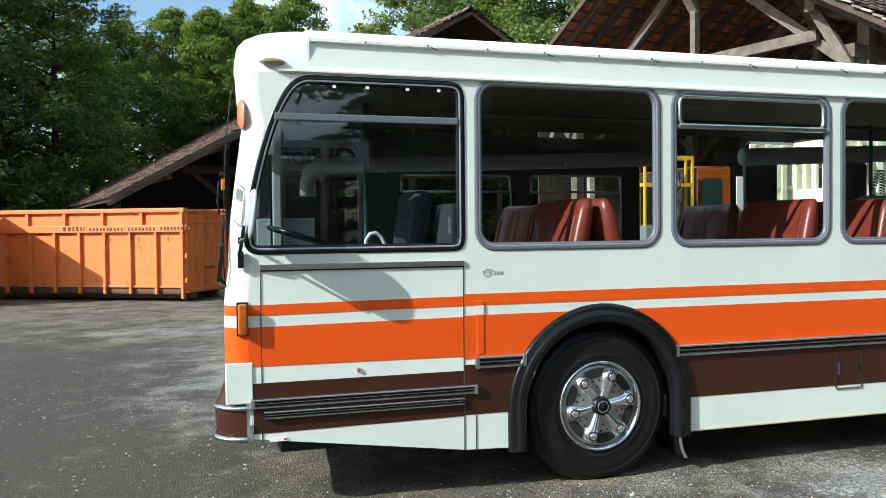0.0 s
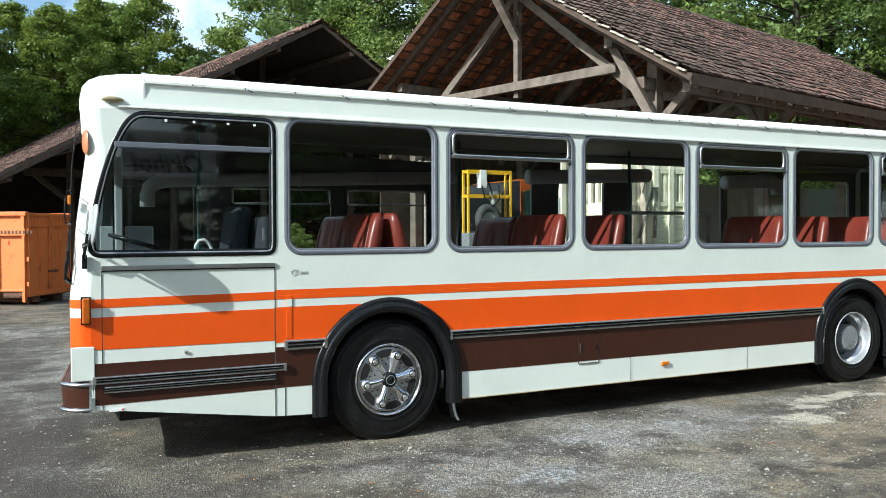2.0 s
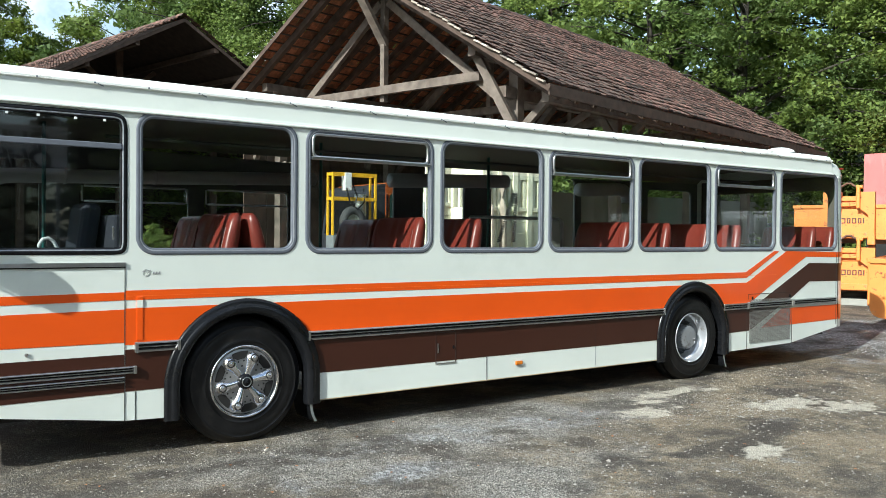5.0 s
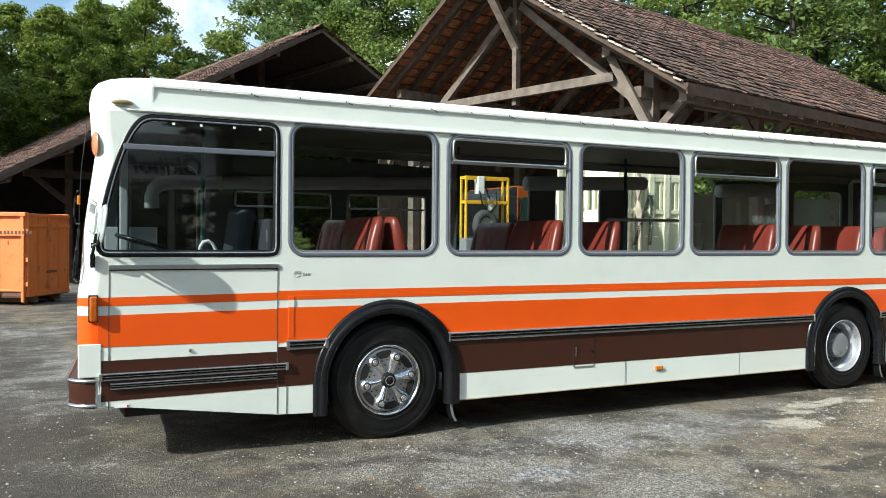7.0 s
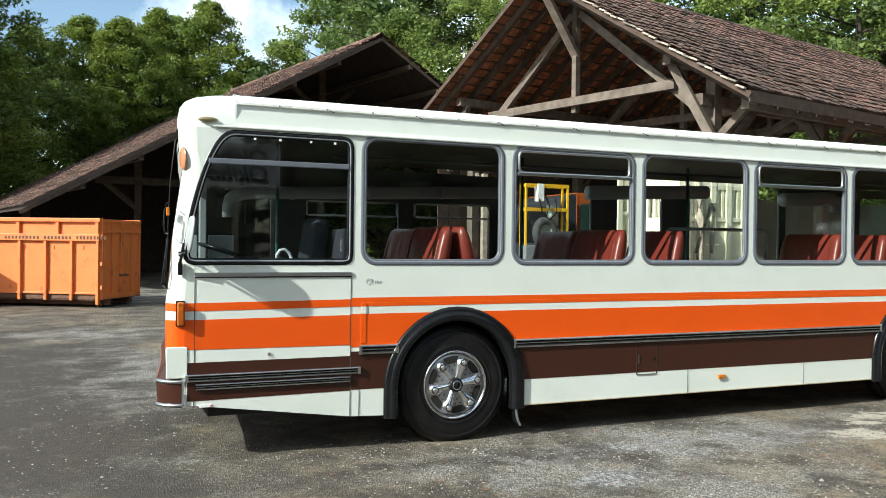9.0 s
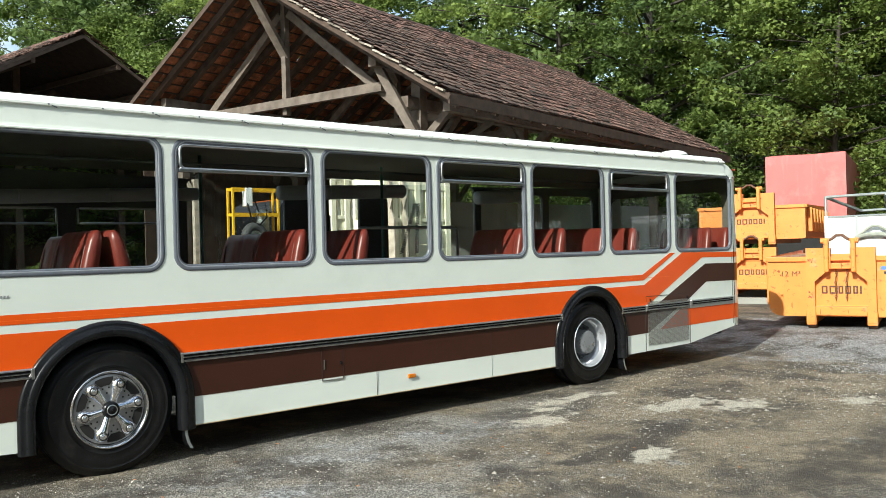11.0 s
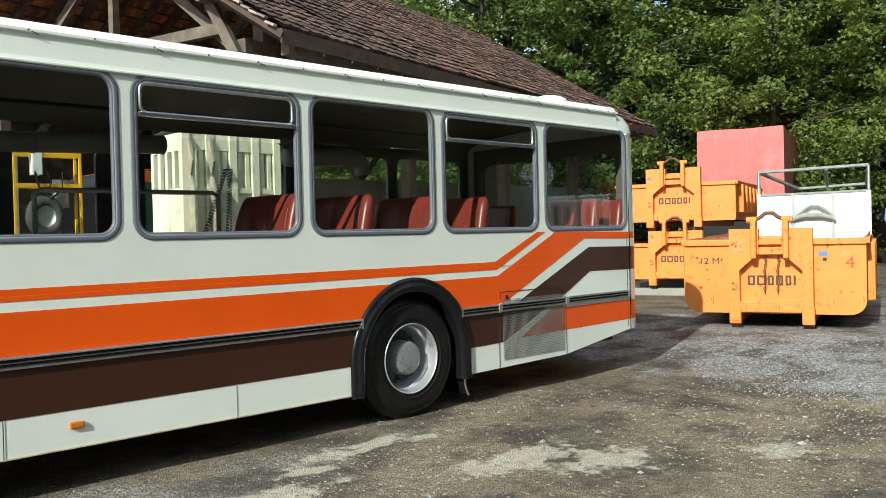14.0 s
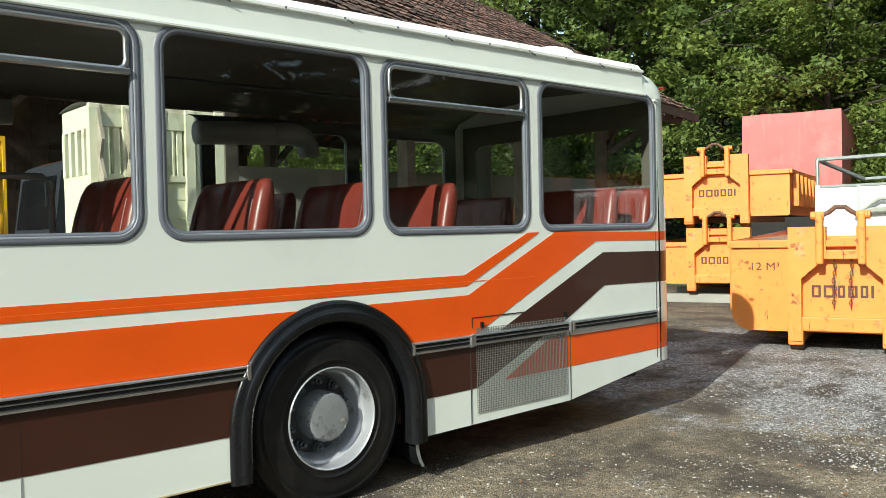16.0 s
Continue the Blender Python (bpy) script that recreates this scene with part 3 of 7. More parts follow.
# seams, hatches and small marks on the flank
def strip(x0, x1, z0, z1, material, name="seam", proud=0.005, label=""):
    return part(name, boxed(x0, x1, FL - 0.003 - proud, FL - 0.001, z0, z1), material, bus, label)


M_SEAM = mat("seam_shadow", (0.045, 0.045, 0.042), 0.7)
M_SEAMB = mat("brown_seam", (0.03, 0.014, 0.01), 0.7)
strip(0.978, 0.983, 0.80, 1.455, M_SEAM, proud=0.001)
strip(2.225, 2.230, 0.30, 1.485, M_SEAM, proud=0.001)
strip(2.303, 2.308, 0.296, 0.515, M_SEAM, proud=0.001)
strip(0.977, 0.983, 0.44, 0.505, M_SEAM, proud=0.001)
strip(5.700, 5.705, 0.283, 0.52, M_SEAM, proud=0.001)
strip(5.7055, 5.7105, 0.283, 0.52, M_SIGN, proud=0.001)
strip(7.226, 7.229, 0.52, 0.82, M_SEAMB, proud=0.001)
strip(7.226, 7.229, 0.283, 0.52, M_BEAD, proud=0.001)
# thin ochre strip along the skirt's lower edge
strip(3.86, 8.25, 0.2835, 0.2905, mat("ochre_sill_line", (0.46, 0.38, 0.20), 0.7, var=0.3, scale=12), "sill_edge", 0.0015, "thin ochre line along the sill edge")
strip(9.965, 9.972, 0.30, 0.81, M_SEAM, proud=0.001)
strip(10.965, 10.972, 0.31, 0.81, M_SEAM, proud=0.001)
strip(12.056, 12.061, 0.50, 1.53, M_SEAM, proud=0.001)
# highlight along the body crease, painted as a paler orange line
strip(2.24, 10.6, 1.236, 1.239, mat("crease_highlight", (0.86, 0.17, 0.03), 0.4), "body_crease", 0.001)
strip(0.98, 2.23, 1.462, 1.492, M_ALU, "hatch_rail", 0.010, "dull aluminium hinge rail")
strip(0.98, 2.23, 1.452, 1.460, M_RUBBER, "hatch_rail", 0.006)
part("fuel_flap", boxed(2.314, 2.361, FL - 0.008, FL - 0.001, 0.90, 1.235, bev=0.003), [M_ORANGE], bus)
part("fuel_flap", boxed(2.315, 2.360, FL - 0.0095, FL - 0.007, 1.148, 1.206), M_WHITE, bus)
bm = bmesh.new()
plate(bm, rrect(5.085, 5.325, 0.495, 0.795, 0.01, 2), [rrect(5.092, 5.318, 0.502, 0.788, 0.008, 2)], FL - 0.006, 0.004)
hatch = part("fuel_hatch", bm, M_SEAMB, bus)
part("hatch_edge", boxed(5.088, 5.322, FL - 0.009, FL - 0.003, 0.494, 0.502), M_ALU, hatch)
part("hatch_hinge", boxed(5.105, 5.113, FL - 0.012, FL - 0.003, 0.60, 0.69), M_ALU, hatch)
part("hatch_lock", boxed(5.285, 5.30, FL - 0.014, FL - 0.003, 0.63, 0.66, bev=0.003), M_RUBBER, hatch)
part("side_reflector", boxed(6.075, 6.165, FL - 0.022, FL - 0.001, 0.408, 0.448, bev=0.008), M_AMBER, bus, "small amber side marker lamp")
bm = bmesh.new()
revolve(bm, [(-0.012, 0.001), (-0.012, 0.012), (0, 0.016)], (1.555, FL, 0.845), 14)
part("panel_lock", bm, M_STEEL, bus)
# operator's mark as a plain ring with a dart and three short bars
bm = bmesh.new()
plate(bm, [(2.385 + 0.026 * math.cos(a * 0.35), 1.412 + 0.026 * math.sin(a * 0.35)) for a in range(18)], [[(2.385 + 0.0238 * math.cos(a * 0.35), 1.412 + 0.0238 * math.sin(a * 0.35)) for a in range(18)]], FL - 0.0035, 0.002)
plate(bm, [(2.352, 1.421), (2.356, 1.416), (2.419, 1.429), (2.420, 1.434)], [], FL - 0.0045, 0.001)
plate(bm, [(2.420, 1.434), (2.413, 1.430), (2.381, 1.390), (2.384, 1.386)], [], FL - 0.0047, 0.001)
for k in range(3):
    plate(bm, [(2.432 + k * 0.022, 1.400), (2.446 + k * 0.022, 1.400), (2.447 + k * 0.022, 1.419), (2.435 + k * 0.022, 1.419)], [], FL - 0.0035, 0.002)
part("emblem", bm, M_EMBLEM, bus, "small grey ring emblem with three bars")
part("sticker", boxed(1.02, 1.12, FL - 0.0045, FL - 0.001, 0.452, 0.475), M_SIGN, bus)
part("sticker", boxed(1.105, 1.117, FL - 0.006, FL - 0.003, 0.457, 0.470), M_REDLENS, bus)

# radiator grille behind the rear axle: frame and woven wire
bm = bmesh.new()
box(bm, 10.0, 10.945, FL + 0.002, FL + 0.012, 0.36, 0.93)
part("grille_backing", bm, M_INTD, bus)
bm = bmesh.new()
for k in range(58):
    x = 10.02 + k * 0.0158
    box(bm, x, x + 0.0022, FL - 0.0085, FL - 0.0055, 0.365, 0.925)
for k in range(36):
    z = 0.368 + k * 0.0158
    box(bm, 10.015, 10.925, FL - 0.0095, FL - 0.0065, z, z + 0.0028)
part("grille_wire", bm, M_MESH, bus, "woven wire grille over the radiator")
for x0, x1, z0, z1 in ((9.985, 10.96, 0.992, 0.999), (9.985, 9.992, 0.93, 0.995)):
    strip(x0, x1, z0, z1, M_SEAMB, "grille_hatch_seam", 0.002)
for x in (10.06, 10.90):
    part("grille_latch", boxed(x, x + 0.02, FL - 0.02, FL - 0.003, 0.925, 0.965, bev=0.004), M_RUBBER, bus)


# windows: moulded grey gasket, pane, and a hinged vent in every other one
def side_window(loop, gasket, y=FL, name="window", vent=False, x0=0, x1=0, glassm=None, split=None):
    bm = bmesh.new()
    ring_frame(bm, loop, [(-0.010, y - 0.001), (-0.006, y - 0.006), (0.008, y - 0.0085), (0.020, y - 0.007), (0.024, y - 0.004), (0.030, y - 0.006), (0.040, y - 0.003), (0.044, y + 0.02)], 0)
    w = part(name, bm, gasket, bus, "side window in a grey rubber gasket", True)
    bm = bmesh.new()
    ring_frame(bm, loop, [(0.019, y - 0.0078), (0.025, y - 0.0088), (0.029, y - 0.0055)], 0)
    part("gasket_bead", bm, M_BEAD, w, smooth=True)
    bm = bmesh.new()
    vs = [bm.verts.new((x, y + 0.006, z)) for x, z in inset(loop, 0.036)]
    bm.faces.new(vs)
    if split:
        upper = bm.copy()
        for b, up in ((bm, True), (upper, False)):
            bmesh.ops.bisect_plane(b, geom=b.verts[:] + b.edges[:] + b.faces[:], plane_co=(0, 0, split), plane_no=(0, 0, 1), clear_outer=up, clear_inner=not up)
        for v in upper.verts:
            v.co.y -= 0.014 * (v.co.z - split)
        part("hopper_pane", upper, glassm or M_GLASS, w).visible_shadow = False
    g = part("pane", bm, glassm or M_GLASS, w)
    g.visible_shadow = False
    if vent:
        bm = bmesh.new()
        lp = rrect(x0 + 0.055, x1 - 0.055, 2.375, WZ1 - 0.05, 0.05, 4)
        ring_frame(bm, lp, [(-0.006, y + 0.004), (-0.006, y - 0.012), (0.004, y - 0.016), (0.016, y - 0.012), (0.018, y + 0.004)])
        v = part("vent_frame", bm, M_ALU, w, "aluminium frame of a hinged top vent", True)
        part("vent_sill", boxed(x0 + 0.045, x1 - 0.045, y - 0.020, y + 0.01, 2.355, 2.385, bev=0.005), M_ALU, w)
    return w


dw = side_window(W1, M_RUBBER, name="driver_window", glassm=M_GLASSD, split=2.356)
part("window_bar", boxed(1.075, 2.20, FL - 0.016, FL + 0.012, 2.335, 2.378, bev=0.006), M_GASKET, dw)
for x in (1.42, 1.62, 1.87, 2.07):
    part("vent_clip", boxed(x, x + 0.018, FL - 0.006, FL + 0.004, 2.535, 2.551), M_SIGN, dw)
part("window_catch", boxed(2.135, 2.15, FL - 0.004, FL + 0.004, 1.66, 1.76, bev=0.003), M_ALU, dw)
for k, (a, b) in enumerate(WINDOWS):
    side_window(rrect(a, b, WZ0, WZ1, 0.13), M_GASKET, vent=k in (1, 3, 5), x0=a, x1=b)

# front and rear ends, wrapped round from flank to flank
LEVELS = [0.47, 0.60, 0.80, 0.90, 1.128, 1.195, 1.257, 1.36, 1.5, 1.65, 1.8, 1.95, 2.12, 2.3, 2.44, 2.52, 2.61]


def end_row(z, xf, depth, r, s, y0=FL, y1=FR, inner=0.035):
    """One level of an end: from the near flank round the corner to the far one. s: -1 front, 1 rear."""
    p = [(xf - s * r, y0)]
    for k in range(1, 7):
        a = radians(90 * k / 6)
        p.append((xf - s * r + s * r * math.sin(a), y0 + r - r * math.cos(a)))
    w = (y1 - y0) / 2 - r
    for k in range(1, 6):
        p.append((xf + s * depth * math.sin(math.pi * k / 6), y0 + r + 2 * w * k / 6))
    q = [(x, y1 + y0 - y) for x, y in p[:7]]
    slant = 0.26 if s < 0 else 0.0
    return [(x + slant * max(0, y - y0 - r * 0.7) / (y1 - y0), y, z) for x, y in p + q[::-1]]


def front_mi(i, k):
    z = (LEVELS[i] + LEVELS[i + 1]) / 2
    if 1.42 < z < 2.36 and 5 <= k <= 12:
        return 3
    if k < 4 and 0.60 < z < 0.90 or z < 0.6:
        return 0
    return 1 if 0.9 < z < 1.128 or 1.195 < z < 1.257 else 0


bm = bmesh.new()
loft(bm, [end_row(z, front_x(z), -0.02, CZ, -1) for z in LEVELS], front_mi)
part("front_end", bm, [M_WHITE, M_ORANGE, M_BROWN, M_GLASSD], bus, smooth=True)
bm = bmesh.new()
caps = [(2.61, 0.855, 0.0), (2.62, 0.855, 0.0005), (2.66, 0.855, 0.003), (2.70, 0.858, 0.008), (2.78, 0.875, 0.022), (2.83, 0.915, 0.045), (2.865, 0.975, 0.085), (2.89, 1.06, 0.15), (2.91, 1.25, 0.35)]
rows = []
for z, xf, dy in caps:
    row = end_row(z, xf, -0.02, 0.22, -1, FL + dy, FR - dy)
    rows.append([(1.285, FL + dy, z + (0.02 if dy > 0.1 else 0))] + row + [(1.285, FR - dy, z + (0.02 if dy > 0.1 else 0))] if xf + 0.22 < 1.285 else [(max(x, 1.285) if j in (0, len(row) - 1) else x, y, zz) for j, (x, y, zz) in enumerate([row[0]] + row + [row[-1]])])
loft(bm, rows)
bmesh.ops.remove_doubles(bm, verts=bm.verts, dist=0.0005)
part("front_cap", bm, M_WHITE, bus, smooth=True)


def rear_x(z):
    return 12.40 - max(0, z - 1.6) * 0.035


RL = [0.465, 0.575, 0.785, 0.90, 1.12, 1.37, 1.458, 1.53, 1.62, 1.9, 2.2, 2.5, 2.61]
bm = bmesh.new()
loft(bm, [end_row(z, rear_x(z), 0.03, 0.28, 1) for z in RL], lambda i, k: [0, 1, 0, 0, 2, 0, 1, 0, 0, 0, 0, 0, 0][i] if i not in (2,) else 0)
# the brown and orange bands run round the corner
for f in bm.faces:
    z = sum(v.co.z for v in f.verts) / len(f.verts)
    f.material_index = 1 if 0.575 < z < 0.785 or 1.458 < z < 1.53 else 2 if 1.12 < z < 1.37 else 0
    if 1.63 < z < 2.5 and FL + 0.3 < f.calc_center_median().y < FR - 0.3:
        f.material_index = 3
part("rear_end", bm, [M_WHITE, M_ORANGE, M_BROWN, M_GLASS], bus, smooth=True)
bm = bmesh.new()
rows = []
for z, xf, dy in [(2.61, 12.365, 0.0), (2.70, 12.35, 0.015), (2.78, 12.30, 0.05), (2.83, 12.22, 0.10), (2.86, 12.12, 0.18), (2.90, 11.97, 0.4)]:
    row = end_row(z, xf, 0.02, 0.26, 1, FL + dy, FR - dy)
    rows.append([(11.93, FL + dy, z)] + [(max(x, 11.93), y, zz) for x, y, zz in row] + [(11.93, FR - dy, z)])
loft(bm, rows)
bmesh.ops.remove_doubles(bm, verts=bm.verts, dist=0.0005)
part("rear_cap", bm, M_WHITE, bus, smooth=True)
part("rear_lamp", boxed(12.29, 12.335, FL + 0.06, FL + 0.11, 2.72, 2.738, bev=0.005), mat("dark_red_lens", (0.22, 0.012, 0.01), 0.3), bus, "small red marker lamp")
strip(12.055, 12.10, 2.585, 2.60, M_WHITE, "corner_trim", 0.012)

# roof with drip rail and gutter lip
RP = [(FL - 0.002, 2.612), (FL - 0.022, 2.620), (FL - 0.022, 2.630), (FL - 0.001, 2.638), (FL + 0.004, 2.66), (FL + 0.018, 2.80), (FL - 0.004, 2.806), (FL - 0.004, 2.822), (FL + 0.024, 2.835), (FL + 0.045, 2.868), (FL + 0.10, 2.890), (FL + 0.3, 2.915), (FL + 0.7, 2.94), (6.14, 2.955)]
RP = RP + [(FR + FL - y, z) for y, z in RP[-2::-1]]
bm = bmesh.new()
loft(bm, [[(x, y, z) for y, z in RP] for x in (1.285, 3, 5, 7, 9, 11, 11.93)], lambda i, k: 1 if k < 5 or k > len(RP) - 7 else 0)
part("roof", bm, [M_ROOFW, M_WHITE], bus, smooth=False)
bm = bmesh.new()
loft(bm, [[(x, y, z) for y, z in RP[:4]] for x in (1.10, 1.29)])
part("drip_rail", bm, M_WHITE, bus)
bm = bmesh.new()
rows = [[(x, y, z) for y, z in ((FL + 0.02, 2.66), (FL + 0.012, 2.80), (FL + 0.03, 2.84), (FL + 0.06, 2.872))] for x in (1.262, 1.268, 1.284, 1.29)]
for i in (1, 2):
    rows[i] = [(x, y - 0.012, z) for x, y, z in rows[i]]
loft(bm, rows)
part("roof_joint", bm, M_ROOFW, bus)
for k in range(27):
    bm = bmesh.new()
    x = 1.62 + k * 0.39
    tube(bm, [(x, FL - 0.006, 2.813), (x, FL - 0.010, 2.813)], 0.007, 6)
    if k % 2:
        tube(bm, [(x + 0.02, FL - 0.004, 2.806), (x + 0.06, FL - 0.006, 2.792)], 0.005, 5)
    part("gutter_screw", bm, M_GASKET, bus)
bm = bmesh.new()
loft(bm, [[(11.25 + 0.21 * r * math.cos(a), 5.30 + 0.21 * r * math.sin(a), 2.915 + 0.075 * math.sqrt(max(0, 1 - r * r))) for a in [2 * math.pi * k / 20 for k in range(20)]] for r in (1, 0.9, 0.7, 0.4, 0.05)], close=True)
part("roof_vent", bm, M_ROOFW, bus, "white domed roof vent", True)
# amber marker lamp above the driver's window
bm = bmesh.new()
loft(bm, [[(1.045 + 0.070 * r * math.cos(a) + 0.02 * r, FL + 0.002 - 0.035 * h, 2.672 + 0.02 * r * math.sin(a)) for a in [2 * math.pi * k / 14 for k in range(14)]] for r, h in ((1.1, 0), (1, 0.5), (0.8, 0.9), (0.3, 1.05), (0.02, 1.06))], close=True)
part("marker_lamp", bm, mat("smoked_amber", (0.28, 0.23, 0.12), 0.3), bus, "smoked amber marker lamp", True)
bm = bmesh.new()
revolve(bm, [(0, 0.001), (0, 0.055), (0.012, 0.07)], (0, 0, 0), 18)
bmesh.ops.transform(bm, matrix=Matrix.Translation((front_x(2.36) + 0.0, FL + 0.055, 2.37)) @ Matrix.Rotation(radians(-76), 4, "Z") @ Matrix.Diagonal((0.8, 1, 1.3, 1)), verts=bm.verts)
part("front_indicator", bm, mat("peach_plastic", (0.50, 0.19, 0.09), 0.25), bus, "round amber front indicator", True)
part("indicator_frame", boxed(0.842, 0.908, FL - 0.014, FL + 0.03, 1.082, 1.278, bev=0.006), M_RUBBER, bus)
part("corner_indicator", boxed(0.848, 0.902, FL - 0.055, FL - 0.008, 1.09, 1.27, bev=0.012), mat("deep_amber_plastic", (0.42, 0.095, 0.008), 0.2, var=0.25, scale=30), bus, "amber box indicator on the front corner")
part("corner_flap", boxed(0.775, 0.930, FL - 0.008, FL + 0.02, 0.685, 0.925, bev=0.006), M_WHITE, bus)
# bumper with two bright strips
bm = bmesh.new()
bl = [end_row(z, x, -0.02, 0.2, -1, FL + 0.0, FR, 0) for z, x in ((0.455, 0.77), (0.46, 0.74), (0.49, 0.725), (0.62, 0.715), (0.66, 0.715), (0.70, 0.735), (0.80, 0.775), (0.88, 0.79))]
bl = [[(x if j else 0.89, y - 0.006, z) for j, (x, y, z) in enumerate(r)] for r in bl]
loft(bm, bl)
bump = part("bumper", bm, M_BROWN, bus, "brown wrap-round front bumper", True)
for z in (0.465, 0.645):
    bm = bmesh.new()
    rr = [end_row(z + dz, 0.72 - d, -0.02, 0.2, -1, FL - d, FR, 0) for dz, d in ((0, 0), (0.004, 0.014), (0.022, 0.014), (0.028, 0))]
    loft(bm, [[(x if j else 0.895, y - 0.008, zz) for j, (x, y, zz) in enumerate(r)] for r in rr])
    part("bumper_strip", bm, M_ALU, bump, "bright rubber-backed strip", True)
part("bumper_bracket", boxed(0.905, 0.925, FL - 0.012, FL + 0.01, 0.47, 0.56), M_GALV, bus)

# mirrors
bm = bmesh.new()
mloop = [(0.132 * math.copysign(abs(math.cos(a)) ** 0.55, math.cos(a)), 0.142 * math.copysign(abs(math.sin(a)) ** 0.7, math.sin(a))) for a in [2 * math.pi * k / 28 for k in range(28)]]
mm = pose(0.917, FL - 0.175, 1.785, 0, 7, 2)
loft(bm, [[mm @ Vector((x * 0.62, y * q, z * q)) for y, z in mloop] for x, q in ((0.020, 0.02), (0.020, 0.94), (0.012, 1.0), (-0.006, 0.97), (-0.020, 0.80), (-0.026, 0.45), (-0.027, 0.02))], close=True)
mir = part("side_mirror", bm, M_MIRROR, bus, "grey-backed driver's mirror on a black arm", True)
bm = bmesh.new()
tube(bm, [(0.868, FL - 0.012, 1.545), (0.862, FL - 0.05, 1.55), (0.866, FL - 0.09, 1.60), (0.885, FL - 0.105, 1.72)], 0.011, 8)
tube(bm, [(0.868, FL - 0.005, 1.635), (0.872, FL - 0.12, 1.638), (0.885, FL - 0.225, 1.645), (0.905, FL - 0.228, 1.72)], 0.011, 8)
box(bm, 0.852, 0.886, FL - 0.03, FL, 1.475, 1.575, bev=0.006)
box(bm, 0.856, 0.882, FL - 0.02, FL, 1.615, 1.655, bev=0.005)
part("mirror_arm", bm, M_RUBBER, mir, smooth=False)
bm = bmesh.new()
tube(bm, [(0.84, FL + 0.12, 2.52), (0.80, FL + 0.07, 2.2), (0.785, FL + 0.05, 1.92), (0.78, FL + 0.10, 1.5), (0.79, FL + 0.15, 1.38)], 0.0032, 7)
tube(bm, [(0.785, FL + 0.05, 2.02), (0.765, FL - 0.02, 2.02), (0.75, FL - 0.03, 1.96), (0.745, FL - 0.03, 1.85), (0.755, FL - 0.02, 1.79), (0.785, FL + 0.05, 1.79)], 0.006, 7)
stay = part("mirror_stay", bm, M_RUBBER, bus, "thin metal stay with a small loop")
part("stay_reflector", boxed(0.768, 0.788, FL - 0.01, FL + 0.04, 1.925, 1.99, bev=0.005), M_AMBER, stay)
bm = bmesh.new()
tube(bm, [(0.785, FL + 0.18, 1.37), (0.755, FL + 0.10, 1.42), (0.770, FL + 0.06, 1.6), (0.785, FL + 0.1, 1.75)], 0.012, 7)
tube(bm, [(0.775, FL + 0.13, 1.37), (0.745, FL + 0.05, 1.40), (0.755, FL + 0.04, 1.52), (0.775, FL + 0.09, 1.66)], 0.008, 7)
part("wiper", bm, M_RUBBER, bus)


# wheels: tyre and rim profiles turned round the axle
def wheel_arch(cx):
    bm = bmesh.new()
    n = 28
    rows = []
    steps = [(ARCH_R + 0.085, 0.0), (ARCH_R + 0.08, -0.022), (ARCH_R + 0.06, -0.032), (ARCH_R + 0.035, -0.026), (ARCH_R + 0.03, -0.036), (ARCH_R + 0.005, -0.045), (ARCH_R - 0.03, -0.035), (ARCH_R - 0.045, 0.0), (ARCH_R - 0.035, 0.10)]
    for k in range(-1, n + 2):
        row = []
        for r, dy in steps:
            if k == -1:
                row.append((cx - r, FL + dy, 0.262))
            elif k == n + 1:
                row.append((cx + r, FL + dy, 0.262))
            else:
                a = radians(180 - 180 * k / n)
                row.append((cx + r * math.cos(a), FL + dy, ARCH_Z + r * math.sin(a)))
        rows.append(row)
    loft(bm, rows)
    part("wheel_arch", bm, M_RUBBER, bus, "black rubber wheel-arch trim", True)
    bm = bmesh.new()
    rows = [[(cx + (ARCH_R - 0.02) * math.cos(radians(180 - 180 * k / 16)), y, ARCH_Z + (ARCH_R - 0.02) * math.sin(radians(180 * k / 16))) for k in range(17)] for y in (FL + 0.03, FL + 0.75)]
    loft(bm, rows)
    bm.faces.new([bm.verts.new((cx + ARCH_R * math.cos(radians(180 - 180 * k / 16)), FL + 0.75, ARCH_Z + ARCH_R * math.sin(radians(180 * k / 16)))) for k in range(17)])
    part("wheel_housing", bm, M_DARK, bus)
    bm = bmesh.new()
    loft(bm, [[(cx + ARCH_R + 0.005 + dx, y, z) for y in (FL + 0.0, FL + 0.33)] for dx, z in ((0.0, 0.35), (0.0, 0.22), (0.012, 0.16), (0.035, 0.11))])
    part("mud_flap", bm, M_RUBBER, bus)
    bm = bmesh.new()
    loft(bm, [[(cx + ARCH_R + 0.012 + dx + s, FL - 0.004, z) for s in (-0.012, 0.012)] for dx, z in ((-0.01, 0.27), (0.0, 0.2), (0.015, 0.15), (0.04, 0.105))])
    part("flap_edge", bm, M_GALV, bus)


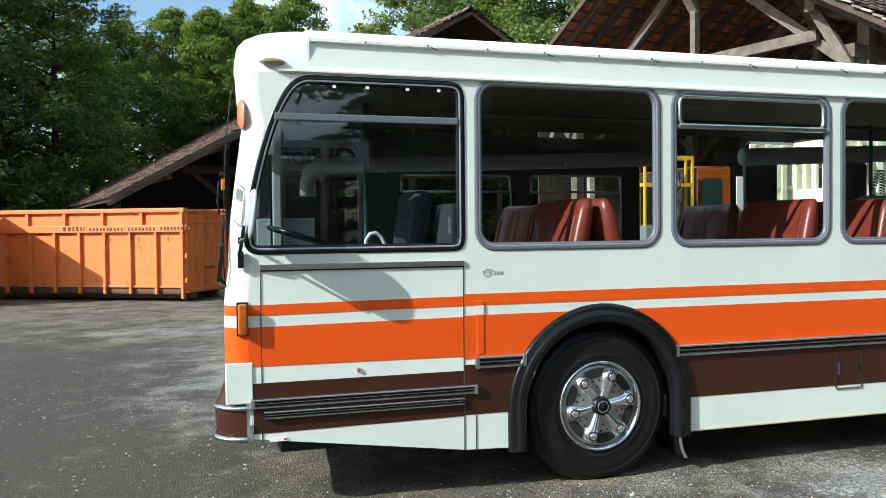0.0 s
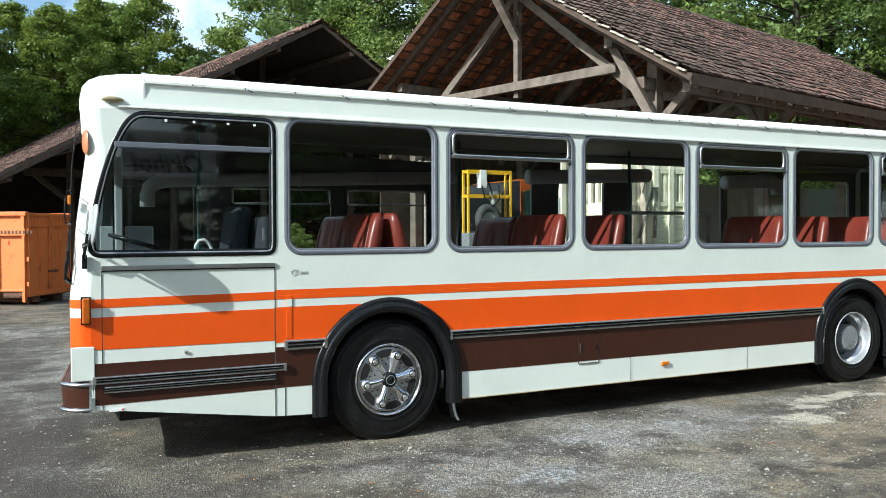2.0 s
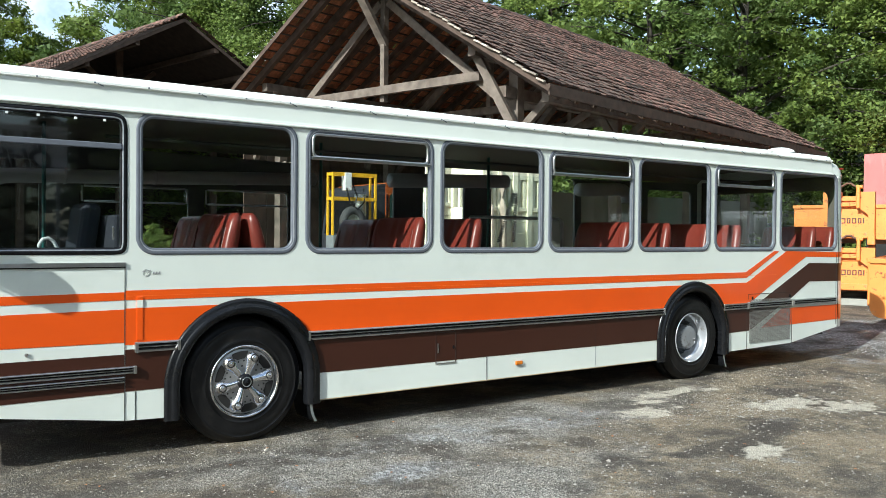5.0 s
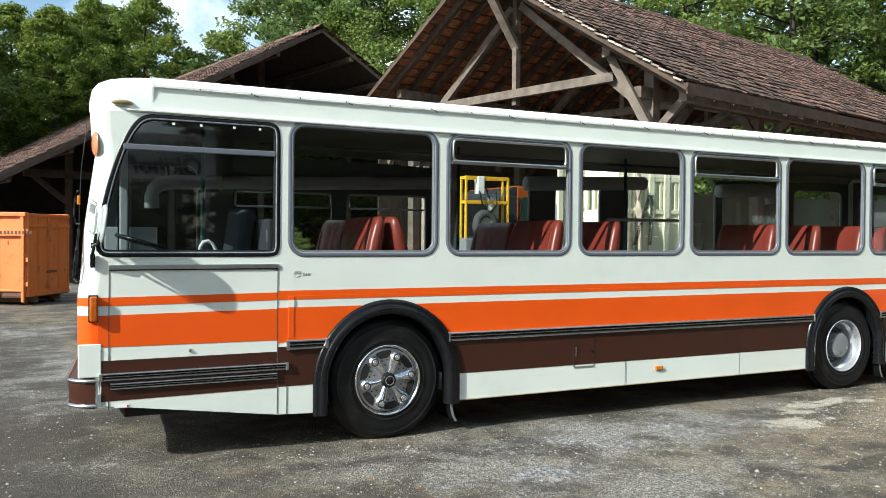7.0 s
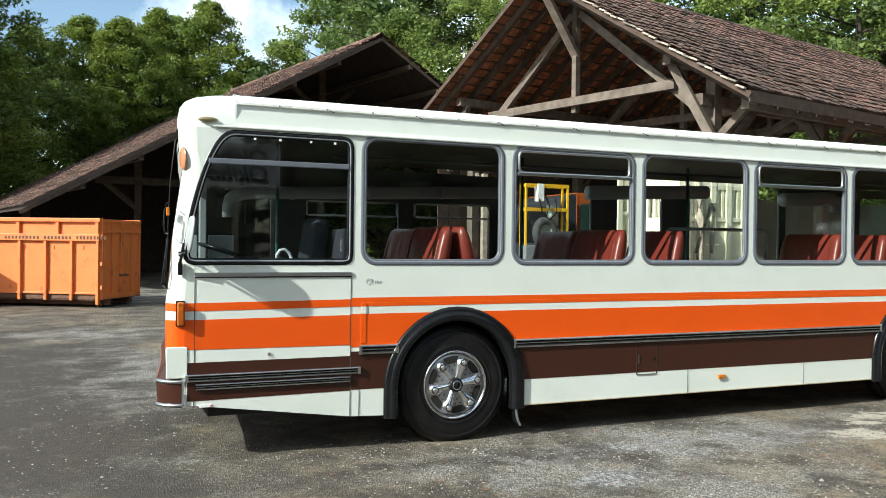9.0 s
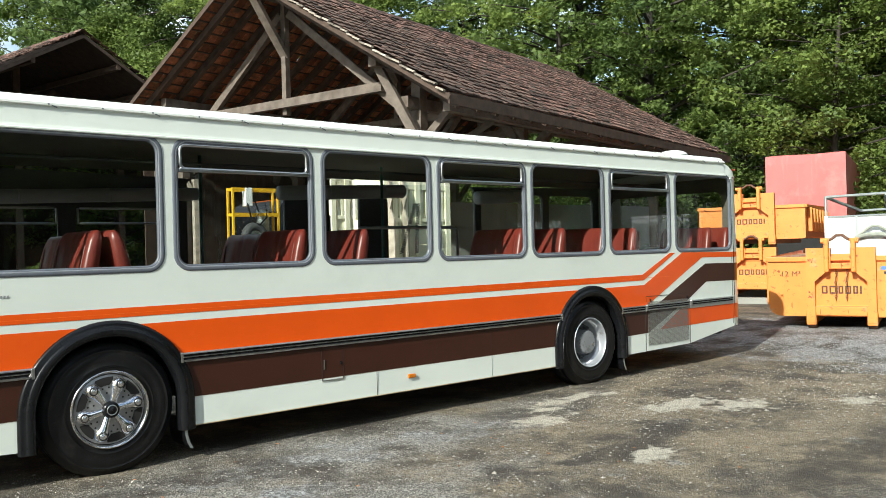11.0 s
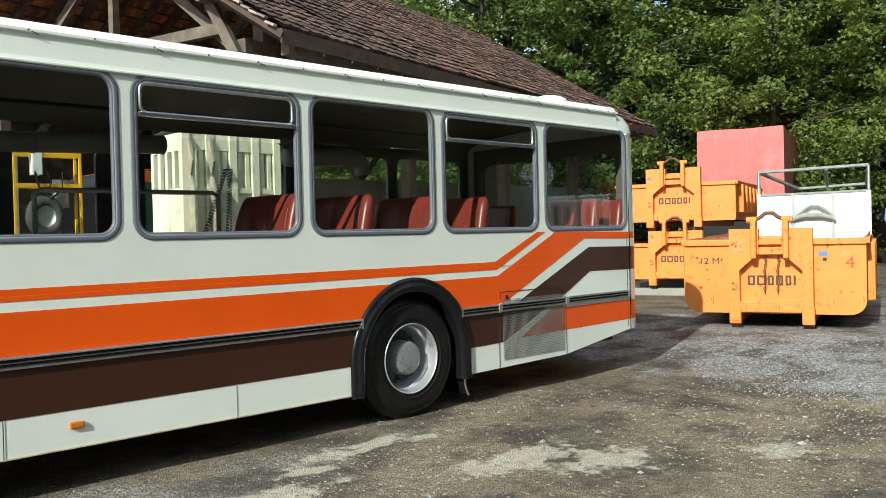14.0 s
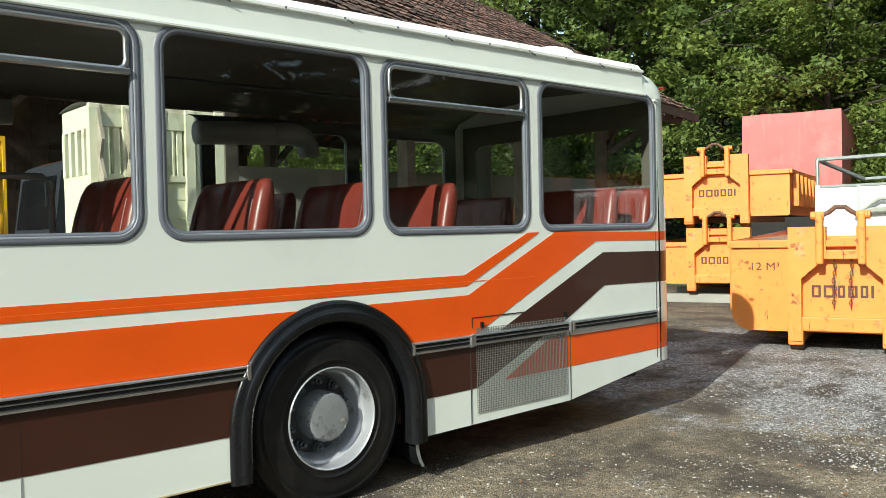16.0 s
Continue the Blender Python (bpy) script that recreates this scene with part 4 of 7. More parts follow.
def tyre(cx, cy, parent_name, rear):
    bm = bmesh.new()
    R = 0.522
    prof = [(0.03, 0.285), (0.006, 0.292), (-0.004, 0.305), (0.004, 0.318), (-0.004, 0.332), (-0.011, 0.335), (-0.011, 0.339), (-0.007, 0.343), (-0.016, 0.385), (-0.013, 0.43), (-0.006, 0.447), (-0.012, 0.451), (-0.012, 0.456), (-0.004, 0.459), (0.008, 0.478), (0.022, 0.500), (0.040, R - 0.008), (0.06, R), (0.10, R), (0.105, R - 0.012), (0.115, R - 0.012), (0.12, R), (0.19, R), (0.25, R - 0.004), (0.272, 0.50), (0.285, 0.45), (0.27, 0.30)]
    revolve(bm, prof, (0, 0, 0), 72)
    w = obj("wheel", bm, M_TYRE, None, "black bus tyre on a silver rim", True, pose(cx, cy, 0.505))
    w.parent = bus
    w.matrix_parent_inverse = bus.matrix_basis.inverted()
    return w


for cx in WHEELS:
    wheel_arch(cx)
wf = tyre(WHEELS[0], FL + 0.035, "front", False)
# front rim: trim ring, disc, six bright arms with nut covers
bm = bmesh.new()
revolve(bm, [(0.02, 0.298), (-0.012, 0.301), (-0.020, 0.296), (-0.020, 0.288), (-0.006, 0.280), (0.010, 0.272), (0.026, 0.262), (0.030, 0.256)], (0, 0, 0), 64)
part("rim", bm, M_STEEL, wf, "bright trim ring", True).matrix_parent_inverse = Matrix()
bm = bmesh.new()
revolve(bm, [(0.010, 0.268), (0.000, 0.25), (0.000, 0.215), (0.000, 0.19), (-0.004, 0.10), (-0.012, 0.07), (-0.012, 0.001)], (0, 0, 0), 60)
part("wheel_disc", bm, M_DISC, wf, "dull silver wheel cover", True).matrix_parent_inverse = Matrix()
for k in range(6):
    bm = bmesh.new()
    a = radians(10 + 60 * k)
    m = Matrix.Rotation(-a, 4, "Y")
    prof = [(0.055, 0.034, -0.024), (0.10, 0.034, -0.034), (0.15, 0.044, -0.042), (0.18, 0.056, -0.048), (0.208, 0.062, -0.046), (0.234, 0.050, -0.034), (0.254, 0.022, -0.006)]
    rows = []
    for r, hw, y in prof:
        rows.append([m @ Vector(p) for p in ((r, 0.012, -hw), (r, y * 0.6, -hw * 0.75), (r, y, -hw * 0.25), (r, y, hw * 0.25), (r, y * 0.6, hw * 0.75), (r, 0.012, hw))])
    loft(bm, rows)
    part("wheel_arm", bm, M_STEEL, wf, "polished arm of the wheel cover", True).matrix_parent_inverse = Matrix()
for k in range(6):
    a = radians(10 + 60 * k)
    bm = bmesh.new()
    revolve(bm, [(-0.040, 0.026), (-0.052, 0.023), (-0.054, 0.018), (-0.050, 0.014), (-0.058, 0.011), (-0.058, 0.001)], (0.205 * math.cos(a), 0, 0.205 * math.sin(a)), 14)
    ring = bmesh.new()
    revolve(ring, [(-0.044, 0.034), (-0.0505, 0.031), (-0.0505, 0.026)], (0.205 * math.cos(a), 0, 0.205 * math.sin(a)), 16)
    part("nut_ring", ring, M_DARK, wf, smooth=True).matrix_parent_inverse = Matrix()
    part("nut_cover", bm, M_STEEL, wf, smooth=True).matrix_parent_inverse = Matrix()
    a += radians(30)
    for r, d in ((0.17, -0.14), (0.17, 0.14), (0.13, 0.0)):
        bm = bmesh.new()
        revolve(bm, [(-0.004, 0.0075), (-0.0055, 0.007), (-0.0055, 0.0005)], (r * math.cos(a + d), 0, r * math.sin(a + d)), 8)
        part("disc_hole", bm, M_DARK, wf).matrix_parent_inverse = Matrix()
    bm = bmesh.new()
    loft(bm, [[(r * math.cos(a + d), y, r * math.sin(a + d)) for d in (-0.30 * q, -0.15 * q, 0, 0.15 * q, 0.30 * q)] for r, q, y in ((0.188, 0.55, -0.006), (0.210, 0.85, -0.007), (0.238, 1.0, -0.007), (0.252, 0.95, -0.006))])
    part("wheel_slot", bm, M_DARK, wf).matrix_parent_inverse = Matrix()
bm = bmesh.new()
revolve(bm, [(-0.01, 0.066), (-0.042, 0.060), (-0.050, 0.052), (-0.046, 0.040), (-0.052, 0.036), (-0.050, 0.018), (-0.058, 0.014), (-0.058, 0.001)], (0, 0, 0), 28)
part("hub_cap", bm, M_RUBBER, wf, "dark centre cap", True).matrix_parent_inverse = Matrix()
bm = bmesh.new()
revolve(bm, [(-0.052, 0.041), (-0.055, 0.038), (-0.052, 0.034)], (0, 0, 0), 24)
part("cap_ring", bm, M_ALU, wf, smooth=True).matrix_parent_inverse = Matrix()
wr = tyre(WHEELS[1], FL + 0.035, "rear", True)
bm = bmesh.new()
revolve(bm, [(0.02, 0.296), (-0.004, 0.298), (-0.010, 0.295), (-0.009, 0.290), (0.000, 0.287), (0.030, 0.284), (0.075, 0.279), (0.090, 0.272), (0.098, 0.262), (0.115, 0.256), (0.155, 0.246), (0.185, 0.236), (0.20, 0.225)], (0, 0, 0), 72)
part("rim", bm, mat("bright_silver_rim", (0.56, 0.58, 0.62), 0.32, metal=0.6, var=0.16, scale=5, dirt=(0.30, 0.29, 0.27), dscale=9, damount=0.25), wr, "deep silver rim", True).matrix_parent_inverse = Matrix()
bm = bmesh.new()
revolve(bm, [(0.195, 0.238), (0.190, 0.20), (0.178, 0.165), (0.165, 0.140)], (0, 0, 0), 48)
part("wheel_disc", bm, mat("dark_wheel_disc", (0.035, 0.037, 0.042), 0.42, var=0.25, scale=8), wr, smooth=True).matrix_parent_inverse = Matrix()
bm = bmesh.new()
revolve(bm, [(0.19, 0.146), (0.06, 0.143), (0.045, 0.139), (0.038, 0.132), (0.036, 0.120), (0.036, 0.001)], (0, 0, 0), 48)
hub = part("hub_cap", bm, mat("grey_hub_paint", (0.22, 0.23, 0.24), 0.4, var=0.1, scale=9, dirt=(0.10, 0.095, 0.09), dscale=14, damount=0.3), wr, "grey drive hub with a bright plug", True)
hub.matrix_parent_inverse = Matrix()
bm = bmesh.new()
revolve(bm, [(0.036, 0.020), (0.026, 0.018), (0.026, 0.010), (0.033, 0.008), (0.033, 0.001)], (0.085, 0, -0.03), 16)
part("hub_plug", bm, M_STEEL, wr, smooth=False).matrix_parent_inverse = Matrix()
M_NUT = mat("oily_wheel_nut", (0.11, 0.115, 0.125), 0.36, metal=0.6, var=0.2, scale=30)
for k in range(10):
    a = radians(18 + 36 * k)
    bm = bmesh.new()
    revolve(bm, [(0.19, 0.031), (0.172, 0.030), (0.168, 0.023), (0.142, 0.021), (0.139, 0.013), (0.118, 0.012), (0.115, 0.001)], (0.196 * math.cos(a), 0, 0.196 * math.sin(a)), 6)
    part("wheel_nut", bm, M_NUT, wr).matrix_parent_inverse = Matrix()
for k in range(20):
    a = radians(18 * k)
    bm = bmesh.new()
    revolve(bm, [(0.052, 0.0075), (0.042, 0.007), (0.040, 0.001)], (0.137 * math.cos(a), 0, 0.137 * math.sin(a)), 6)
    part("hub_bolt", bm, M_NUT, wr).matrix_parent_inverse = Matrix()
for cx in WHEELS:
    o = copy_thing(wf, pose(cx, FR - 0.035, 0.505, 0, 0, 180))
    o.parent = bus
    o.matrix_parent_inverse = bus.matrix_basis.inverted()

# underbody, axles and tanks in the dark below the floor
part("underbody", boxed(1.0, 12.0, FL + 0.76, FR - 0.76, 0.42, 0.80), M_DARK, bus)
part("floor_plate", boxed(1.12, 12.05, FL + 0.76, FR - 0.76, 0.80, 0.86), M_FLOORB, bus)
for a, b in ((1.12, WHEELS[0] - 0.62), (WHEELS[0] + 0.62, WHEELS[1] - 0.62), (WHEELS[1] + 0.62, 12.05)):
    for c, d in ((FL + 0.036, FL + 0.758), (FR - 0.758, FR - 0.036)):
        part("floor_plate", boxed(a, b, c, d, 0.80, 0.86), M_FLOORB, bus)
for a, b in ((4.2, 7.8), (9.8, 11.9), (1.1, 2.4)):
    part("underbody_box", boxed(a, b, FL + 0.10, FR - 0.1, 0.36, 0.78), M_DARK, bus)

# far flank with its windows and two glazed doors
FWIN = [(1.30, 2.08, 0.75, 2.42), (2.45, 3.55, 1.45, 2.20), (3.72, 4.72, 1.45, 2.20), (4.92, 6.16, 0.75, 2.53), (6.55, 6.82, 0.95, 2.40), (7.26, 7.72, 0.95, 2.40), (7.96, 9.30, 0.95, 2.56), (9.42, 10.74, 1.45, 2.47), (10.88, 11.95, 1.45, 2.47)]
bm = bmesh.new()
fo = [(1.16, 0.475), (2.23, 0.30)] + arch_points(WHEELS[0], 0.285) + arch_points(WHEELS[1], 0.285) + [(10.96, 0.31), (12.10, 0.465), (12.10, 2.61), (1.24, 2.61)]
plate(bm, fo, [rrect(a, b, c, d, 0.09, 4) for a, b, c, d in FWIN], FR - 0.035, 0.035)
part("side_panel", bm, [M_INTD], bus)
bm = bmesh.new()
plate(bm, fo, [rrect(a, b, c, d, 0.09, 4) for a, b, c, d in FWIN], FR + 0.001, 0.003)
part("side_skin", bm, M_WHITE, bus)
for a, b, c, d in FWIN:
    bm = bmesh.new()
    bm.faces.new([bm.verts.new((x, FR - 0.015, z)) for x, z in rrect(a, b, c, d, 0.09, 4)])
    g = part("far_pane", bm, M_GLASS, bus)
    g.visible_shadow = False

# tan lining over and beside the rear window
bm = bmesh.new()
plate(bm, [(FL + 0.05, 0.9), (FR - 0.05, 0.9), (FR - 0.05, 2.62), (FL + 0.05, 2.62)], [rrect(FL + 0.22, FR - 0.22, 1.60, 2.42, 0.12, 5)], 0.0, 0.02)
bmesh.ops.transform(bm, matrix=Matrix(((0, -1, 0, 12.215), (1, 0, 0, 0), (0, 0, 1, 0), (0, 0, 0, 1))), verts=bm.verts)
part("rear_lining", bm, M_CEIL, bus)

# ceiling and overhead coves
bm = bmesh.new()
cp = [(FL + 0.04, 2.60), (FL + 0.10, 2.66), (FL + 0.4, 2.74), (6.14, 2.78)]
cp = cp + [(FL + FR - y, z) for y, z in cp[-2::-1]]
loft(bm, [[(x, y, z) for y, z in cp] for x in (1.22, 12.1)])
part("ceiling_lining", bm, M_CEIL, bus, smooth=True)
def duct_z(x):
    return 2.25 + 0.035 * (x - 2.2) if x < 8.5 else 2.39 + 0.05 * (x - 9.2)


# round duct over the far windows, interrupted at the glazed doors
for pts, r in (
        ([(4.95, 7.15, duct_z(4.95)), (3.2, 7.15, duct_z(3.2)), (1.84, 7.15, 2.245), (1.74, 7.15, 2.235), (1.66, 7.15, 2.205), (1.615, 7.15, 2.16), (1.60, 7.15, 2.10), (1.60, 7.15, 1.98)], 0.070),
        ([(5.98, 7.15, duct_z(5.98)), (7.0, 7.15, duct_z(7.0)), (7.82, 7.15, duct_z(7.82))], 0.088),
        ([(9.17, 7.15, 2.39), (9.6, 7.15, 2.41), (9.98, 7.15, 2.43), (10.08, 7.15, 2.42), (10.15, 7.15, 2.39), (10.19, 7.15, 2.33), (10.20, 7.15, 2.24)], 0.095)):
    bm = bmesh.new()
    tube(bm, pts, r, 20)
    part("overhead_duct", bm, M_DUCT, bus, "grey overhead duct above the far windows", True)
    x = min(p[0] for p in pts) + 0.66
    while x < max(p[0] for p in pts) - 0.2:
        bm = bmesh.new()
        tube(bm, [(x, 7.15, duct_z(x)), (x + 0.022, 7.15, duct_z(x + 0.022))], r + 0.006, 20)
        part("duct_collar", bm, M_DUCT, bus, smooth=True)
        x += 0.86
# metal frames and tilting lights of the far windows
for a, b, c, d in FWIN:
    if d - c > 0.9:
        continue
    for z in (d - 0.015, d - 0.17):
        bm = bmesh.new()
        tube(bm, [(a + 0.04, FR - 0.05, z), (b - 0.04, FR - 0.05, z)], 0.011, 8)
        part("hopper_bar", bm, M_ALU, bus, smooth=True)
    for x in (a + 0.02, b - 0.02):
        bm = bmesh.new()
        tube(bm, [(x, FR - 0.05, d - 0.17), (x, FR - 0.05, d - 0.015)], 0.011, 8)
        part("hopper_bar", bm, M_ALU, bus, smooth=True)


# seats
def seat(x, y, parent, w=0.84, facing=-1):
    """A double seat; facing -1: towards the front of the bus."""
    m = pose(x, y, 0.80, 0, 0, 0 if facing < 0 else 180)
    e = new("bus_seat")
    e.matrix_basis = m
    e.parent = parent
    e.matrix_parent_inverse = parent.matrix_basis.inverted()
    # one moulded back for two, thick bolsters at its ends and a shallow crease between the places
    bm = bmesh.new()
    front = ((-0.425, 0.00), (-0.418, -0.052), (-0.395, -0.074), (-0.355, -0.078), (-0.315, -0.058), (-0.21, -0.046), (-0.10, -0.054), (-0.035, -0.064), (0.0, -0.046))
    front = front + tuple((-u, v) for u, v in front[-2::-1])
    rows = []
    for z, dx, q, th in ((0.34, -0.07, 0.97, 0.9), (0.50, -0.035, 1.0, 1.0), (0.70, 0.01, 1.0, 1.0), (0.90, 0.05, 0.985, 0.92), (1.01, 0.072, 0.96, 0.78), (1.065, 0.082, 0.925, 0.55), (1.088, 0.086, 0.88, 0.22)):
        rows.append([(dx + v * th, u * q, z) for u, v in front] + [(dx + 0.050 * th, 0.40 * q, z), (dx + 0.062 * th, 0.0, z), (dx + 0.050 * th, -0.40 * q, z)])
    vs = loft(bm, rows, close=True)
    bm.faces.new(vs[-1])
    o = obj("seat_back", bm, M_SEAT, None, "", True)
    o.parent = e
    for u in (-0.335, 0.335):
        bm = bmesh.new()
        tube(bm, [(dx - 0.071, u, z) for z, dx in ((0.40, -0.058), (0.55, -0.024), (0.72, 0.014), (0.88, 0.050), (0.97, 0.072))], 0.005, 6)
        o = obj("piping", bm, M_SEATB, None)
        o.parent = e
    for k in (-1, 1):
        bm = bmesh.new()
        box(bm, -0.46, -0.05, k * 0.208 - 0.20, k * 0.208 + 0.20, 0.34, 0.46, bev=0.035)
        o = obj("seat_cushion", bm, M_SEAT, None)
        o.parent = e
    bm = bmesh.new()
    box(bm, -0.35, -0.05, -0.05, 0.05, 0.06, 0.35, bev=0.01)
    o = obj("pedestal", bm, M_INTD, None)
    o.parent = e
    return e


for x in (4.93, 5.62):
    seat(x, 5.40, bus)
seat(3.08, 5.40, bus)
seat(3.37, 5.40, bus, facing=1)
for x in (7.80, 8.50, 9.25, 9.88, 11.62):
    seat(x, 5.40, bus)
seat(12.04, 5.37, bus)
for x in (3.36, 5.28, 9.5, 10.25, 11.0):
    seat(x, 6.80, bus)
seat(12.04, 6.95, bus)
# poles and hand rails
for x, y in ((1.98, 6.58), (4.72, 6.55), (7.15, 6.7)):
    bm = bmesh.new()
    tube(bm, [(x, y, 0.86), (x, y, 2.7)], 0.018, 10)
    part("grab_pole", bm, M_INTG, bus, smooth=True)
bm = bmesh.new()
tube(bm, [(6.26, 5.95, 0.9), (6.26, 5.95, 1.90), (6.30, 5.95, 1.93), (7.66, 5.95, 1.93), (7.71, 5.95, 1.90), (7.71, 5.95, 0.9)], 0.019, 10)
part("hand_rail", bm, M_GALV, bus, "grey hand rail beside the door well", True)
for x0 in (4.3, 7.9):
    bm = bmesh.new()
    tube(bm, [(x0 - 2, 5.75, 2.52), (x0 + 3.3, 5.75, 2.52)], 0.016, 8)
    part("ceiling_rail", bm, M_INTD, bus, smooth=True)
# driver's place
part("driver_bulkhead", boxed(2.16, 2.22, FL + 0.05, 6.0, 0.86, 1.85, bev=0.02), M_DSEAT, bus)
bm = bmesh.new()
tube(bm, [(1.30 + 0.20 * math.cos(a), 5.55 + 0.22 * math.sin(a), 1.65 - 0.06 * math.cos(a)) for a in [2 * math.pi * k / 28 for k in range(28)]], 0.015, 8, True)
part("steering_wheel", bm, M_RUBBER, bus, "dark steering wheel rim", True)
bm = bmesh.new()
tube(bm, [(1.76, 5.60, 1.56), (1.765, 5.60, 1.62), (1.79, 5.60, 1.66), (1.83, 5.60, 1.668), (1.87, 5.60, 1.64), (1.895, 5.60, 1.59), (1.90, 5.60, 1.53)], 0.014, 8)
part("seat_handle", bm, M_SIGN, bus, "pale bent grab handle", True)
for x0, x1 in ((1.17, 1.29), (1.40, 1.66)):
    part("door_panel", boxed(x0, x1, 7.19, 7.22, 0.95, 1.79, bev=0.008), M_MIRROR, bus, "pale grey front door panel")
part("door_post", boxed(1.30, 1.37, 7.10, 7.18, 0.88, 2.6, bev=0.01), M_MIRROR, bus)
part("dashboard", boxed(1.08, 1.38, FL + 0.10, 6.6, 0.9, 1.52, bev=0.05), M_INTD, bus)
bm = bmesh.new()
box(bm, -0.08, 0.06, -0.24, 0.24, 0, 0.75, pose(2.0, 5.5, 1.2, 0, 8, 0), 0.05)
box(bm, -0.25, 0.22, -0.24, 0.24, -0.06, 0.08, pose(1.78, 5.5, 1.25), 0.04)
part("driver_seat", bm, M_DSEAT, bus)


# ---- halls ----
ED = Vector((14.6, 3.4, 0)).normalized()          # along the eaves
EG = Vector((-ED.y, ED.x, 0))                     # across, along the gable
E0 = Vector((10.6, 9.55, 4.48))                   # near eaves corner
HALF, RISE, LEN = 5.30, 3.24, 15.2
hall = thing("open_hall", E0.x, E0.y, 0, "open timber hall with a weathered brown tiled gable roof", "shed")


def hp(u, g, z):
    """A point of the hall: u along the eaves, g across, z up."""
    p = E0 + ED * u + EG * g
    return Vector((p.x, p.y, z))


def roof_z(g, h=HALF, z0=4.48, rise=RISE):
    return z0 + rise * (1 - abs(g - h) / h)


def tile_mesh():
    """One clay tile: length along -x (down the slope), rounded end, slightly hollow."""
    bm = bmesh.new()
    rows = []
    for s, t in ((0.0, 0.010), (0.30, 0.045), (0.345, 0.046)):
        w = 0.098
        rows.append([(-w, s, t + 0.012), (-0.05, s, t), (0.05, s, t), (w - 0.01, s, t + 0.016), (w, s, t - 0.006)])
    vs = loft(bm, rows)
    e = vs[-1]
    low = [bm.verts.new((v.co.x, v.co.y, v.co.z - 0.045)) for v in e]
    for k in range(len(e) - 1):
        bm.faces.new((e[k], e[k + 1], low[k + 1], low[k]))
    return bm


TILE = bpy.data.meshes.new("roof_tile")
tb = tile_mesh()
tb.to_mesh(TILE)
TILE.materials.append(M_TILE)
TV = np.array([v.co[:] for v in tb.verts])
TF = [[v.index for v in f.verts] for f in tb.faces]
tb.free()


def tiled_slope(parent, origin, along, down, length, slope, near=None, sx=0.2, sy=0.30, jitter=0.012):
    """Lays tiles in rows. origin: the ridge corner; along: the eaves' way; down: down the slope. Tiles for which near(u, s) holds are pieces of their own."""
    up = along.cross(down).normalized()
    if up.z < 0:
        up = -up
    nu, ns = int(length / sx), int(slope / sy)
    verts, faces, n = [], [], 0
    frame3 = np.array([along, down, up]).T
    for j in range(ns):
        for i in range(nu):
            r = random.random
            u, s = (i + 0.5 + (0.5 if j % 2 else 0) * 0.0) * sx + (r() - 0.5) * jitter, j * sy
            lift = 0.02 + (r() - 0.5) * 2 * jitter + 0.02 * math.sin(u * 0.7) * math.sin(s * 0.9)
            tilt = (r() - 0.5) * 0.05
            c = origin + along * u + down * s + up * lift
            if near and near(u, s):
                ob = new("roof_tile", TILE)
                m = Matrix(((along.x, down.x, up.x, c.x), (along.y, down.y, up.y, c.y), (along.z, down.z, up.z, c.z), (0, 0, 0, 1))) @ Matrix.Rotation(tilt, 4, "Y")
                ob.parent = parent
                ob.matrix_basis = parent.matrix_basis.inverted() @ m
            else:
                v = TV.copy()
                v[:, 2] += tilt * v[:, 0] + (r() - 0.5) * 0.01
                verts.append(v @ frame3.T + np.array(c))
                faces += [[k + n for k in f] for f in TF]
                n += len(TV)
    if verts:
        me = bpy.data.meshes.new("roof_tiles")
        me.from_pydata(np.concatenate(verts).tolist(), [], faces)
        me.materials.append(M_TILE)
        ob = new("roof_tiles", me)
        ob.parent = parent
        ob.matrix_parent_inverse = parent.matrix_basis.inverted()
        tagged(ob, "rows of weathered brown clay tiles", kind="stuff")


def under_tiles(parent, origin, along, down, length, slope):
    """The undersides of the tiles, row by row between battens."""
    up = along.cross(down).normalized()
    if up.z < 0:
        up = -up
    verts, faces = [], []
    ns = int(slope / 0.30)
    for j in range(ns):
        for i in range(int(length / 0.2)):
            dz = -0.03 - random.random() * 0.012
            a = origin + along * (i * 0.2) + down * (j * 0.3) + up * (dz - 0.0)
            b = a + along * 0.2
            c, d = b + down * 0.30 - up * 0.035, a + down * 0.30 - up * 0.035
            n = len(verts)
            verts += [a[:], b[:], c[:], d[:], (c + up * 0.05)[:], (d + up * 0.05)[:]]
            faces += [[n, n + 1, n + 2, n + 3], [n + 3, n + 2, n + 4, n + 5]]
    me = bpy.data.meshes.new("tile_underside")
    me.from_pydata(verts, [], faces)
    me.materials.append(M_TILEU)
    ob = new("tile_underside", me)
    ob.parent = parent
    ob.matrix_parent_inverse = parent.matrix_basis.inverted()
    tagged(ob, "reddish undersides of clay tiles between rafters", kind="stuff")


SL = math.hypot(HALF, RISE)
ridge = hp(0, HALF, 4.48 + RISE)
down_near = (hp(0, 0, 4.48) - ridge).normalized()
down_far = (hp(0, 2 * HALF, 4.48) - ridge).normalized()
under_tiles(hall, ridge, ED, down_near, LEN, SL + 0.1)
under_tiles(hall, ridge, ED, down_far, LEN, SL + 0.1)
HP = lambda name, bm, m=M_WOOD, label="": part(name, bm, m, hall, label)
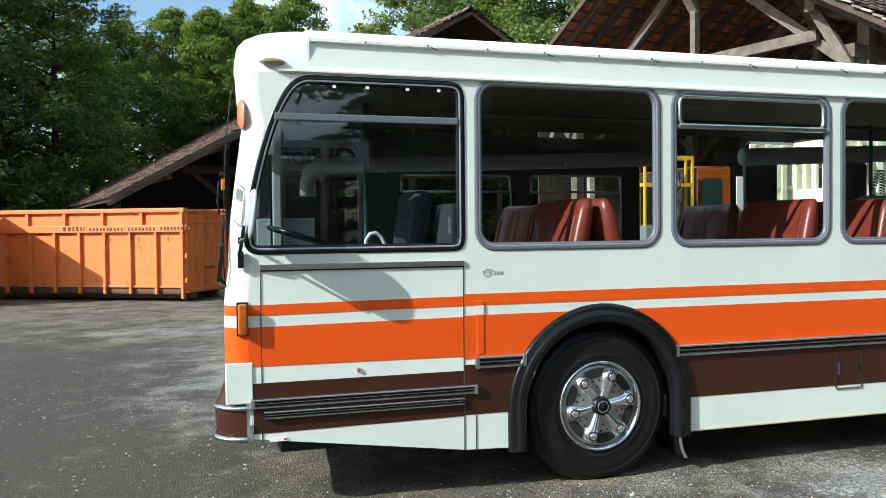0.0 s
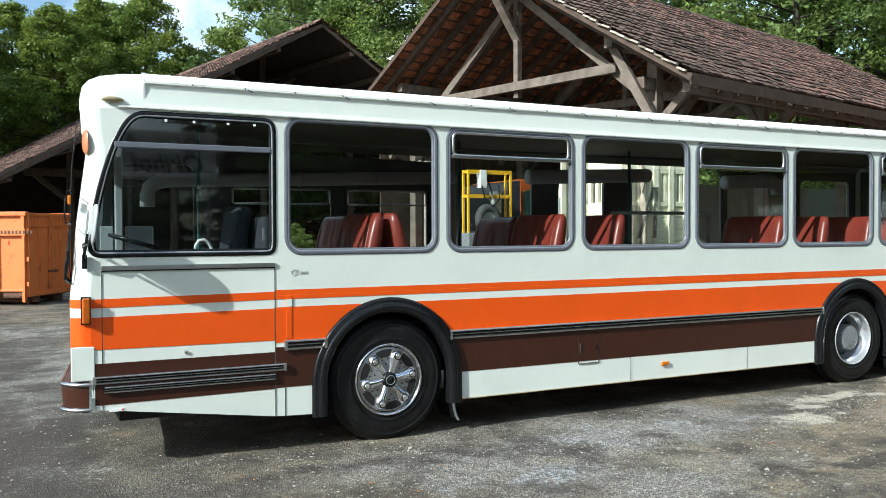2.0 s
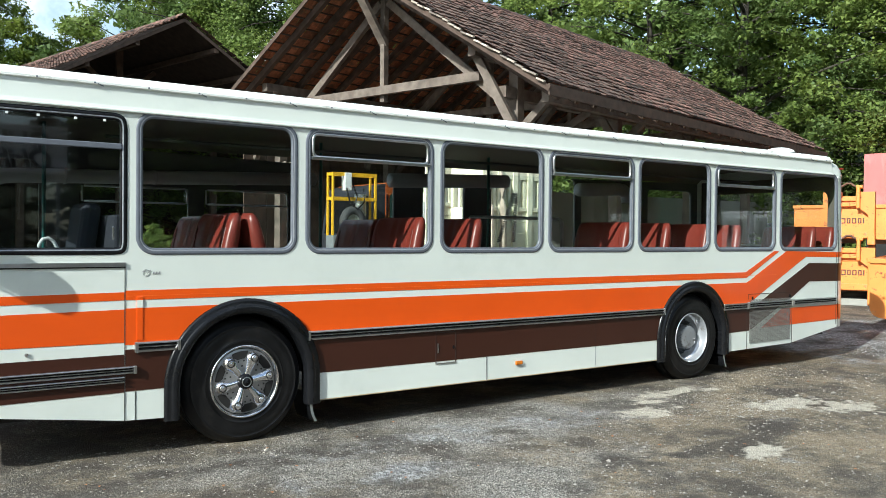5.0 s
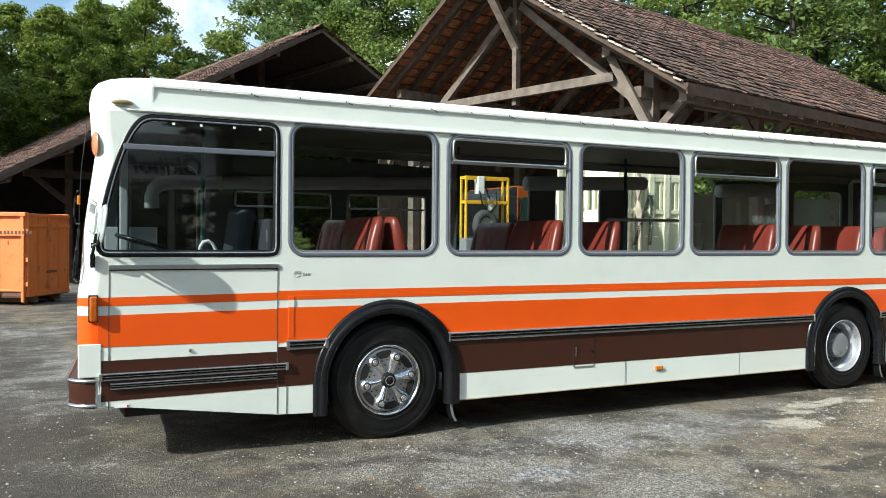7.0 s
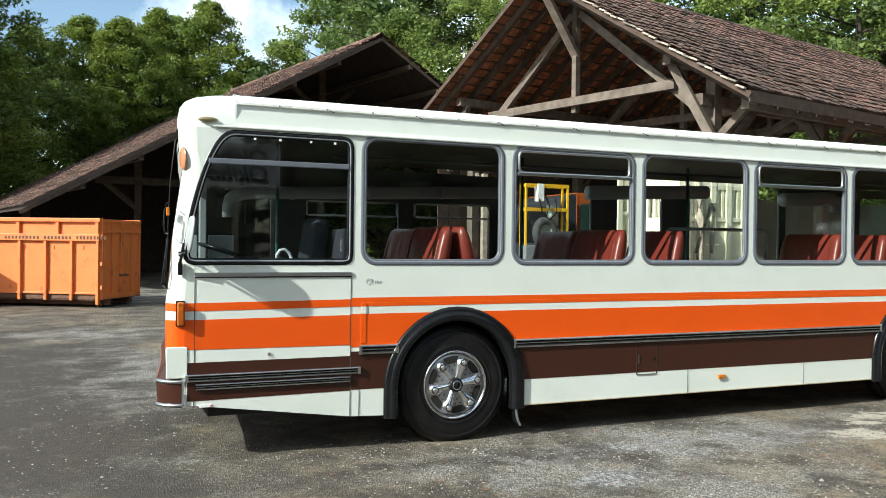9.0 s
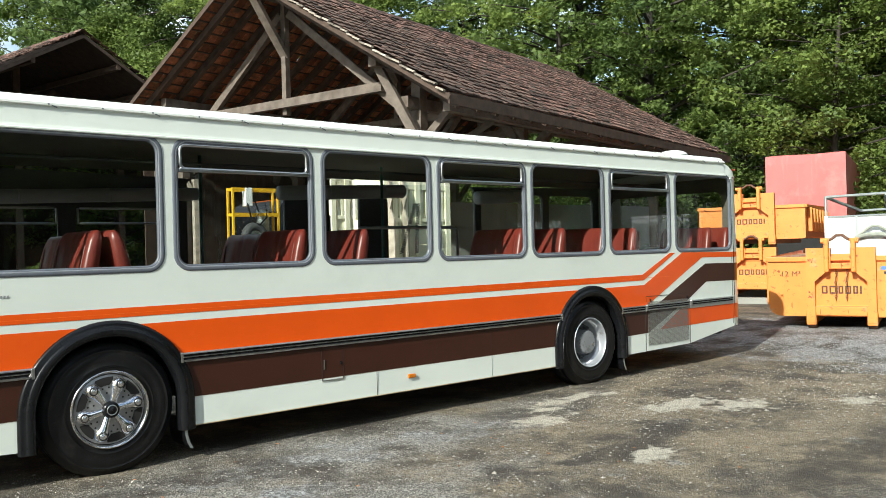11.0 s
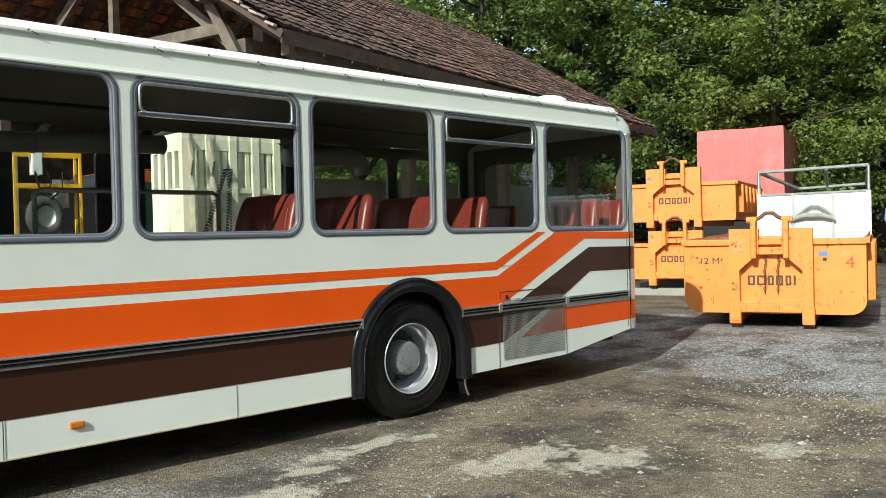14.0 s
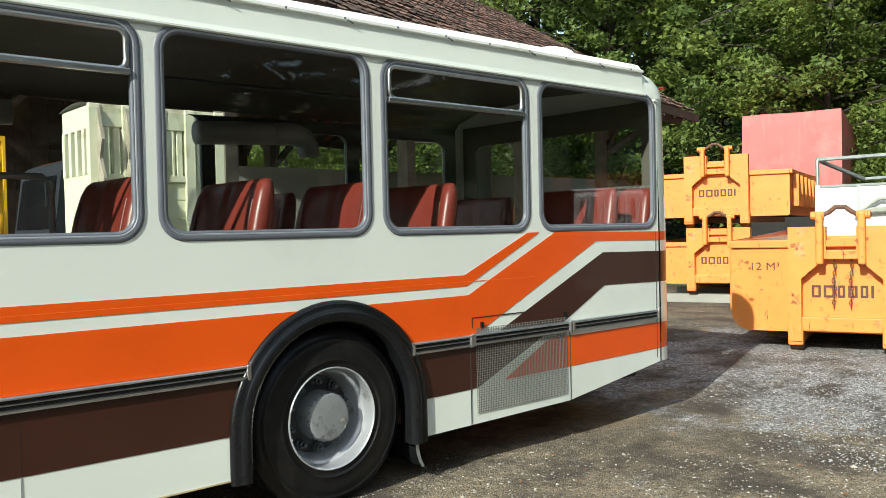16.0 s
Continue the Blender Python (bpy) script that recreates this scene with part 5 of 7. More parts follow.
# rafters, battens, purlins, verge boards
for k in range(24):
    u = 0.34 + k * (LEN - 0.5) / 23
    for g in (-0.15, 2 * HALF + 0.15):
        bm = bmesh.new()
        beam(bm, hp(u, g, roof_z(g) - 0.17), hp(u, HALF, 4.48 + RISE - 0.17), 0.11, 0.15)
        HP("rafter", bm, M_WOODD)
for s in (0.045,):
    for j in range(20):
        for sgn in (1, -1):
            g = HALF - sgn * (j * 0.3 * HALF / SL)
            bm = bmesh.new()
            beam(bm, hp(0.02, g, roof_z(g) - 0.08), hp(LEN, g, roof_z(g) - 0.08), 0.045, 0.03)
            HP("batten", bm, M_WOODD)
for g, w in ((0.25, 0.16), (2.0, 0.19), (HALF, 0.18), (2 * HALF - 2.0, 0.19), (2 * HALF - 0.25, 0.16)):
    bm = bmesh.new()
    beam(bm, hp(0.5, g, roof_z(g) - 0.36), hp(LEN - 0.2, g, roof_z(g) - 0.36), w, 0.2)
    HP("purlin", bm)
bm = bmesh.new()
beam(bm, hp(-0.02, -0.18, 4.48 - 0.19), hp(LEN, -0.18, 4.48 - 0.19), 0.035, 0.2)
HP("eaves_board", bm, M_WOODD)
for g in (-0.2, 2 * HALF + 0.2):
    bm = bmesh.new()
    beam(bm, hp(-0.02, g, roof_z(g) - 0.06), hp(-0.02, HALF, 4.48 + RISE - 0.06), 0.03, 0.10)
    HP("verge_board", bm, M_WOODD)
rv = random.Random(4)
for k in range(34):
    g0, g1 = HALF - k * HALF / 33.2, HALF - (k + 1) * HALF / 33.2
    dz, du = rv.uniform(-0.02, 0.025), rv.uniform(-0.03, 0.02)
    bm = bmesh.new()
    beam(bm, hp(-0.06 + du, g0, roof_z(g0) + 0.015 + dz), hp(-0.06 + du, g1, roof_z(g1) + 0.035 + dz), 0.07, 0.03)
    HP("verge_piece", bm, M_PALEW)
# trusses with king post, level tie, steep struts and purlin props; posts with braces
for n, u in enumerate((1.37, 5.3, 9.2, 13.1)):
    bm = bmesh.new()
    beam(bm, hp(u, HALF, 4.76), hp(u, HALF, 4.48 + RISE - 0.3), 0.14, 0.13, up=EG)
    HP("king_post", bm)
    bm = bmesh.new()
    beam(bm, hp(u - 0.13, 2.36, 5.0), hp(u - 0.13, 2 * HALF - 2.36, 5.0), 0.12, 0.19)
    HP("tie_beam", bm)
    for sgn in (1, -1):
        q = lambda d: HALF - sgn * d
        bm = bmesh.new()
        beam(bm, hp(u + 0.02, q(0.12), 7.03), hp(u + 0.02, q(3.72), 4.22), 0.11, 0.18)
        HP("principal_rafter", bm)
        bm = bmesh.new()
        beam(bm, hp(u - 0.62, q(3.24), 5.28), hp(u - 0.50, q(4.16), 3.66), 0.12, 0.17)
        HP("strut", bm)
        bm = bmesh.new()
        beam(bm, hp(u, q(0.05), 6.06), hp(u - 0.98, q(0.05), 7.30), 0.09, 0.11, up=EG)
        HP("ridge_brace", bm)
        bm = bmesh.new()
        beam(bm, hp(u, q(3.76), 0.0), hp(u, q(3.76), roof_z(q(3.76)) - 0.3), 0.22, 0.22, up=EG)
        HP("post", bm)
        bm = bmesh.new()
        beam(bm, hp(u + 0.1, q(3.76), 3.3), hp(u + 1.2, q(4.7), 4.25), 0.12, 0.14)
        HP("brace", bm)
        bm = bmesh.new()
        beam(bm, hp(u, q(3.76), 3.25), hp(u + 1.3, q(3.76), 4.45), 0.12, 0.15, up=EG)
        HP("brace", bm)
        bm = bmesh.new()
        beam(bm, hp(u, q(3.80), 3.75), hp(u, q(4.75), 4.60), 0.12, 0.15)
        HP("brace", bm)
for sgn in (1, -1):
    bm = bmesh.new()
    beam(bm, hp(0.9, HALF - sgn * 3.76, 4.55), hp(LEN - 0.6, HALF - sgn * 3.76, 4.55), 0.18, 0.22)
    HP("wall_plate", bm)
# boarded back and far end of the hall
for k in range(40):
    u = 0.7 + k * 0.36
    HPm = bmesh.new()
    beam(HPm, hp(u, 2 * HALF - 1.1, 0.0), hp(u, 2 * HALF - 1.1, 4.55 if u < 8.8 else 2.9), 0.34, 0.03, up=EG)
    HP("wall_board", HPm, M_WOODD)
tiled_slope(hall, ridge, ED, down_near, LEN, SL + 0.12, near=lambda u, s: u < 3.9 and s > 1.2)
tiled_slope(hall, ridge, ED, down_far, LEN, SL + 0.12, sx=0.4, sy=0.6)
bm = bmesh.new()
for k in range(38):
    u = k * 0.4
    rows = [[ridge + ED * (u + d) + EG * (r * math.cos(a)) + Vector((0, 0, r * math.sin(a) - 0.03)) for a in [math.pi * q / 6 for q in range(7)]] for d, r in ((0, 0.115), (0.42, 0.13))]
    loft(bm, rows)
HP("ridge_tiles", bm, M_TILE)

# the second hall, gable towards the yard
hall2 = thing("low_hall", 12, 33, 0, "dark timber hall with a low tiled gable roof", "shed")
A2 = Vector((11.3, 30.3, 9.95))
BK = Vector((-0.20, 0.98, 0)).normalized()
LF = Vector((-BK.y, BK.x, 0))
TAN2 = math.tan(radians(29.2))


def lp(g, back, z):
    """A point of the low hall: g towards the left eaves, back from the gable, z up."""
    p = A2 + LF * g + BK * back
    return Vector((p.x, p.y, z))


def low_z(g):
    return A2.z - abs(g) * TAN2


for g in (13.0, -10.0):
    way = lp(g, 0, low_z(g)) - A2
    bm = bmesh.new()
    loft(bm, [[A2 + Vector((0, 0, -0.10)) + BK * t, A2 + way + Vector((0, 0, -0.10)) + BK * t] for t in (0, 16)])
    part("roof_deck", bm, M_SHADYBOARD, hall2)
    tiled_slope(hall2, A2 + Vector((0, 0, -0.02)) - BK * 0.1, BK, way.normalized(), 16, way.length, sx=0.25, sy=0.36)
    bm = bmesh.new()
    beam(bm, A2 + Vector((0, 0, -0.17)), A2 + way + Vector((0, 0, -0.17)), 0.05, 0.12)
    part("verge_board", bm, M_WOODD, hall2)
    for k in range(1, 7):
        bm = bmesh.new()
        q = g * k / 7
        beam(bm, lp(q, 0.05, low_z(q) - 0.28), lp(q, 15.8, low_z(q) - 0.28), 0.16, 0.2)
        part("purlin", bm, M_WOODD, hall2)
for g in (12.0, 8.0, 4.0, 0, -4.5):
    bm = bmesh.new()
    beam(bm, lp(g, 5.2, 0), lp(g, 5.2, low_z(g) - 0.4), 0.26, 0.26, up=(0, 1, 0))
    part("post", bm, M_WOODD, hall2)
bm = bmesh.new()
beam(bm, lp(9.6, 5.2, 4.0), lp(-9, 5.2, 4.0), 0.22, 0.28)
part("tie_beam", bm, M_WOODD, hall2)
for g, q in ((8.0, 1), (4.0, 1), (4.0, -1), (0, 1), (0, -1)):
    bm = bmesh.new()
    beam(bm, lp(g, 5.2, low_z(g) - 2.6), lp(g + q * 1.6, 5.2, min(low_z(g) - 1.0, low_z(g + q * 1.6) - 0.4)), 0.16, 0.18)
    part("brace", bm, M_WOODD, hall2)
bm = bmesh.new()
for k in range(40):
    rows = [[A2 + BK * (k * 0.4 + d) + LF * (r * math.cos(a)) + Vector((0, 0, r * math.sin(a) - 0.03)) for a in [math.pi * q / 6 for q in range(7)]] for d, r in ((0, 0.13), (0.42, 0.15))]
    loft(bm, rows)
part("ridge_tiles", bm, M_TILE, hall2)
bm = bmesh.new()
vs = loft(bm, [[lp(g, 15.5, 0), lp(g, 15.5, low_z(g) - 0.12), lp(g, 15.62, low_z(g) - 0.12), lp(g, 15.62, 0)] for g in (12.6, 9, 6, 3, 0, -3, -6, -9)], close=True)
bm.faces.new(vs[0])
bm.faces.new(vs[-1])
part("back_wall", bm, M_SHADYBOARD, hall2)


# ---- skips and containers ----
def written(name, text, size, m, material, parent):
    """Flat lettering in the built-in font, as a mesh part of a thing."""
    c = bpy.data.curves.new(name, "FONT")
    c.body, c.size, c.extrude = text, size, 0.002
    o = new(name, c)
    me = bpy.data.meshes.new_from_object(o.evaluated_get(bpy.context.evaluated_depsgraph_get()))
    bpy.data.objects.remove(o)
    me.transform(m)
    me.materials.clear()
    me.materials.append(material)
    o = new(name, me)
    o.parent = parent
    return o


def hook_skip(label, at, length=4.6, w=2.5, h=1.45, wedge=True, hook=True, marks=True, posth=1.62, r=0.22, group="hook-lift skips"):
    e = new("hook_skip")
    e.matrix_basis = at
    tagged(e, label, "skip", group)

    def P(name, bm, m=M_SKIP, label=""):
        o = obj(name, bm, m, None, label)
        o.parent = e
        return o

    hw = w / 2
    z0 = 0.24
    # front wall with rounded lower corners
    loop = [(hw - r + r * math.sin(radians(a)), z0 + r - r * math.cos(radians(a))) for a in range(0, 91, 15)] + [(hw, h), (-hw, h)] + [(-hw + r - r * math.cos(radians(a)), z0 + r - r * math.sin(radians(a))) for a in range(0, 91, 15)]
    bm = bmesh.new()
    plate(bm, loop, [], 0.0, 0.02)
    P("front_wall", bm)
    bm = bmesh.new()
    prof = [(-hw, h), (-hw, z0 + r)] + [(-hw + r - r * math.cos(radians(a)), z0 + r - r * math.sin(radians(a))) for a in range(0, 91, 15)] + [(hw - r + r * math.sin(radians(a)), z0 + r - r * math.cos(radians(a))) for a in range(0, 91, 15)] + [(hw, h)]
    loft(bm, [[(x, y, z if k not in (0, len(prof) - 1) else z + y * 0.02) for k, (x, z) in enumerate(prof)] for y in (0.02, length)])
    bmesh.ops.solidify(bm, geom=bm.faces, thickness=0.02)
    P("trough", bm)
    bm = bmesh.new()
    for s in (-1, 1):
        box(bm, s * hw - 0.05, s * hw + 0.05, 0.0, length, h - 0.09, h, bev=0.01)
    box(bm, -hw, hw, -0.04, 0.05, h - 0.10, h, bev=0.01)
    P("top_rim", bm)
    for s in (-1, 1):
        for k in range(7):
            y = 0.5 + k * (length - 0.8) / 6
            P("side_rib", boxed(s * hw - 0.06 + s * 0.05, s * hw + 0.06 + s * 0.05, y - 0.06, y + 0.06, z0 + 0.2, h - 0.09, bev=0.015))
    # frame posts, their gussets, lower beam, rollers
    for s in (-1, 1):
        bm = bmesh.new()
        pl = [(s * 0.43, 0.14), (s * 0.57, 0.14), (s * 0.57, posth), (s * 0.16, posth), (s * 0.16, 1.22), (s * 0.40, 0.98), (s * 0.43, 0.95)]
        plate(bm, pl if s > 0 else pl[::-1], [], -0.17, 0.16)
        P("frame_post", bm)
        P("longitudinal", boxed(s * 0.5 - 0.07, s * 0.5 + 0.07, 0.0, length, 0.1, z0 + 0.02))
        bm = bmesh.new()
        rg = revolve(bm, [(0, 0.001), (0, 0.1), (0.14, 0.1), (0.14, 0.001)], (0, 0, 0), 18)
        bmesh.ops.transform(bm, matrix=pose(s * 0.5 - 0.07, 0.02, 0.1, 0, 0, -90), verts=bm.verts)
        P("roller", bm, M_RUST, "rusty steel roller")
        P("roller_fork", boxed(s * 0.5 - 0.085, s * 0.5 + 0.085, -0.15, -0.02, 0.08, 0.36, bev=0.02))
    P("lower_beam", boxed(-0.45, 0.45, -0.13, -0.005, 0.27, 0.45, bev=0.01))
    P("recess_plate", boxed(-0.43, 0.43, -0.03, -0.004, 0.45, 1.5))
    P("cross_beam", boxed(-0.2, 0.2, -0.14, -0.03, 1.20, 1.32, bev=0.01))
    P("cross_beam", boxed(-0.2, 0.2, -0.12, -0.03, 1.36, 1.48, bev=0.01))
    if hook:
        for s in (-1, 1):
            P("hook_arm", boxed(s * 0.22 - 0.04, s * 0.22 + 0.04, -0.27, -0.12, 1.14, 1.80, bev=0.02))
            bm = bmesh.new()
            tube(bm, [(s * 0.17, -0.2, 1.76), (s * 0.31, -0.2, 1.76)], 0.055, 12)
            P("hook_eye", bm)
        bm = bmesh.new()
        tube(bm, [(-0.2, -0.2, 1.76), (-0.12, -0.2, 1.80), (-0.05, -0.2, 1.865), (0.05, -0.2, 1.865), (0.12, -0.2, 1.80), (0.2, -0.2, 1.76)], 0.03, 10)
        P("hook_bar", bm, M_RUST, "worn dark lifting bar")
        for x in (-0.08, 0.1) if marks else ():
            bm = bmesh.new()
            for k in range(13):
                cz = 1.16 - k * 0.047
                a0 = 0 if k % 2 else 90
                ring = [Matrix.Rotation(radians(a0), 4, "Z") @ Vector((0.016 * math.cos(q), 0, 0.032 * math.sin(q))) + Vector((x + 0.01 * math.sin(k), -0.075, cz)) for q in [2 * math.pi * j / 8 for j in range(8)]]
                tube(bm, ring, 0.006, 5, True)
            P("chain", bm, M_RUST)
    # the firm's name as plain bars of its size
    for k, (a, b) in enumerate(((-0.33, -0.23), (-0.20, -0.08), (-0.05, 0.03), (0.06, 0.16), (0.19, 0.27), (0.30, 0.33))):
        bm = bmesh.new()
        plate(bm, rrect(a, b, 0.70, 0.86, 0.008, 2), [rrect(a + 0.028, b - 0.028, 0.73, 0.83, 0.004, 2)] if b - a > 0.06 else [], -0.034, 0.004)
        P("lettering_bar", bm, M_STENCIL)
    if marks:
        written("capacity_mark", "12 M³", 0.15, pose(-1.04, -0.003, 1.05, 90, 0, 0), M_STENCIL, e)
        for a, b, c, d, mt in ((0.64, 0.75, 1.17, 1.24, M_BLUE), (0.69, 0.74, 1.09, 1.14, M_INK)):
            P("label_plate", boxed(a, b, -0.006, -0.001, c, d), mt)
        written("painted_number", "4", 0.26, pose(0.98, -0.003, 0.98, 90, 0, 0), mat("faded_red_print", (0.60, 0.085, 0.03), 0.6), e)
    return e


hook_skip("orange hook-lift skip with a rust-flecked front frame", pose(15.92, 5.08, 0.10, 0, 0, -71) @ Matrix.Diagonal((0.97, 1, 0.88, 1)))
hook_skip("orange hook-lift skip lying under another", pose(20.5, 9.33, 0.27, 0, 0, -70) @ Matrix.Diagonal((1, 1, 0.82, 1)), length=5.0, marks=False, posth=1.52, h=1.2, r=0.05)
hook_skip("orange hook-lift skip stacked on another", pose(20.45, 9.33, 1.52, 0, 0, -70) @ Matrix.Diagonal((1, 1, 0.82, 1)), length=5.0, marks=False, h=1.25, r=0.05)
for k in range(3):
    bm = boxed(-1.3, 1.3, -0.1, 0.12, 0, 0.16, bev=0.01)
    tagged(obj("timber_sleeper", bm, M_CONCRETE, None, "", at=pose(20.6 + k * 1.9, 9.36 + k * 0.69, 0.11, 0, 0, -70)), "pale timber sleeper under the lower skip", "timber", "sleepers")


# ---- long container by the low hall ----
def long_container(at, L=7.6):
    e = new("roll_off_container")
    e.matrix_basis = at
    tagged(e, "tall orange steel roll-off container with upright ribs", "container", "roll-off containers")

    def P(name, bm, m=M_SKIP2, label=""):
        o = obj(name, bm, m, None, label)
        o.parent = e
        return o

    W, H = 2.4, 2.66
    P("side_wall", boxed(-L, 0, 0, 0.03, 0.40, H))
    P("back_wall", boxed(-L, 0, W - 0.03, W, 0.22, H))
    P("end_wall", boxed(-L, -L + 0.03, 0.03, W - 0.03, 0.22, H))
    P("floor_plate", boxed(-L, 0, 0.03, W - 0.03, 0.22, 0.27), M_RUST)
    for y0, y1 in ((0.02, W / 2 - 0.01), (W / 2 + 0.01, W - 0.02)):
        d = P("door", boxed(-0.04, 0.0, y0, y1, 0.25, H - 0.03))
        for z0, z1 in ((0.25, 0.38), (H - 0.42, H - 0.34), (H - 0.12, H - 0.03)):
            P("door_rail", boxed(0.0, 0.05, y0, y1, z0, z1, bev=0.008))
        for y in (y0 + 0.03, (y0 + y1) / 2, y1 - 0.05):
            P("door_stile", boxed(0.0, 0.045, y - 0.03, y + 0.03, 0.38, H - 0.12, bev=0.006))
    for z in (0.55, 1.25, 2.05):
        P("hinge", boxed(-0.05, 0.07, -0.05, 0.03, z, z + 0.12, bev=0.01))
    P("door_lock", boxed(0.04, 0.1, 1.0, 1.5, 0.9, 0.97, bev=0.01), M_RUST)
    n = 10 if L > 5 else 4
    for k in range(n):
        x = -0.07 - k * (L - 0.2) / (n - 1)
        bm = bmesh.new()
        box(bm, x - 0.042, x + 0.042, -0.10, 0.0, 0.22 if k else 0.1, 1.98, bev=0.012)
        P("rib", bm)
    for k in range(6 if L > 5 else 2):
        x = -0.09 - k * 1.25
        P("top_rib", boxed(x - 0.05, x + 0.05, -0.09, 0.0, 2.16, H - 0.1, bev=0.012))
    P("name_rail", boxed(-L, 0.0, -0.115, -0.0, 1.98, 2.18, bev=0.01), M_SKIP2)
    P("top_rail", boxed(-L, 0.02, -0.11, 0.06, H - 0.12, H, bev=0.015))
    P("bottom_rail", boxed(-L, 0.0, -0.03, 0.0, 0.40, 0.46, bev=0.01))
    P("floor_edge", boxed(-L, 0.0, 0.03, 0.09, 0.22, 0.40), M_RUST)
    for y in (0.5, W - 0.6):
        P("longitudinal", boxed(-L, 0, y, y + 0.12, 0.06, 0.22), M_RUST)
        bm = bmesh.new()
        tube(bm, [(-0.3, y - 0.05, 0.1), (-0.3, y + 0.17, 0.1)], 0.1, 14)
        P("roller", bm, M_RUST)
    # writing on the rail as bars
    x = -3.85 if L > 5 else -L
    for w, h in () if L < 5 else ((0.13, 0.13), (0.13, 0.13), (0.08, 0.13), (0.12, 0.13), (0.08, 0.13), (0.04, 0.13), None or (0, 0)) + ((0.085, 0.085),) * 10 + ((0, 0),) + ((0.085, 0.085),) * 8 + ((0, 0),) + ((0.08, 0.095),) * 9:
        if w:
            P("lettering_bar", boxed(x, x + w * 0.72, -0.12, -0.113, 2.03, 2.03 + h), M_STENCIL)
            x += w + 0.028
        else:
            x += 0.12
    for k in range(7 if L > 5 else 2):
        x = -0.55 - k * 0.93
        P("chalk_mark", boxed(x, x + 0.03, -0.006, -0.001, 1.72, 1.84), M_REDLENS)
    return e


long_container(pose(0.74, 20.9, 0, 0, 0, -30.5) @ Matrix.Scale(0.84, 4))
# a second one, added out of view to cast the shadow across it
long_container(pose(-3.9, 23.35, 0, 0, 0, 90) @ Matrix.Scale(0.84, 4), 2.6)


# ---- tarpaulin body, white container, bins ----
def tarp_box():
    e = new("tarpaulin_trailer")
    e.matrix_basis = pose(27.39, 11.35, 0.11, 0, 0, -70) @ Matrix.Diagonal((0.83, 2.0, 0.93, 1))
    tagged(e, "box trailer under a faded red tarpaulin", "trailer")

    def P(name, bm, m, label="", smooth=False):
        o = obj(name, bm, m, None, label, smooth)
        o.parent = e
        return o

    hw, L = 1.42, 6.5
    bm = bmesh.new()
    rows = []
    for z, k in ((2.1, 0.0), (2.5, 0.02), (3.2, 0.03), (4.3, 0.02), (4.6, 0.012), (4.625, -0.01)):
        pts = []
        for i in range(9):
            x = -hw + 2 * hw * i / 8
            pts.append((x * (1 + k / hw * 0.5), -k - 0.004 * math.sin(i * 1.9 + z * 2), z + (0.012 * math.sin(i) if z > 4 else 0)))
        for i in range(1, 13):
            y = L * i / 12
            pts.append((hw + k + 0.004 * math.sin(i * 2.2 + z), y, z + 0.015 * math.sin(i * 1.3)))
        for i in range(1, 5):
            pts.append((hw - 2 * hw * i / 4, L + k, z))
        for i in range(1, 12):
            pts.append((-hw - k - 0.03 * math.sin(i * 1.7 + z), L - L * i / 12, z))
        rows.append(pts)
    vs = loft(bm, rows, close=True)
    bm.faces.new(vs[-1])
    P("tarpaulin", bm, M_TARP, "faded red tarpaulin cover")
    # near-black body stands in for the shade seen between the stacked skips
    P("chassis", boxed(-1.36, 1.36, 0.1, L, 0.85, 2.1), M_DARK, "trailer body under the cover, darkened for the shade there")
    for s in (-1, 1):
        for y in (1.2, 5.0):
            bm = bmesh.new()
            tube(bm, [(s * 1.25, y, 0.5), (s * 0.95, y, 0.5)], 0.5, 22)
            P("wheel", bm, M_TYRE)
    return e


tarp_box()


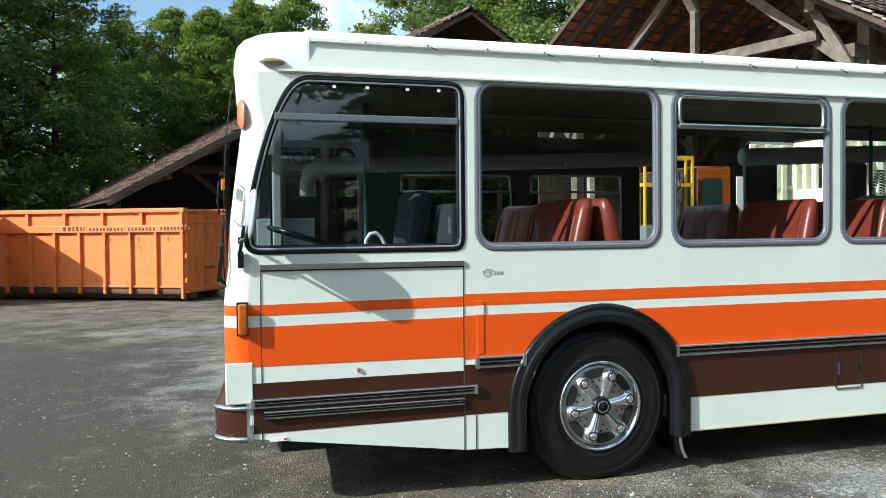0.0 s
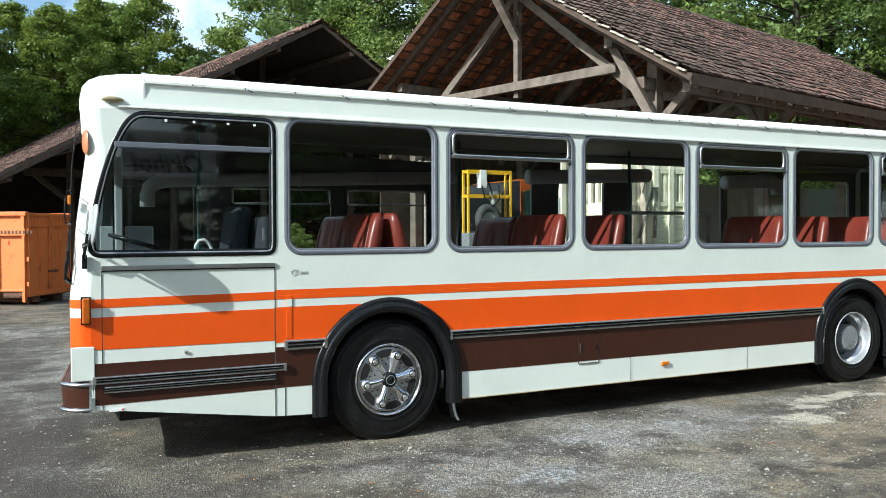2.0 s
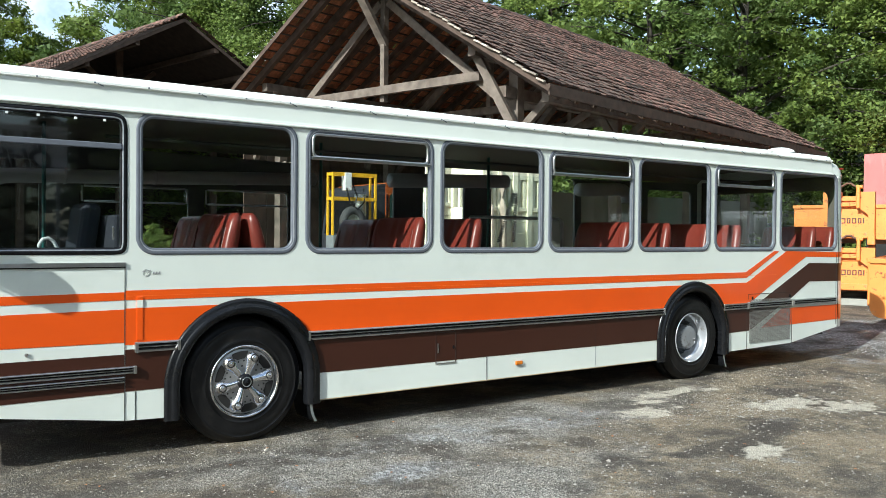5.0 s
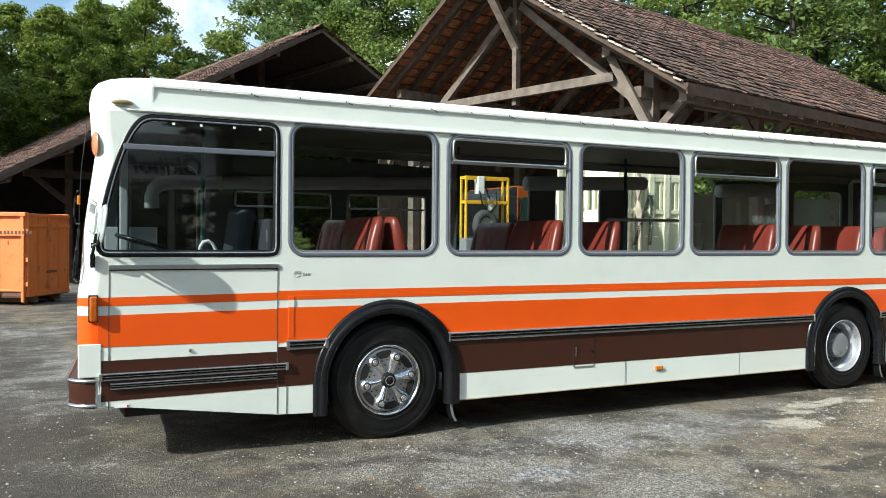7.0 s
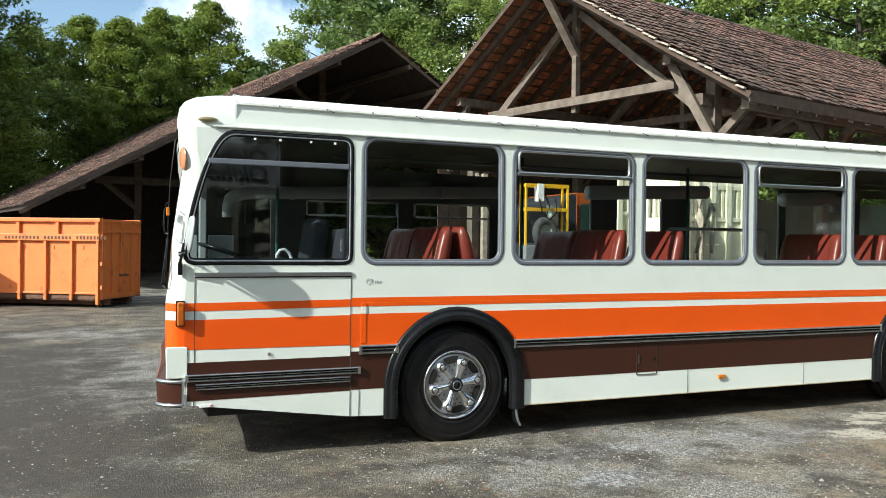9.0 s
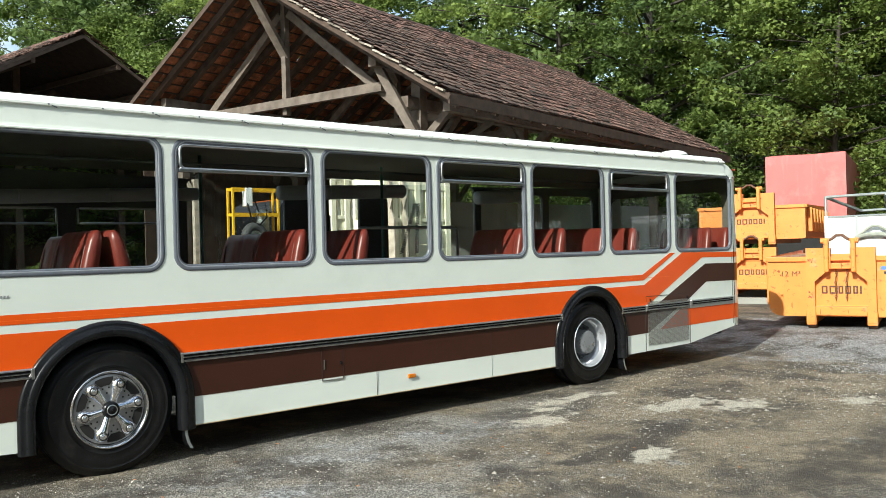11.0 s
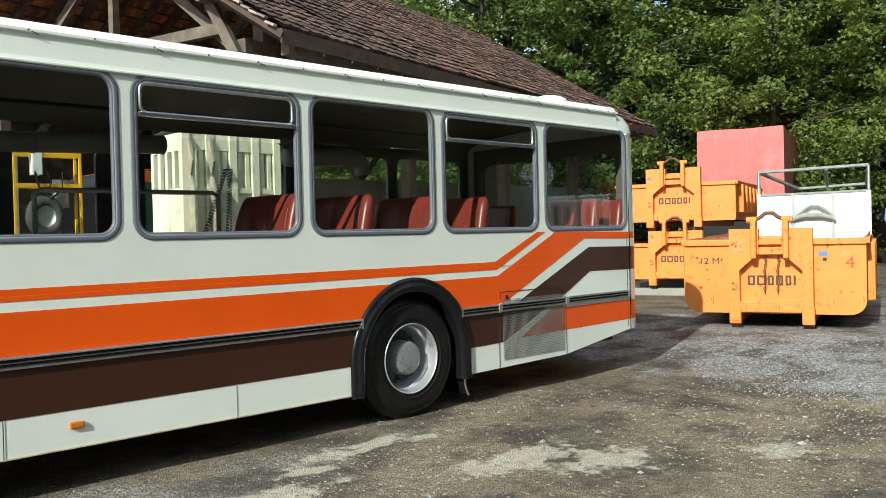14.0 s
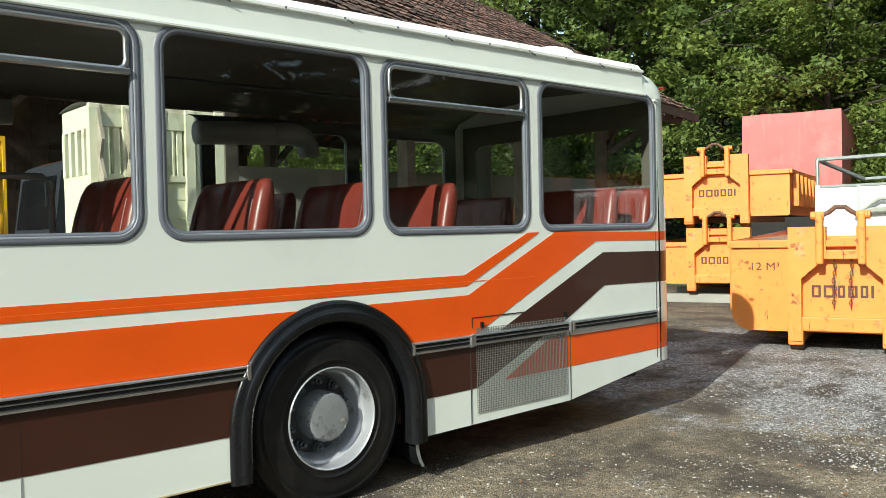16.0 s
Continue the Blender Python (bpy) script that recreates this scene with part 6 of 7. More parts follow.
def white_container():
    e = new("white_container")
    e.matrix_basis = pose(21.7, 6.9, 0.11, 0, 0, -67.5) @ Matrix.Diagonal((0.83, 0.9, 0.90, 1))
    tagged(e, "white open container with a galvanised top frame and lifting hook", "container")

    def P(name, bm, m=M_WHITEBOX, label="", smooth=False):
        o = obj(name, bm, m, None, label, smooth)
        o.parent = e
        return o

    hw, L = 1.24, 5.0
    P("front_panel", boxed(-hw, hw, 0, 0.05, 0.3, 2.33, bev=0.01))
    for s in (-1, 1):
        P("side_wall", boxed(s * hw - 0.03, s * hw + 0.03, 0.05, L, 0.3, 2.1))
        P("corner_post", boxed(s * hw - 0.05, s * hw + 0.05, -0.05, 0.05, 0.1, 2.36, bev=0.01))
        P("panel_rib", boxed(s * 0.45 - 0.03, s * 0.45 + 0.03, -0.05, 0.0, 0.4, 2.33), M_GALV)
    P("floor_plate", boxed(-hw, hw, 0.05, L, 0.25, 0.33), M_RUST)
    bm = bmesh.new()
    a = [(-hw, 0, 2.33), (-hw, 0, 2.87), (hw, 0, 2.93), (hw, 0, 2.33)]
    tube(bm, a[:2], 0.04, 8)
    tube(bm, a[1:3], 0.04, 8)
    tube(bm, a[2:], 0.04, 8)
    tube(bm, [(-hw, 0, 2.87), (-hw + 0.9, 1.1, 2.5)], 0.045, 8)
    tube(bm, [(hw - 0.9, 0.9, 2.55), (0.3, 0, 2.9)], 0.04, 8)
    tube(bm, [(-0.35, 1.1, 2.5), (hw, 1.1, 2.56)], 0.035, 8)
    tube(bm, [(hw, 0, 2.9), (hw, 1.1, 2.56)], 0.035, 8)
    tube(bm, [(-hw, 0, 2.33), (hw, 0, 2.36)], 0.03, 8)
    P("top_frame", bm, M_GALV, "galvanised tube frame")
    bm = bmesh.new()
    tube(bm, [(-0.52, -0.1, 1.72), (-0.36, -0.1, 1.86), (-0.2, -0.12, 1.98), (-0.05, -0.12, 2.06), (0.1, -0.12, 2.06), (0.25, -0.12, 1.98), (0.4, -0.1, 1.86), (0.5, -0.1, 1.72)], 0.035, 8)
    tube(bm, [(-0.5, -0.08, 1.76), (-0.2, -0.1, 1.84), (0.2, -0.1, 1.84), (0.48, -0.08, 1.76)], 0.06, 8)
    P("lifting_hook", bm, mat("grey_green_steel", (0.30, 0.32, 0.27), 0.5, var=0.2))
    return e


white_container()


def blue_bin():
    e = new("waste_bin")
    e.matrix_basis = pose(28.3, 6.95, 0.11, 0, 0, -75)
    tagged(e, "large blue plastic waste bin with a lid", "bin")
    bm = bmesh.new()
    loft(bm, [[(x * k, y * k, z) for x, y in ((-0.7, -0.55), (0.7, -0.55), (0.7, 0.55), (-0.7, 0.55))] for z, k in ((0.22, 0.86), (0.3, 0.9), (1.5, 1.02), (1.55, 1.06))], close=True)
    o = obj("bin_body", bm, M_BLUE)
    o.parent = e
    bm = bmesh.new()
    loft(bm, [[(x, -0.6 + 1.2 * k / 8, 1.56 + 0.32 * math.sin(math.pi * k / 8) ** 0.7) for k in range(9)] for x in (-0.74, 0.74)])
    o = obj("lid", bm, M_BLUE)
    o.parent = e
    for x in (-0.55, 0.55):
        for y in (-0.4, 0.4):
            bm = bmesh.new()
            tube(bm, [(x - 0.04, y, 0.11), (x + 0.04, y, 0.11)], 0.11, 12)
            o = obj("castor", bm, M_RUBBER)
            o.parent = e


blue_bin()


def bottle_bank():
    e = new("bottle_bank")
    e.matrix_basis = pose(16.4, 3.40, 0.10) @ Matrix.Scale(1.2, 4)
    tagged(e, "tall green steel recycling container with a dark domed top", "container")

    def P(name, bm, m, label="", smooth=False):
        o = obj(name, bm, m, None, label, smooth)
        o.parent = e
        return o

    W, L = 0.46, 0.5
    bm = bmesh.new()
    rows = []
    for z, k in ((0.18, 0.02), (0.25, 0.0), (1.5, 0.0), (2.55, 0.03)):
        r = 0.18
        p = [(k + r - r * math.cos(radians(a)), -k - r + r * math.sin(radians(a))) for a in range(0, 91, 15)]
        rows.append([(x, y, z) for x, y in p] + [(L - x, y, z) for x, y in p[::-1]] + [(L - x, -W - y, z) for x, y in p] + [(x, -W - y, z) for x, y in p[::-1]])
    loft(bm, rows, close=True)
    P("body", bm, M_GREEN, "dark green painted body", True)
    bm = bmesh.new()
    rows = []
    for z, k in ((2.55, -0.03), (2.60, -0.02), (2.70, 0.01), (2.79, 0.045), (2.84, 0.11)):
        r = 0.2
        p = [(k + r - r * math.cos(radians(a)), -k - r + r * math.sin(radians(a))) for a in range(0, 91, 15)]
        rows.append([(x, y, z) for x, y in p] + [(L - x, y, z) for x, y in p[::-1]] + [(L - x, -W - y, z) for x, y in p] + [(x, -W - y, z) for x, y in p[::-1]])
    vs = loft(bm, rows, close=True)
    bm.faces.new(vs[-1])
    P("dome", bm, M_INTD, "dark domed top", True)
    P("slot_panel", boxed(-0.012, 0.0, -0.20, -0.15, 1.45, 2.4, bev=0.003), mat("brown_panel", (0.14, 0.085, 0.05), 0.5))
    P("slot_rim", boxed(-0.03, 0.0, -0.30, -0.08, 1.36, 1.44, bev=0.008), M_SIGN)
    P("base_rail", boxed(-0.04, L + 0.04, -W - 0.02, 0.02, 0.0, 0.2, bev=0.02), M_RUBBER)


bottle_bank()


# ---- things behind the bus, seen through its windows ----
def tool_rack():
    e = new("tool_rack")
    e.matrix_basis = pose(8.26, 12.85, 0) @ Matrix.Diagonal((0.92, 1, 1.05, 1))
    tagged(e, "yellow steel rack with a spare wheel, hoses and gas bottles", "rack")

    def P(name, bm, m=M_YELLOW, label="", smooth=False):
        o = obj(name, bm, m, None, label, smooth)
        o.parent = e
        return o

    for x in (0, 1.03):
        for y in (0, 0.2):
            P("rack_post", boxed(x - 0.022, x + 0.022, y - 0.022, y + 0.022, 0.0, 2.76, bev=0.005))
    for z in (0.6, 1.5, 2.27, 2.72):
        for y in (0, 0.2):
            P("rack_rail", boxed(-0.02, 1.05, y - 0.025, y + 0.025, z, z + 0.06))
        for x in (0, 1.03):
            P("rack_rail", boxed(x - 0.022, x + 0.022, 0.026, 0.174, z, z + 0.05))
    P("shelf", boxed(0, 1.03, 0, 0.2, 0.62, 0.66), M_GALV)
    bm = bmesh.new()
    revolve(bm, [(0.0, 0.15), (-0.03, 0.17), (-0.04, 0.22), (-0.02, 0.28), (0.03, 0.30), (0.08, 0.30), (0.10, 0.27), (0.11, 0.22), (0.10, 0.16)], (0.43, -0.12, 1.86), 32)
    P("spare_wheel", bm, M_OLDTYRE, "dusty grey spare tyre", True)
    bm = bmesh.new()
    revolve(bm, [(-0.01, 0.16), (0.02, 0.14), (0.05, 0.08), (0.03, 0.001)], (0.43, -0.12, 1.86), 24)
    P("wheel_rim", bm, M_GALV, "", True)
    bm = bmesh.new()
    revolve(bm, [(-0.1, 0.001), (-0.1, 0.13), (0.3, 0.13), (0.3, 0.001)], (0, 0, 0), 20)
    bmesh.ops.transform(bm, matrix=pose(0.78, 0.2, 2.1, 90, 0, 0), verts=bm.verts)
    P("gas_bottle", bm, M_GALV, "", True)
    P("control_box", boxed(0.26, 0.42, -0.05, 0.1, 2.45, 2.78, bev=0.01), M_SIGN)
    for k, pts in enumerate((((0.3, -0.04, 2.5), (0.36, -0.1, 2.2), (0.5, -0.14, 2.1), (0.7, -0.1, 2.25), (0.74, 0, 2.5)), ((0.1, 0, 2.1), (0.3, -0.1, 1.75), (0.34, -0.05, 1.5)), ((0.42, 0, 2.7), (0.55, -0.05, 2.35), (0.45, -0.08, 2.15)))):
        bm = bmesh.new()
        tube(bm, pts, 0.018, 6)
        P("hose", bm, M_RUBBER)
    P("battery_box", boxed(-0.05, 0.25, -0.1, 0.2, 1.35, 1.62, bev=0.02), M_INT)


tool_rack()


def truck_cab():
    e = new("truck")
    e.matrix_basis = pose(9.39, 15.46, 0) @ Matrix.Diagonal((1, 1, 1.03, 1))
    tagged(e, "parked lorry with an orange cab door and a dark windscreen", "truck")

    def P(name, bm, m=M_CAB, label="", smooth=False):
        o = obj(name, bm, m, None, label, smooth)
        o.parent = e
        return o

    # side profile of the cab, drawn through its width
    prof = [(1.20, 0.62), (1.18, 1.30), (1.20, 1.62), (1.34, 2.62), (1.42, 2.76), (1.56, 2.83), (2.30, 2.86), (2.46, 2.80), (2.52, 2.62), (2.52, 0.62)]
    bm = bmesh.new()
    vs = loft(bm, [[(x, y, z) for x, z in prof] for y in (0.0, 2.3)], close=True)
    bm.faces.new(vs[0])
    bm.faces.new(list(reversed(vs[1])))
    P("cab", bm, M_DSEAT, "dark front of the cab")
    P("door", boxed(1.64, 2.54, -0.008, 2.308, 0.9, 2.87, bev=0.05), M_CAB, "orange door and rear cab panel")
    bm = bmesh.new()
    plate(bm, rrect(1.78, 2.28, 1.70, 2.62, 0.08, 3), [], -0.022, 0.010)
    P("door_window", bm, mat("dark_green_glass", (0.02, 0.045, 0.04), 0.12), "dark green door window")
    bm = bmesh.new()
    tube(bm, [(1.70, -0.03, 1.3), (1.70, -0.03, 2.6)], 0.018, 8)
    P("grab_rail", bm, M_RUBBER)
    bm = bmesh.new()
    loft(bm, [[(1.195, 0.14, 1.70), (1.195, 2.16, 1.70)], [(1.315, 0.2, 2.56), (1.315, 2.1, 2.56)]])
    P("windscreen", bm, M_RUBBER)
    P("mirror", boxed(1.02, 1.16, -0.22, -0.10, 2.0, 2.46, bev=0.04), M_RUBBER)
    P("bumper", boxed(1.06, 1.62, -0.03, 2.33, 0.55, 1.0, bev=0.03), M_SKIP)
    P("load_bed", boxed(2.7, 6.2, 0.1, 2.2, 0.95, 1.25, bev=0.02), M_INT)
    for x in (1.95, 4.9):
        bm = bmesh.new()
        revolve(bm, [(0.0, 0.001), (0.0, 0.28), (-0.03, 0.3), (-0.03, 0.5), (0.28, 0.5)], (x, 0.02, 0.5), 28)
        P("wheel", bm, M_TYRE)


truck_cab()


def wagon(m, L, D=0.9):
    e = new("wooden_wagon")
    e.matrix_basis = m
    tagged(e, "old cream-painted wooden wagon with tall narrow windows", "wagon", "wooden wagons")

    def P(name, bm, m=M_CREAM, label=""):
        o = obj(name, bm, m, None, label)
        o.parent = e
        return o

    H = 2.88
    for k in range(8):
        z = 0.62 + k * 0.19
        P("board", boxed(0, L, 0, 0.03, z, z + 0.184, bev=0.004))
    P("sill_rail", boxed(-0.02, L + 0.02, -0.03, 0.04, 2.13, 2.2, bev=0.006))
    P("head_rail", boxed(-0.02, L + 0.02, -0.03, 0.04, 2.66, H, bev=0.006))
    for k in range(13):
        x = k * L / 12
        w = 0.06 if k % 3 else 0.11
        P("mullion", boxed(x - w / 2, x + w / 2, -0.015, 0.045, 2.2, 2.66, bev=0.006))
        if k % 3 == 0:
            P("upright", boxed(x - 0.055, x + 0.055, -0.045, 0.0, 0.62, H, bev=0.008))
    for k in range(12):
        x = k * L / 12
        if k % 4 != 3:
            P("window_pane", boxed(x + 0.05, x + L / 12 - 0.05, 0.012, 0.02, 2.2, 2.66), M_GLASSD)
    if D > 0.5:
        P("end_wall", boxed(0, 0.04, 0.04, D, 0.62, 2.2))
        # two narrow flaps stand open, edge on, cut to a point at the top
        for x in (0.02, 0.30):
            bm = bmesh.new()
            side = [(-0.046, 0.62), (-0.20, 0.62), (-0.20, 2.15), (-0.10, 2.34), (-0.17, 2.52), (-0.05, H - 0.04)]
            vs = loft(bm, [[(x + d, y, z) for y, z in side] for d in (0, 0.03)], close=True)
            bm.faces.new(vs[0])
            bm.faces.new(list(reversed(vs[1])))
            P("flap", bm, M_PALEW, "weathered open flap")
        P("end_head", boxed(0, 0.04, 0.04, D, 2.66, H))
        for k in range(5):
            P("mullion", boxed(-0.01, 0.045, 0.05 + k * (D - 0.12) / 4, 0.12 + k * (D - 0.12) / 4, 2.2, 2.66, bev=0.006))
        P("end_wall", boxed(L - 0.04, L, 0.04, D, 0.62, H))
        P("back_wall", boxed(0.04, L - 0.04, D - 0.04, D, 0.62, 2.2))
        P("floor_frame", boxed(0, L, 0.1, D - 0.1, 0.45, 0.62), M_WOODD)
    bm = bmesh.new()
    loft(bm, [[(x, -0.03 + (D + 0.06) * k / 8, H + 0.05 * math.sin(math.pi * k / 8)) for k in range(9)] for x in (-0.03, L + 0.03)])
    P("roof", bm, M_INT)
    for x in (0.4, L - 0.4):
        bm = bmesh.new()
        revolve(bm, [(0.0, 0.001), (0.0, 0.24), (-0.03, 0.3), (0.06, 0.32), (0.06, 0.28)], (x, 0.12, 0.32), 26)
        P("wheel", bm, M_RUST)


wagon(pose(9.10, 9.25, 0), 1.30)
wagon(pose(10.56, 13.0, 0) @ Matrix.Scale(1.1, 4), 1.25, 0.10)
# coiled air lines hanging inside the bus window line
bm = bmesh.new()
for x0, x1, z1 in ((9.52, 9.22, 1.62), (9.58, 9.53, 1.62)):
    pts = []
    for k in range(150):
        t = k / 149
        pts.append((x0 + (x1 - x0) * t + 0.03 * math.cos(k * 0.9), 9.00 + 0.03 * math.sin(k * 0.9), 2.42 - (2.42 - z1) * t))
    tube(bm, pts, 0.008, 5)
coil = obj("coiled_air_line", bm, M_RUBBER)
tagged(coil, "two black coiled air lines hanging from a bracket", "hose")
post_l = thing("timber_post", 9.76, 17.75, 0, "pale weathered timber post with a short brace", "post")
part("shaft", boxed(9.69, 9.83, 17.68, 17.82, 0, 3.5, bev=0.01), M_PALEW, post_l)
bm = bmesh.new()
beam(bm, (9.72, 17.75, 3.15), (9.52, 17.75, 3.5), 0.07, 0.09, up=(0, 1, 0))
part("brace", bm, M_PALEW, post_l)
tagged(obj("yard_wall", boxed(14.65, 30, 17.9, 18.1, 0, 3.10), M_CONCRETE), "pale grey concrete wall behind the yard", "wall", kind="structure")

nb = thing("yard_notice", 13.5, 17.03, 0, "white steel panel with dark bolts on two posts", "panel")
part("panel", boxed(13.2, 13.85, 17.0, 17.03, 1.2, 2.85, bev=0.01), M_WHITEBOX, nb)
for x in (13.24, 13.77):
    part("post", boxed(x, x + 0.05, 17.031, 17.08, 0, 2.8), M_GALV, nb)
for k in range(4):
    part("bolt", boxed(13.5, 13.54, 16.985, 17.0, 1.5 + k * 0.33, 1.54 + k * 0.33), M_INTD, nb)

# white cabinets across the yard, mirrored in the rear windows
for k, (x, y) in enumerate(((22.15, -3.95), (22.3, -2.98))):
    e = new("recycling_cabinet")
    e.matrix_basis = pose(x, y, 0, 0, 0, -100) @ Matrix.Diagonal((1.45, 1.2, 1.14, 1))
    tagged(e, "white steel recycling cabinet with grey front panels", "cabinet", "recycling cabinets")
    for nm, a, mt in (("body", (-0.29, 0.29, 0.06, 0.8, 0.1, 2.14), M_WHITEBOX), ("lid", (-0.31, 0.31, 0.02, 0.85, 2.14, 2.2), M_WHITEBOX), ("front_panel", (-0.26, -0.02, 0.03, 0.06, 0.3, 2.05), M_GALV), ("front_panel", (0.02, 0.26, 0.03, 0.06, 0.3, 2.05), M_GALV), ("handle", (-0.15, -0.1, 0.0, 0.03, 1.55, 1.95), M_INTD), ("handle", (0.1, 0.15, 0.0, 0.03, 1.55, 1.95), M_INTD), ("foot", (-0.28, 0.28, 0.1, 0.75, 0.0, 0.1), M_INTD)):
        o = obj(nm, boxed(*a, bev=0.01), mt)
        o.parent = e

# ---- sign behind the camera, mirrored in the driver's window ----
sign = thing("notice_board", 4.6, -8.9, 0, "pale board with black lettering on two posts", "sign")
part("board", boxed(2.62, 4.72, -8.95, -8.90, 3.0, 3.66, bev=0.01), M_BOARD, sign)
for x in (2.8, 4.55):
    part("post", boxed(x - 0.04, x + 0.04, -9.03, -8.95, 0, 3.85), M_GALV, sign)
cu = bpy.data.curves.new("lettering", "FONT")
cu.body = "Ökihof"
cu.size = 0.56
cu.shear = 0.25
cu.offset = 0.012
cu.extrude = 0.004
cu.align_x = "CENTER"
tmp = new("lettering", cu)
tmp.matrix_basis = pose(3.66, -8.885, 3.13, 90, 0, 180)
dg = bpy.context.evaluated_depsgraph_get()
me = bpy.data.meshes.new_from_object(tmp.evaluated_get(dg))
mw = tmp.matrix_basis.copy()
bpy.data.objects.remove(tmp)
me.transform(mw)
me.materials.clear()
me.materials.append(M_INK)
lt = new("lettering", me)
lt.parent = sign
lt.matrix_parent_inverse = sign.matrix_basis.inverted()


# ---- trees ----
def leaf_cloud(centres, radii, per, size, rng, flat=0.45):
    """Leaves in flat sprays, one three-cornered blade each. Returns the corners."""
    n = len(centres) * per
    c = np.repeat(np.array(centres), per, axis=0)
    rad = np.repeat(np.array(radii), per)[:, None]
    d = rng.normal(size=(n, 3))
    d /= np.linalg.norm(d, axis=1)[:, None]
    d *= rng.random((n, 1)) ** 0.5
    d[:, 2] *= flat
    p = c + d * rad
    p[:, 2] -= 0.16 * (d[:, 0] ** 2 + d[:, 1] ** 2) * rad[:, 0]
    up = rng.normal(size=(n, 3)) * 0.72
    up[:, 2] += 0.75
    up[:, :2] += d[:, :2] * 0.6
    up /= np.linalg.norm(up, axis=1)[:, None]
    a = np.cross(up, rng.normal(size=(n, 3)))
    a /= np.linalg.norm(a, axis=1)[:, None]
    b = np.cross(up, a)
    s = size * (0.55 + 0.9 * rng.random((n, 1)))
    v = np.empty((n, 3, 3))
    v[:, 0] = p - a * s * 0.75
    v[:, 1] = p + a * s * 0.55 + b * s * 0.62
    v[:, 2] = p + a * s * 0.55 - b * s * 0.62
    return v.reshape(-1, 3)


def tree(name, label, seed, height, spread, material, base=0.05, conifer=False, per=70, leaf=0.17, branches=48, drop=0.0):
    rng = np.random.default_rng(seed)
    e = new(name)
    tagged(e, label, "tree", "trees round the yard")
    bm = bmesh.new()
    lean = rng.normal(size=2) * 0.025 * height
    trunk = [(lean[0] * t * t, lean[1] * t * t, height * 0.93 * t) for t in [k / 9 for k in range(10)]]
    tube(bm, trunk, 0.011 * height + 0.04, 9, r2=0.03)
    o = obj("trunk", bm, M_BARK, None, "", True)
    o.parent = e
    bm = bmesh.new()
    centres, radii = [], []
    for k in range(branches):
        t = base + (1 - base) * ((k + rng.random()) / branches) ** 0.95
        z = height * min(t, 0.97)
        if conifer:
            reach = spread * (1.04 - t) ** 0.75
        else:
            q = (t - base) / (1 - base)
            reach = spread * (0.62 + 0.45 * math.sin(math.pi * min(1, q * 0.8 + 0.15))) * (1 - 0.8 * max(0, q - 0.68) / 0.32)
        reach *= 0.60 + 0.55 * rng.random()
        az = k * 2.399 + rng.normal() * 0.4
        rise = (-0.12 if conifer else 0.30 * (1 - t) + 0.08 - drop) + rng.normal() * 0.10
        o = Vector((lean[0] * t * t, lean[1] * t * t, z))
        tip = o + Vector((math.cos(az) * reach, math.sin(az) * reach, reach * rise))
        mid = (o + tip) / 2 + Vector((0, 0, 0.07 * reach))
        tube(bm, [o, mid, tip], max(0.02, 0.006 * height * (1.1 - t)), 5, r2=0.012)
        m = 6
        for j in range(m):
            f = 0.30 + 0.80 * (j + rng.random() * 0.7) / m
            c = o.lerp(tip, min(f, 1.08)) + Vector((rng.normal() * 0.16, rng.normal() * 0.16, rng.normal() * 0.07)) * reach * 0.9
            centres.append(tuple(c))
            radii.append((0.42 + 0.55 * rng.random()) * (0.5 + 0.115 * spread))
    o = obj("branch_work", bm, M_BARK, None, "", True)
    tagged(o, "thin grey-brown branches inside the crown", kind="stuff")
    o.parent = e
    v = leaf_cloud(centres, radii, per, leaf, rng, 0.62 if not conifer else 0.3)
    me = bpy.data.meshes.new("crown")
    nq = len(v) // 3
    me.vertices.add(len(v))
    me.vertices.foreach_set("co", v.ravel())
    me.loops.add(nq * 3)
    me.loops.foreach_set("vertex_index", np.arange(nq * 3, dtype=np.int32))
    me.polygons.add(nq)
    me.polygons.foreach_set("loop_start", np.arange(0, nq * 3, 3, dtype=np.int32))
    me.update(calc_edges=True)
    me.materials.append(material)
    o = new("crown", me)
    o.parent = e
    return e


FINE = [
    tree("beech", "tall green beech with layered drooping foliage", 11, 20, 5.0, M_LEAF[0], branches=66, per=112, leaf=0.108, drop=0.1),
    tree("ash_tree", "tall ash tree with loose green foliage", 12, 21, 4.6, M_LEAF[1], branches=64, per=112, leaf=0.108),
    tree("hornbeam", "dense hornbeam with foliage down to the ground", 15, 15, 4.8, M_LEAF[0], branches=60, per=115, leaf=0.106, base=0.02, drop=0.12),
    tree("maple", "tall narrow maple with yellowing green leaves", 14, 17, 3.6, M_LEAF[3], branches=60, per=115, leaf=0.104),
]
# leaf colour darkened to stand in for shade on the far left trees
SHADED = tree("lime_tree", "tall lime tree with shade put into its dark green leaf colour", 17, 18, 4.2, leaf_mat("shade_toned_lime_leaves", (0.145, 0.195, 0.065), (0.072, 0.115, 0.044)), branches=58, per=112, leaf=0.105)
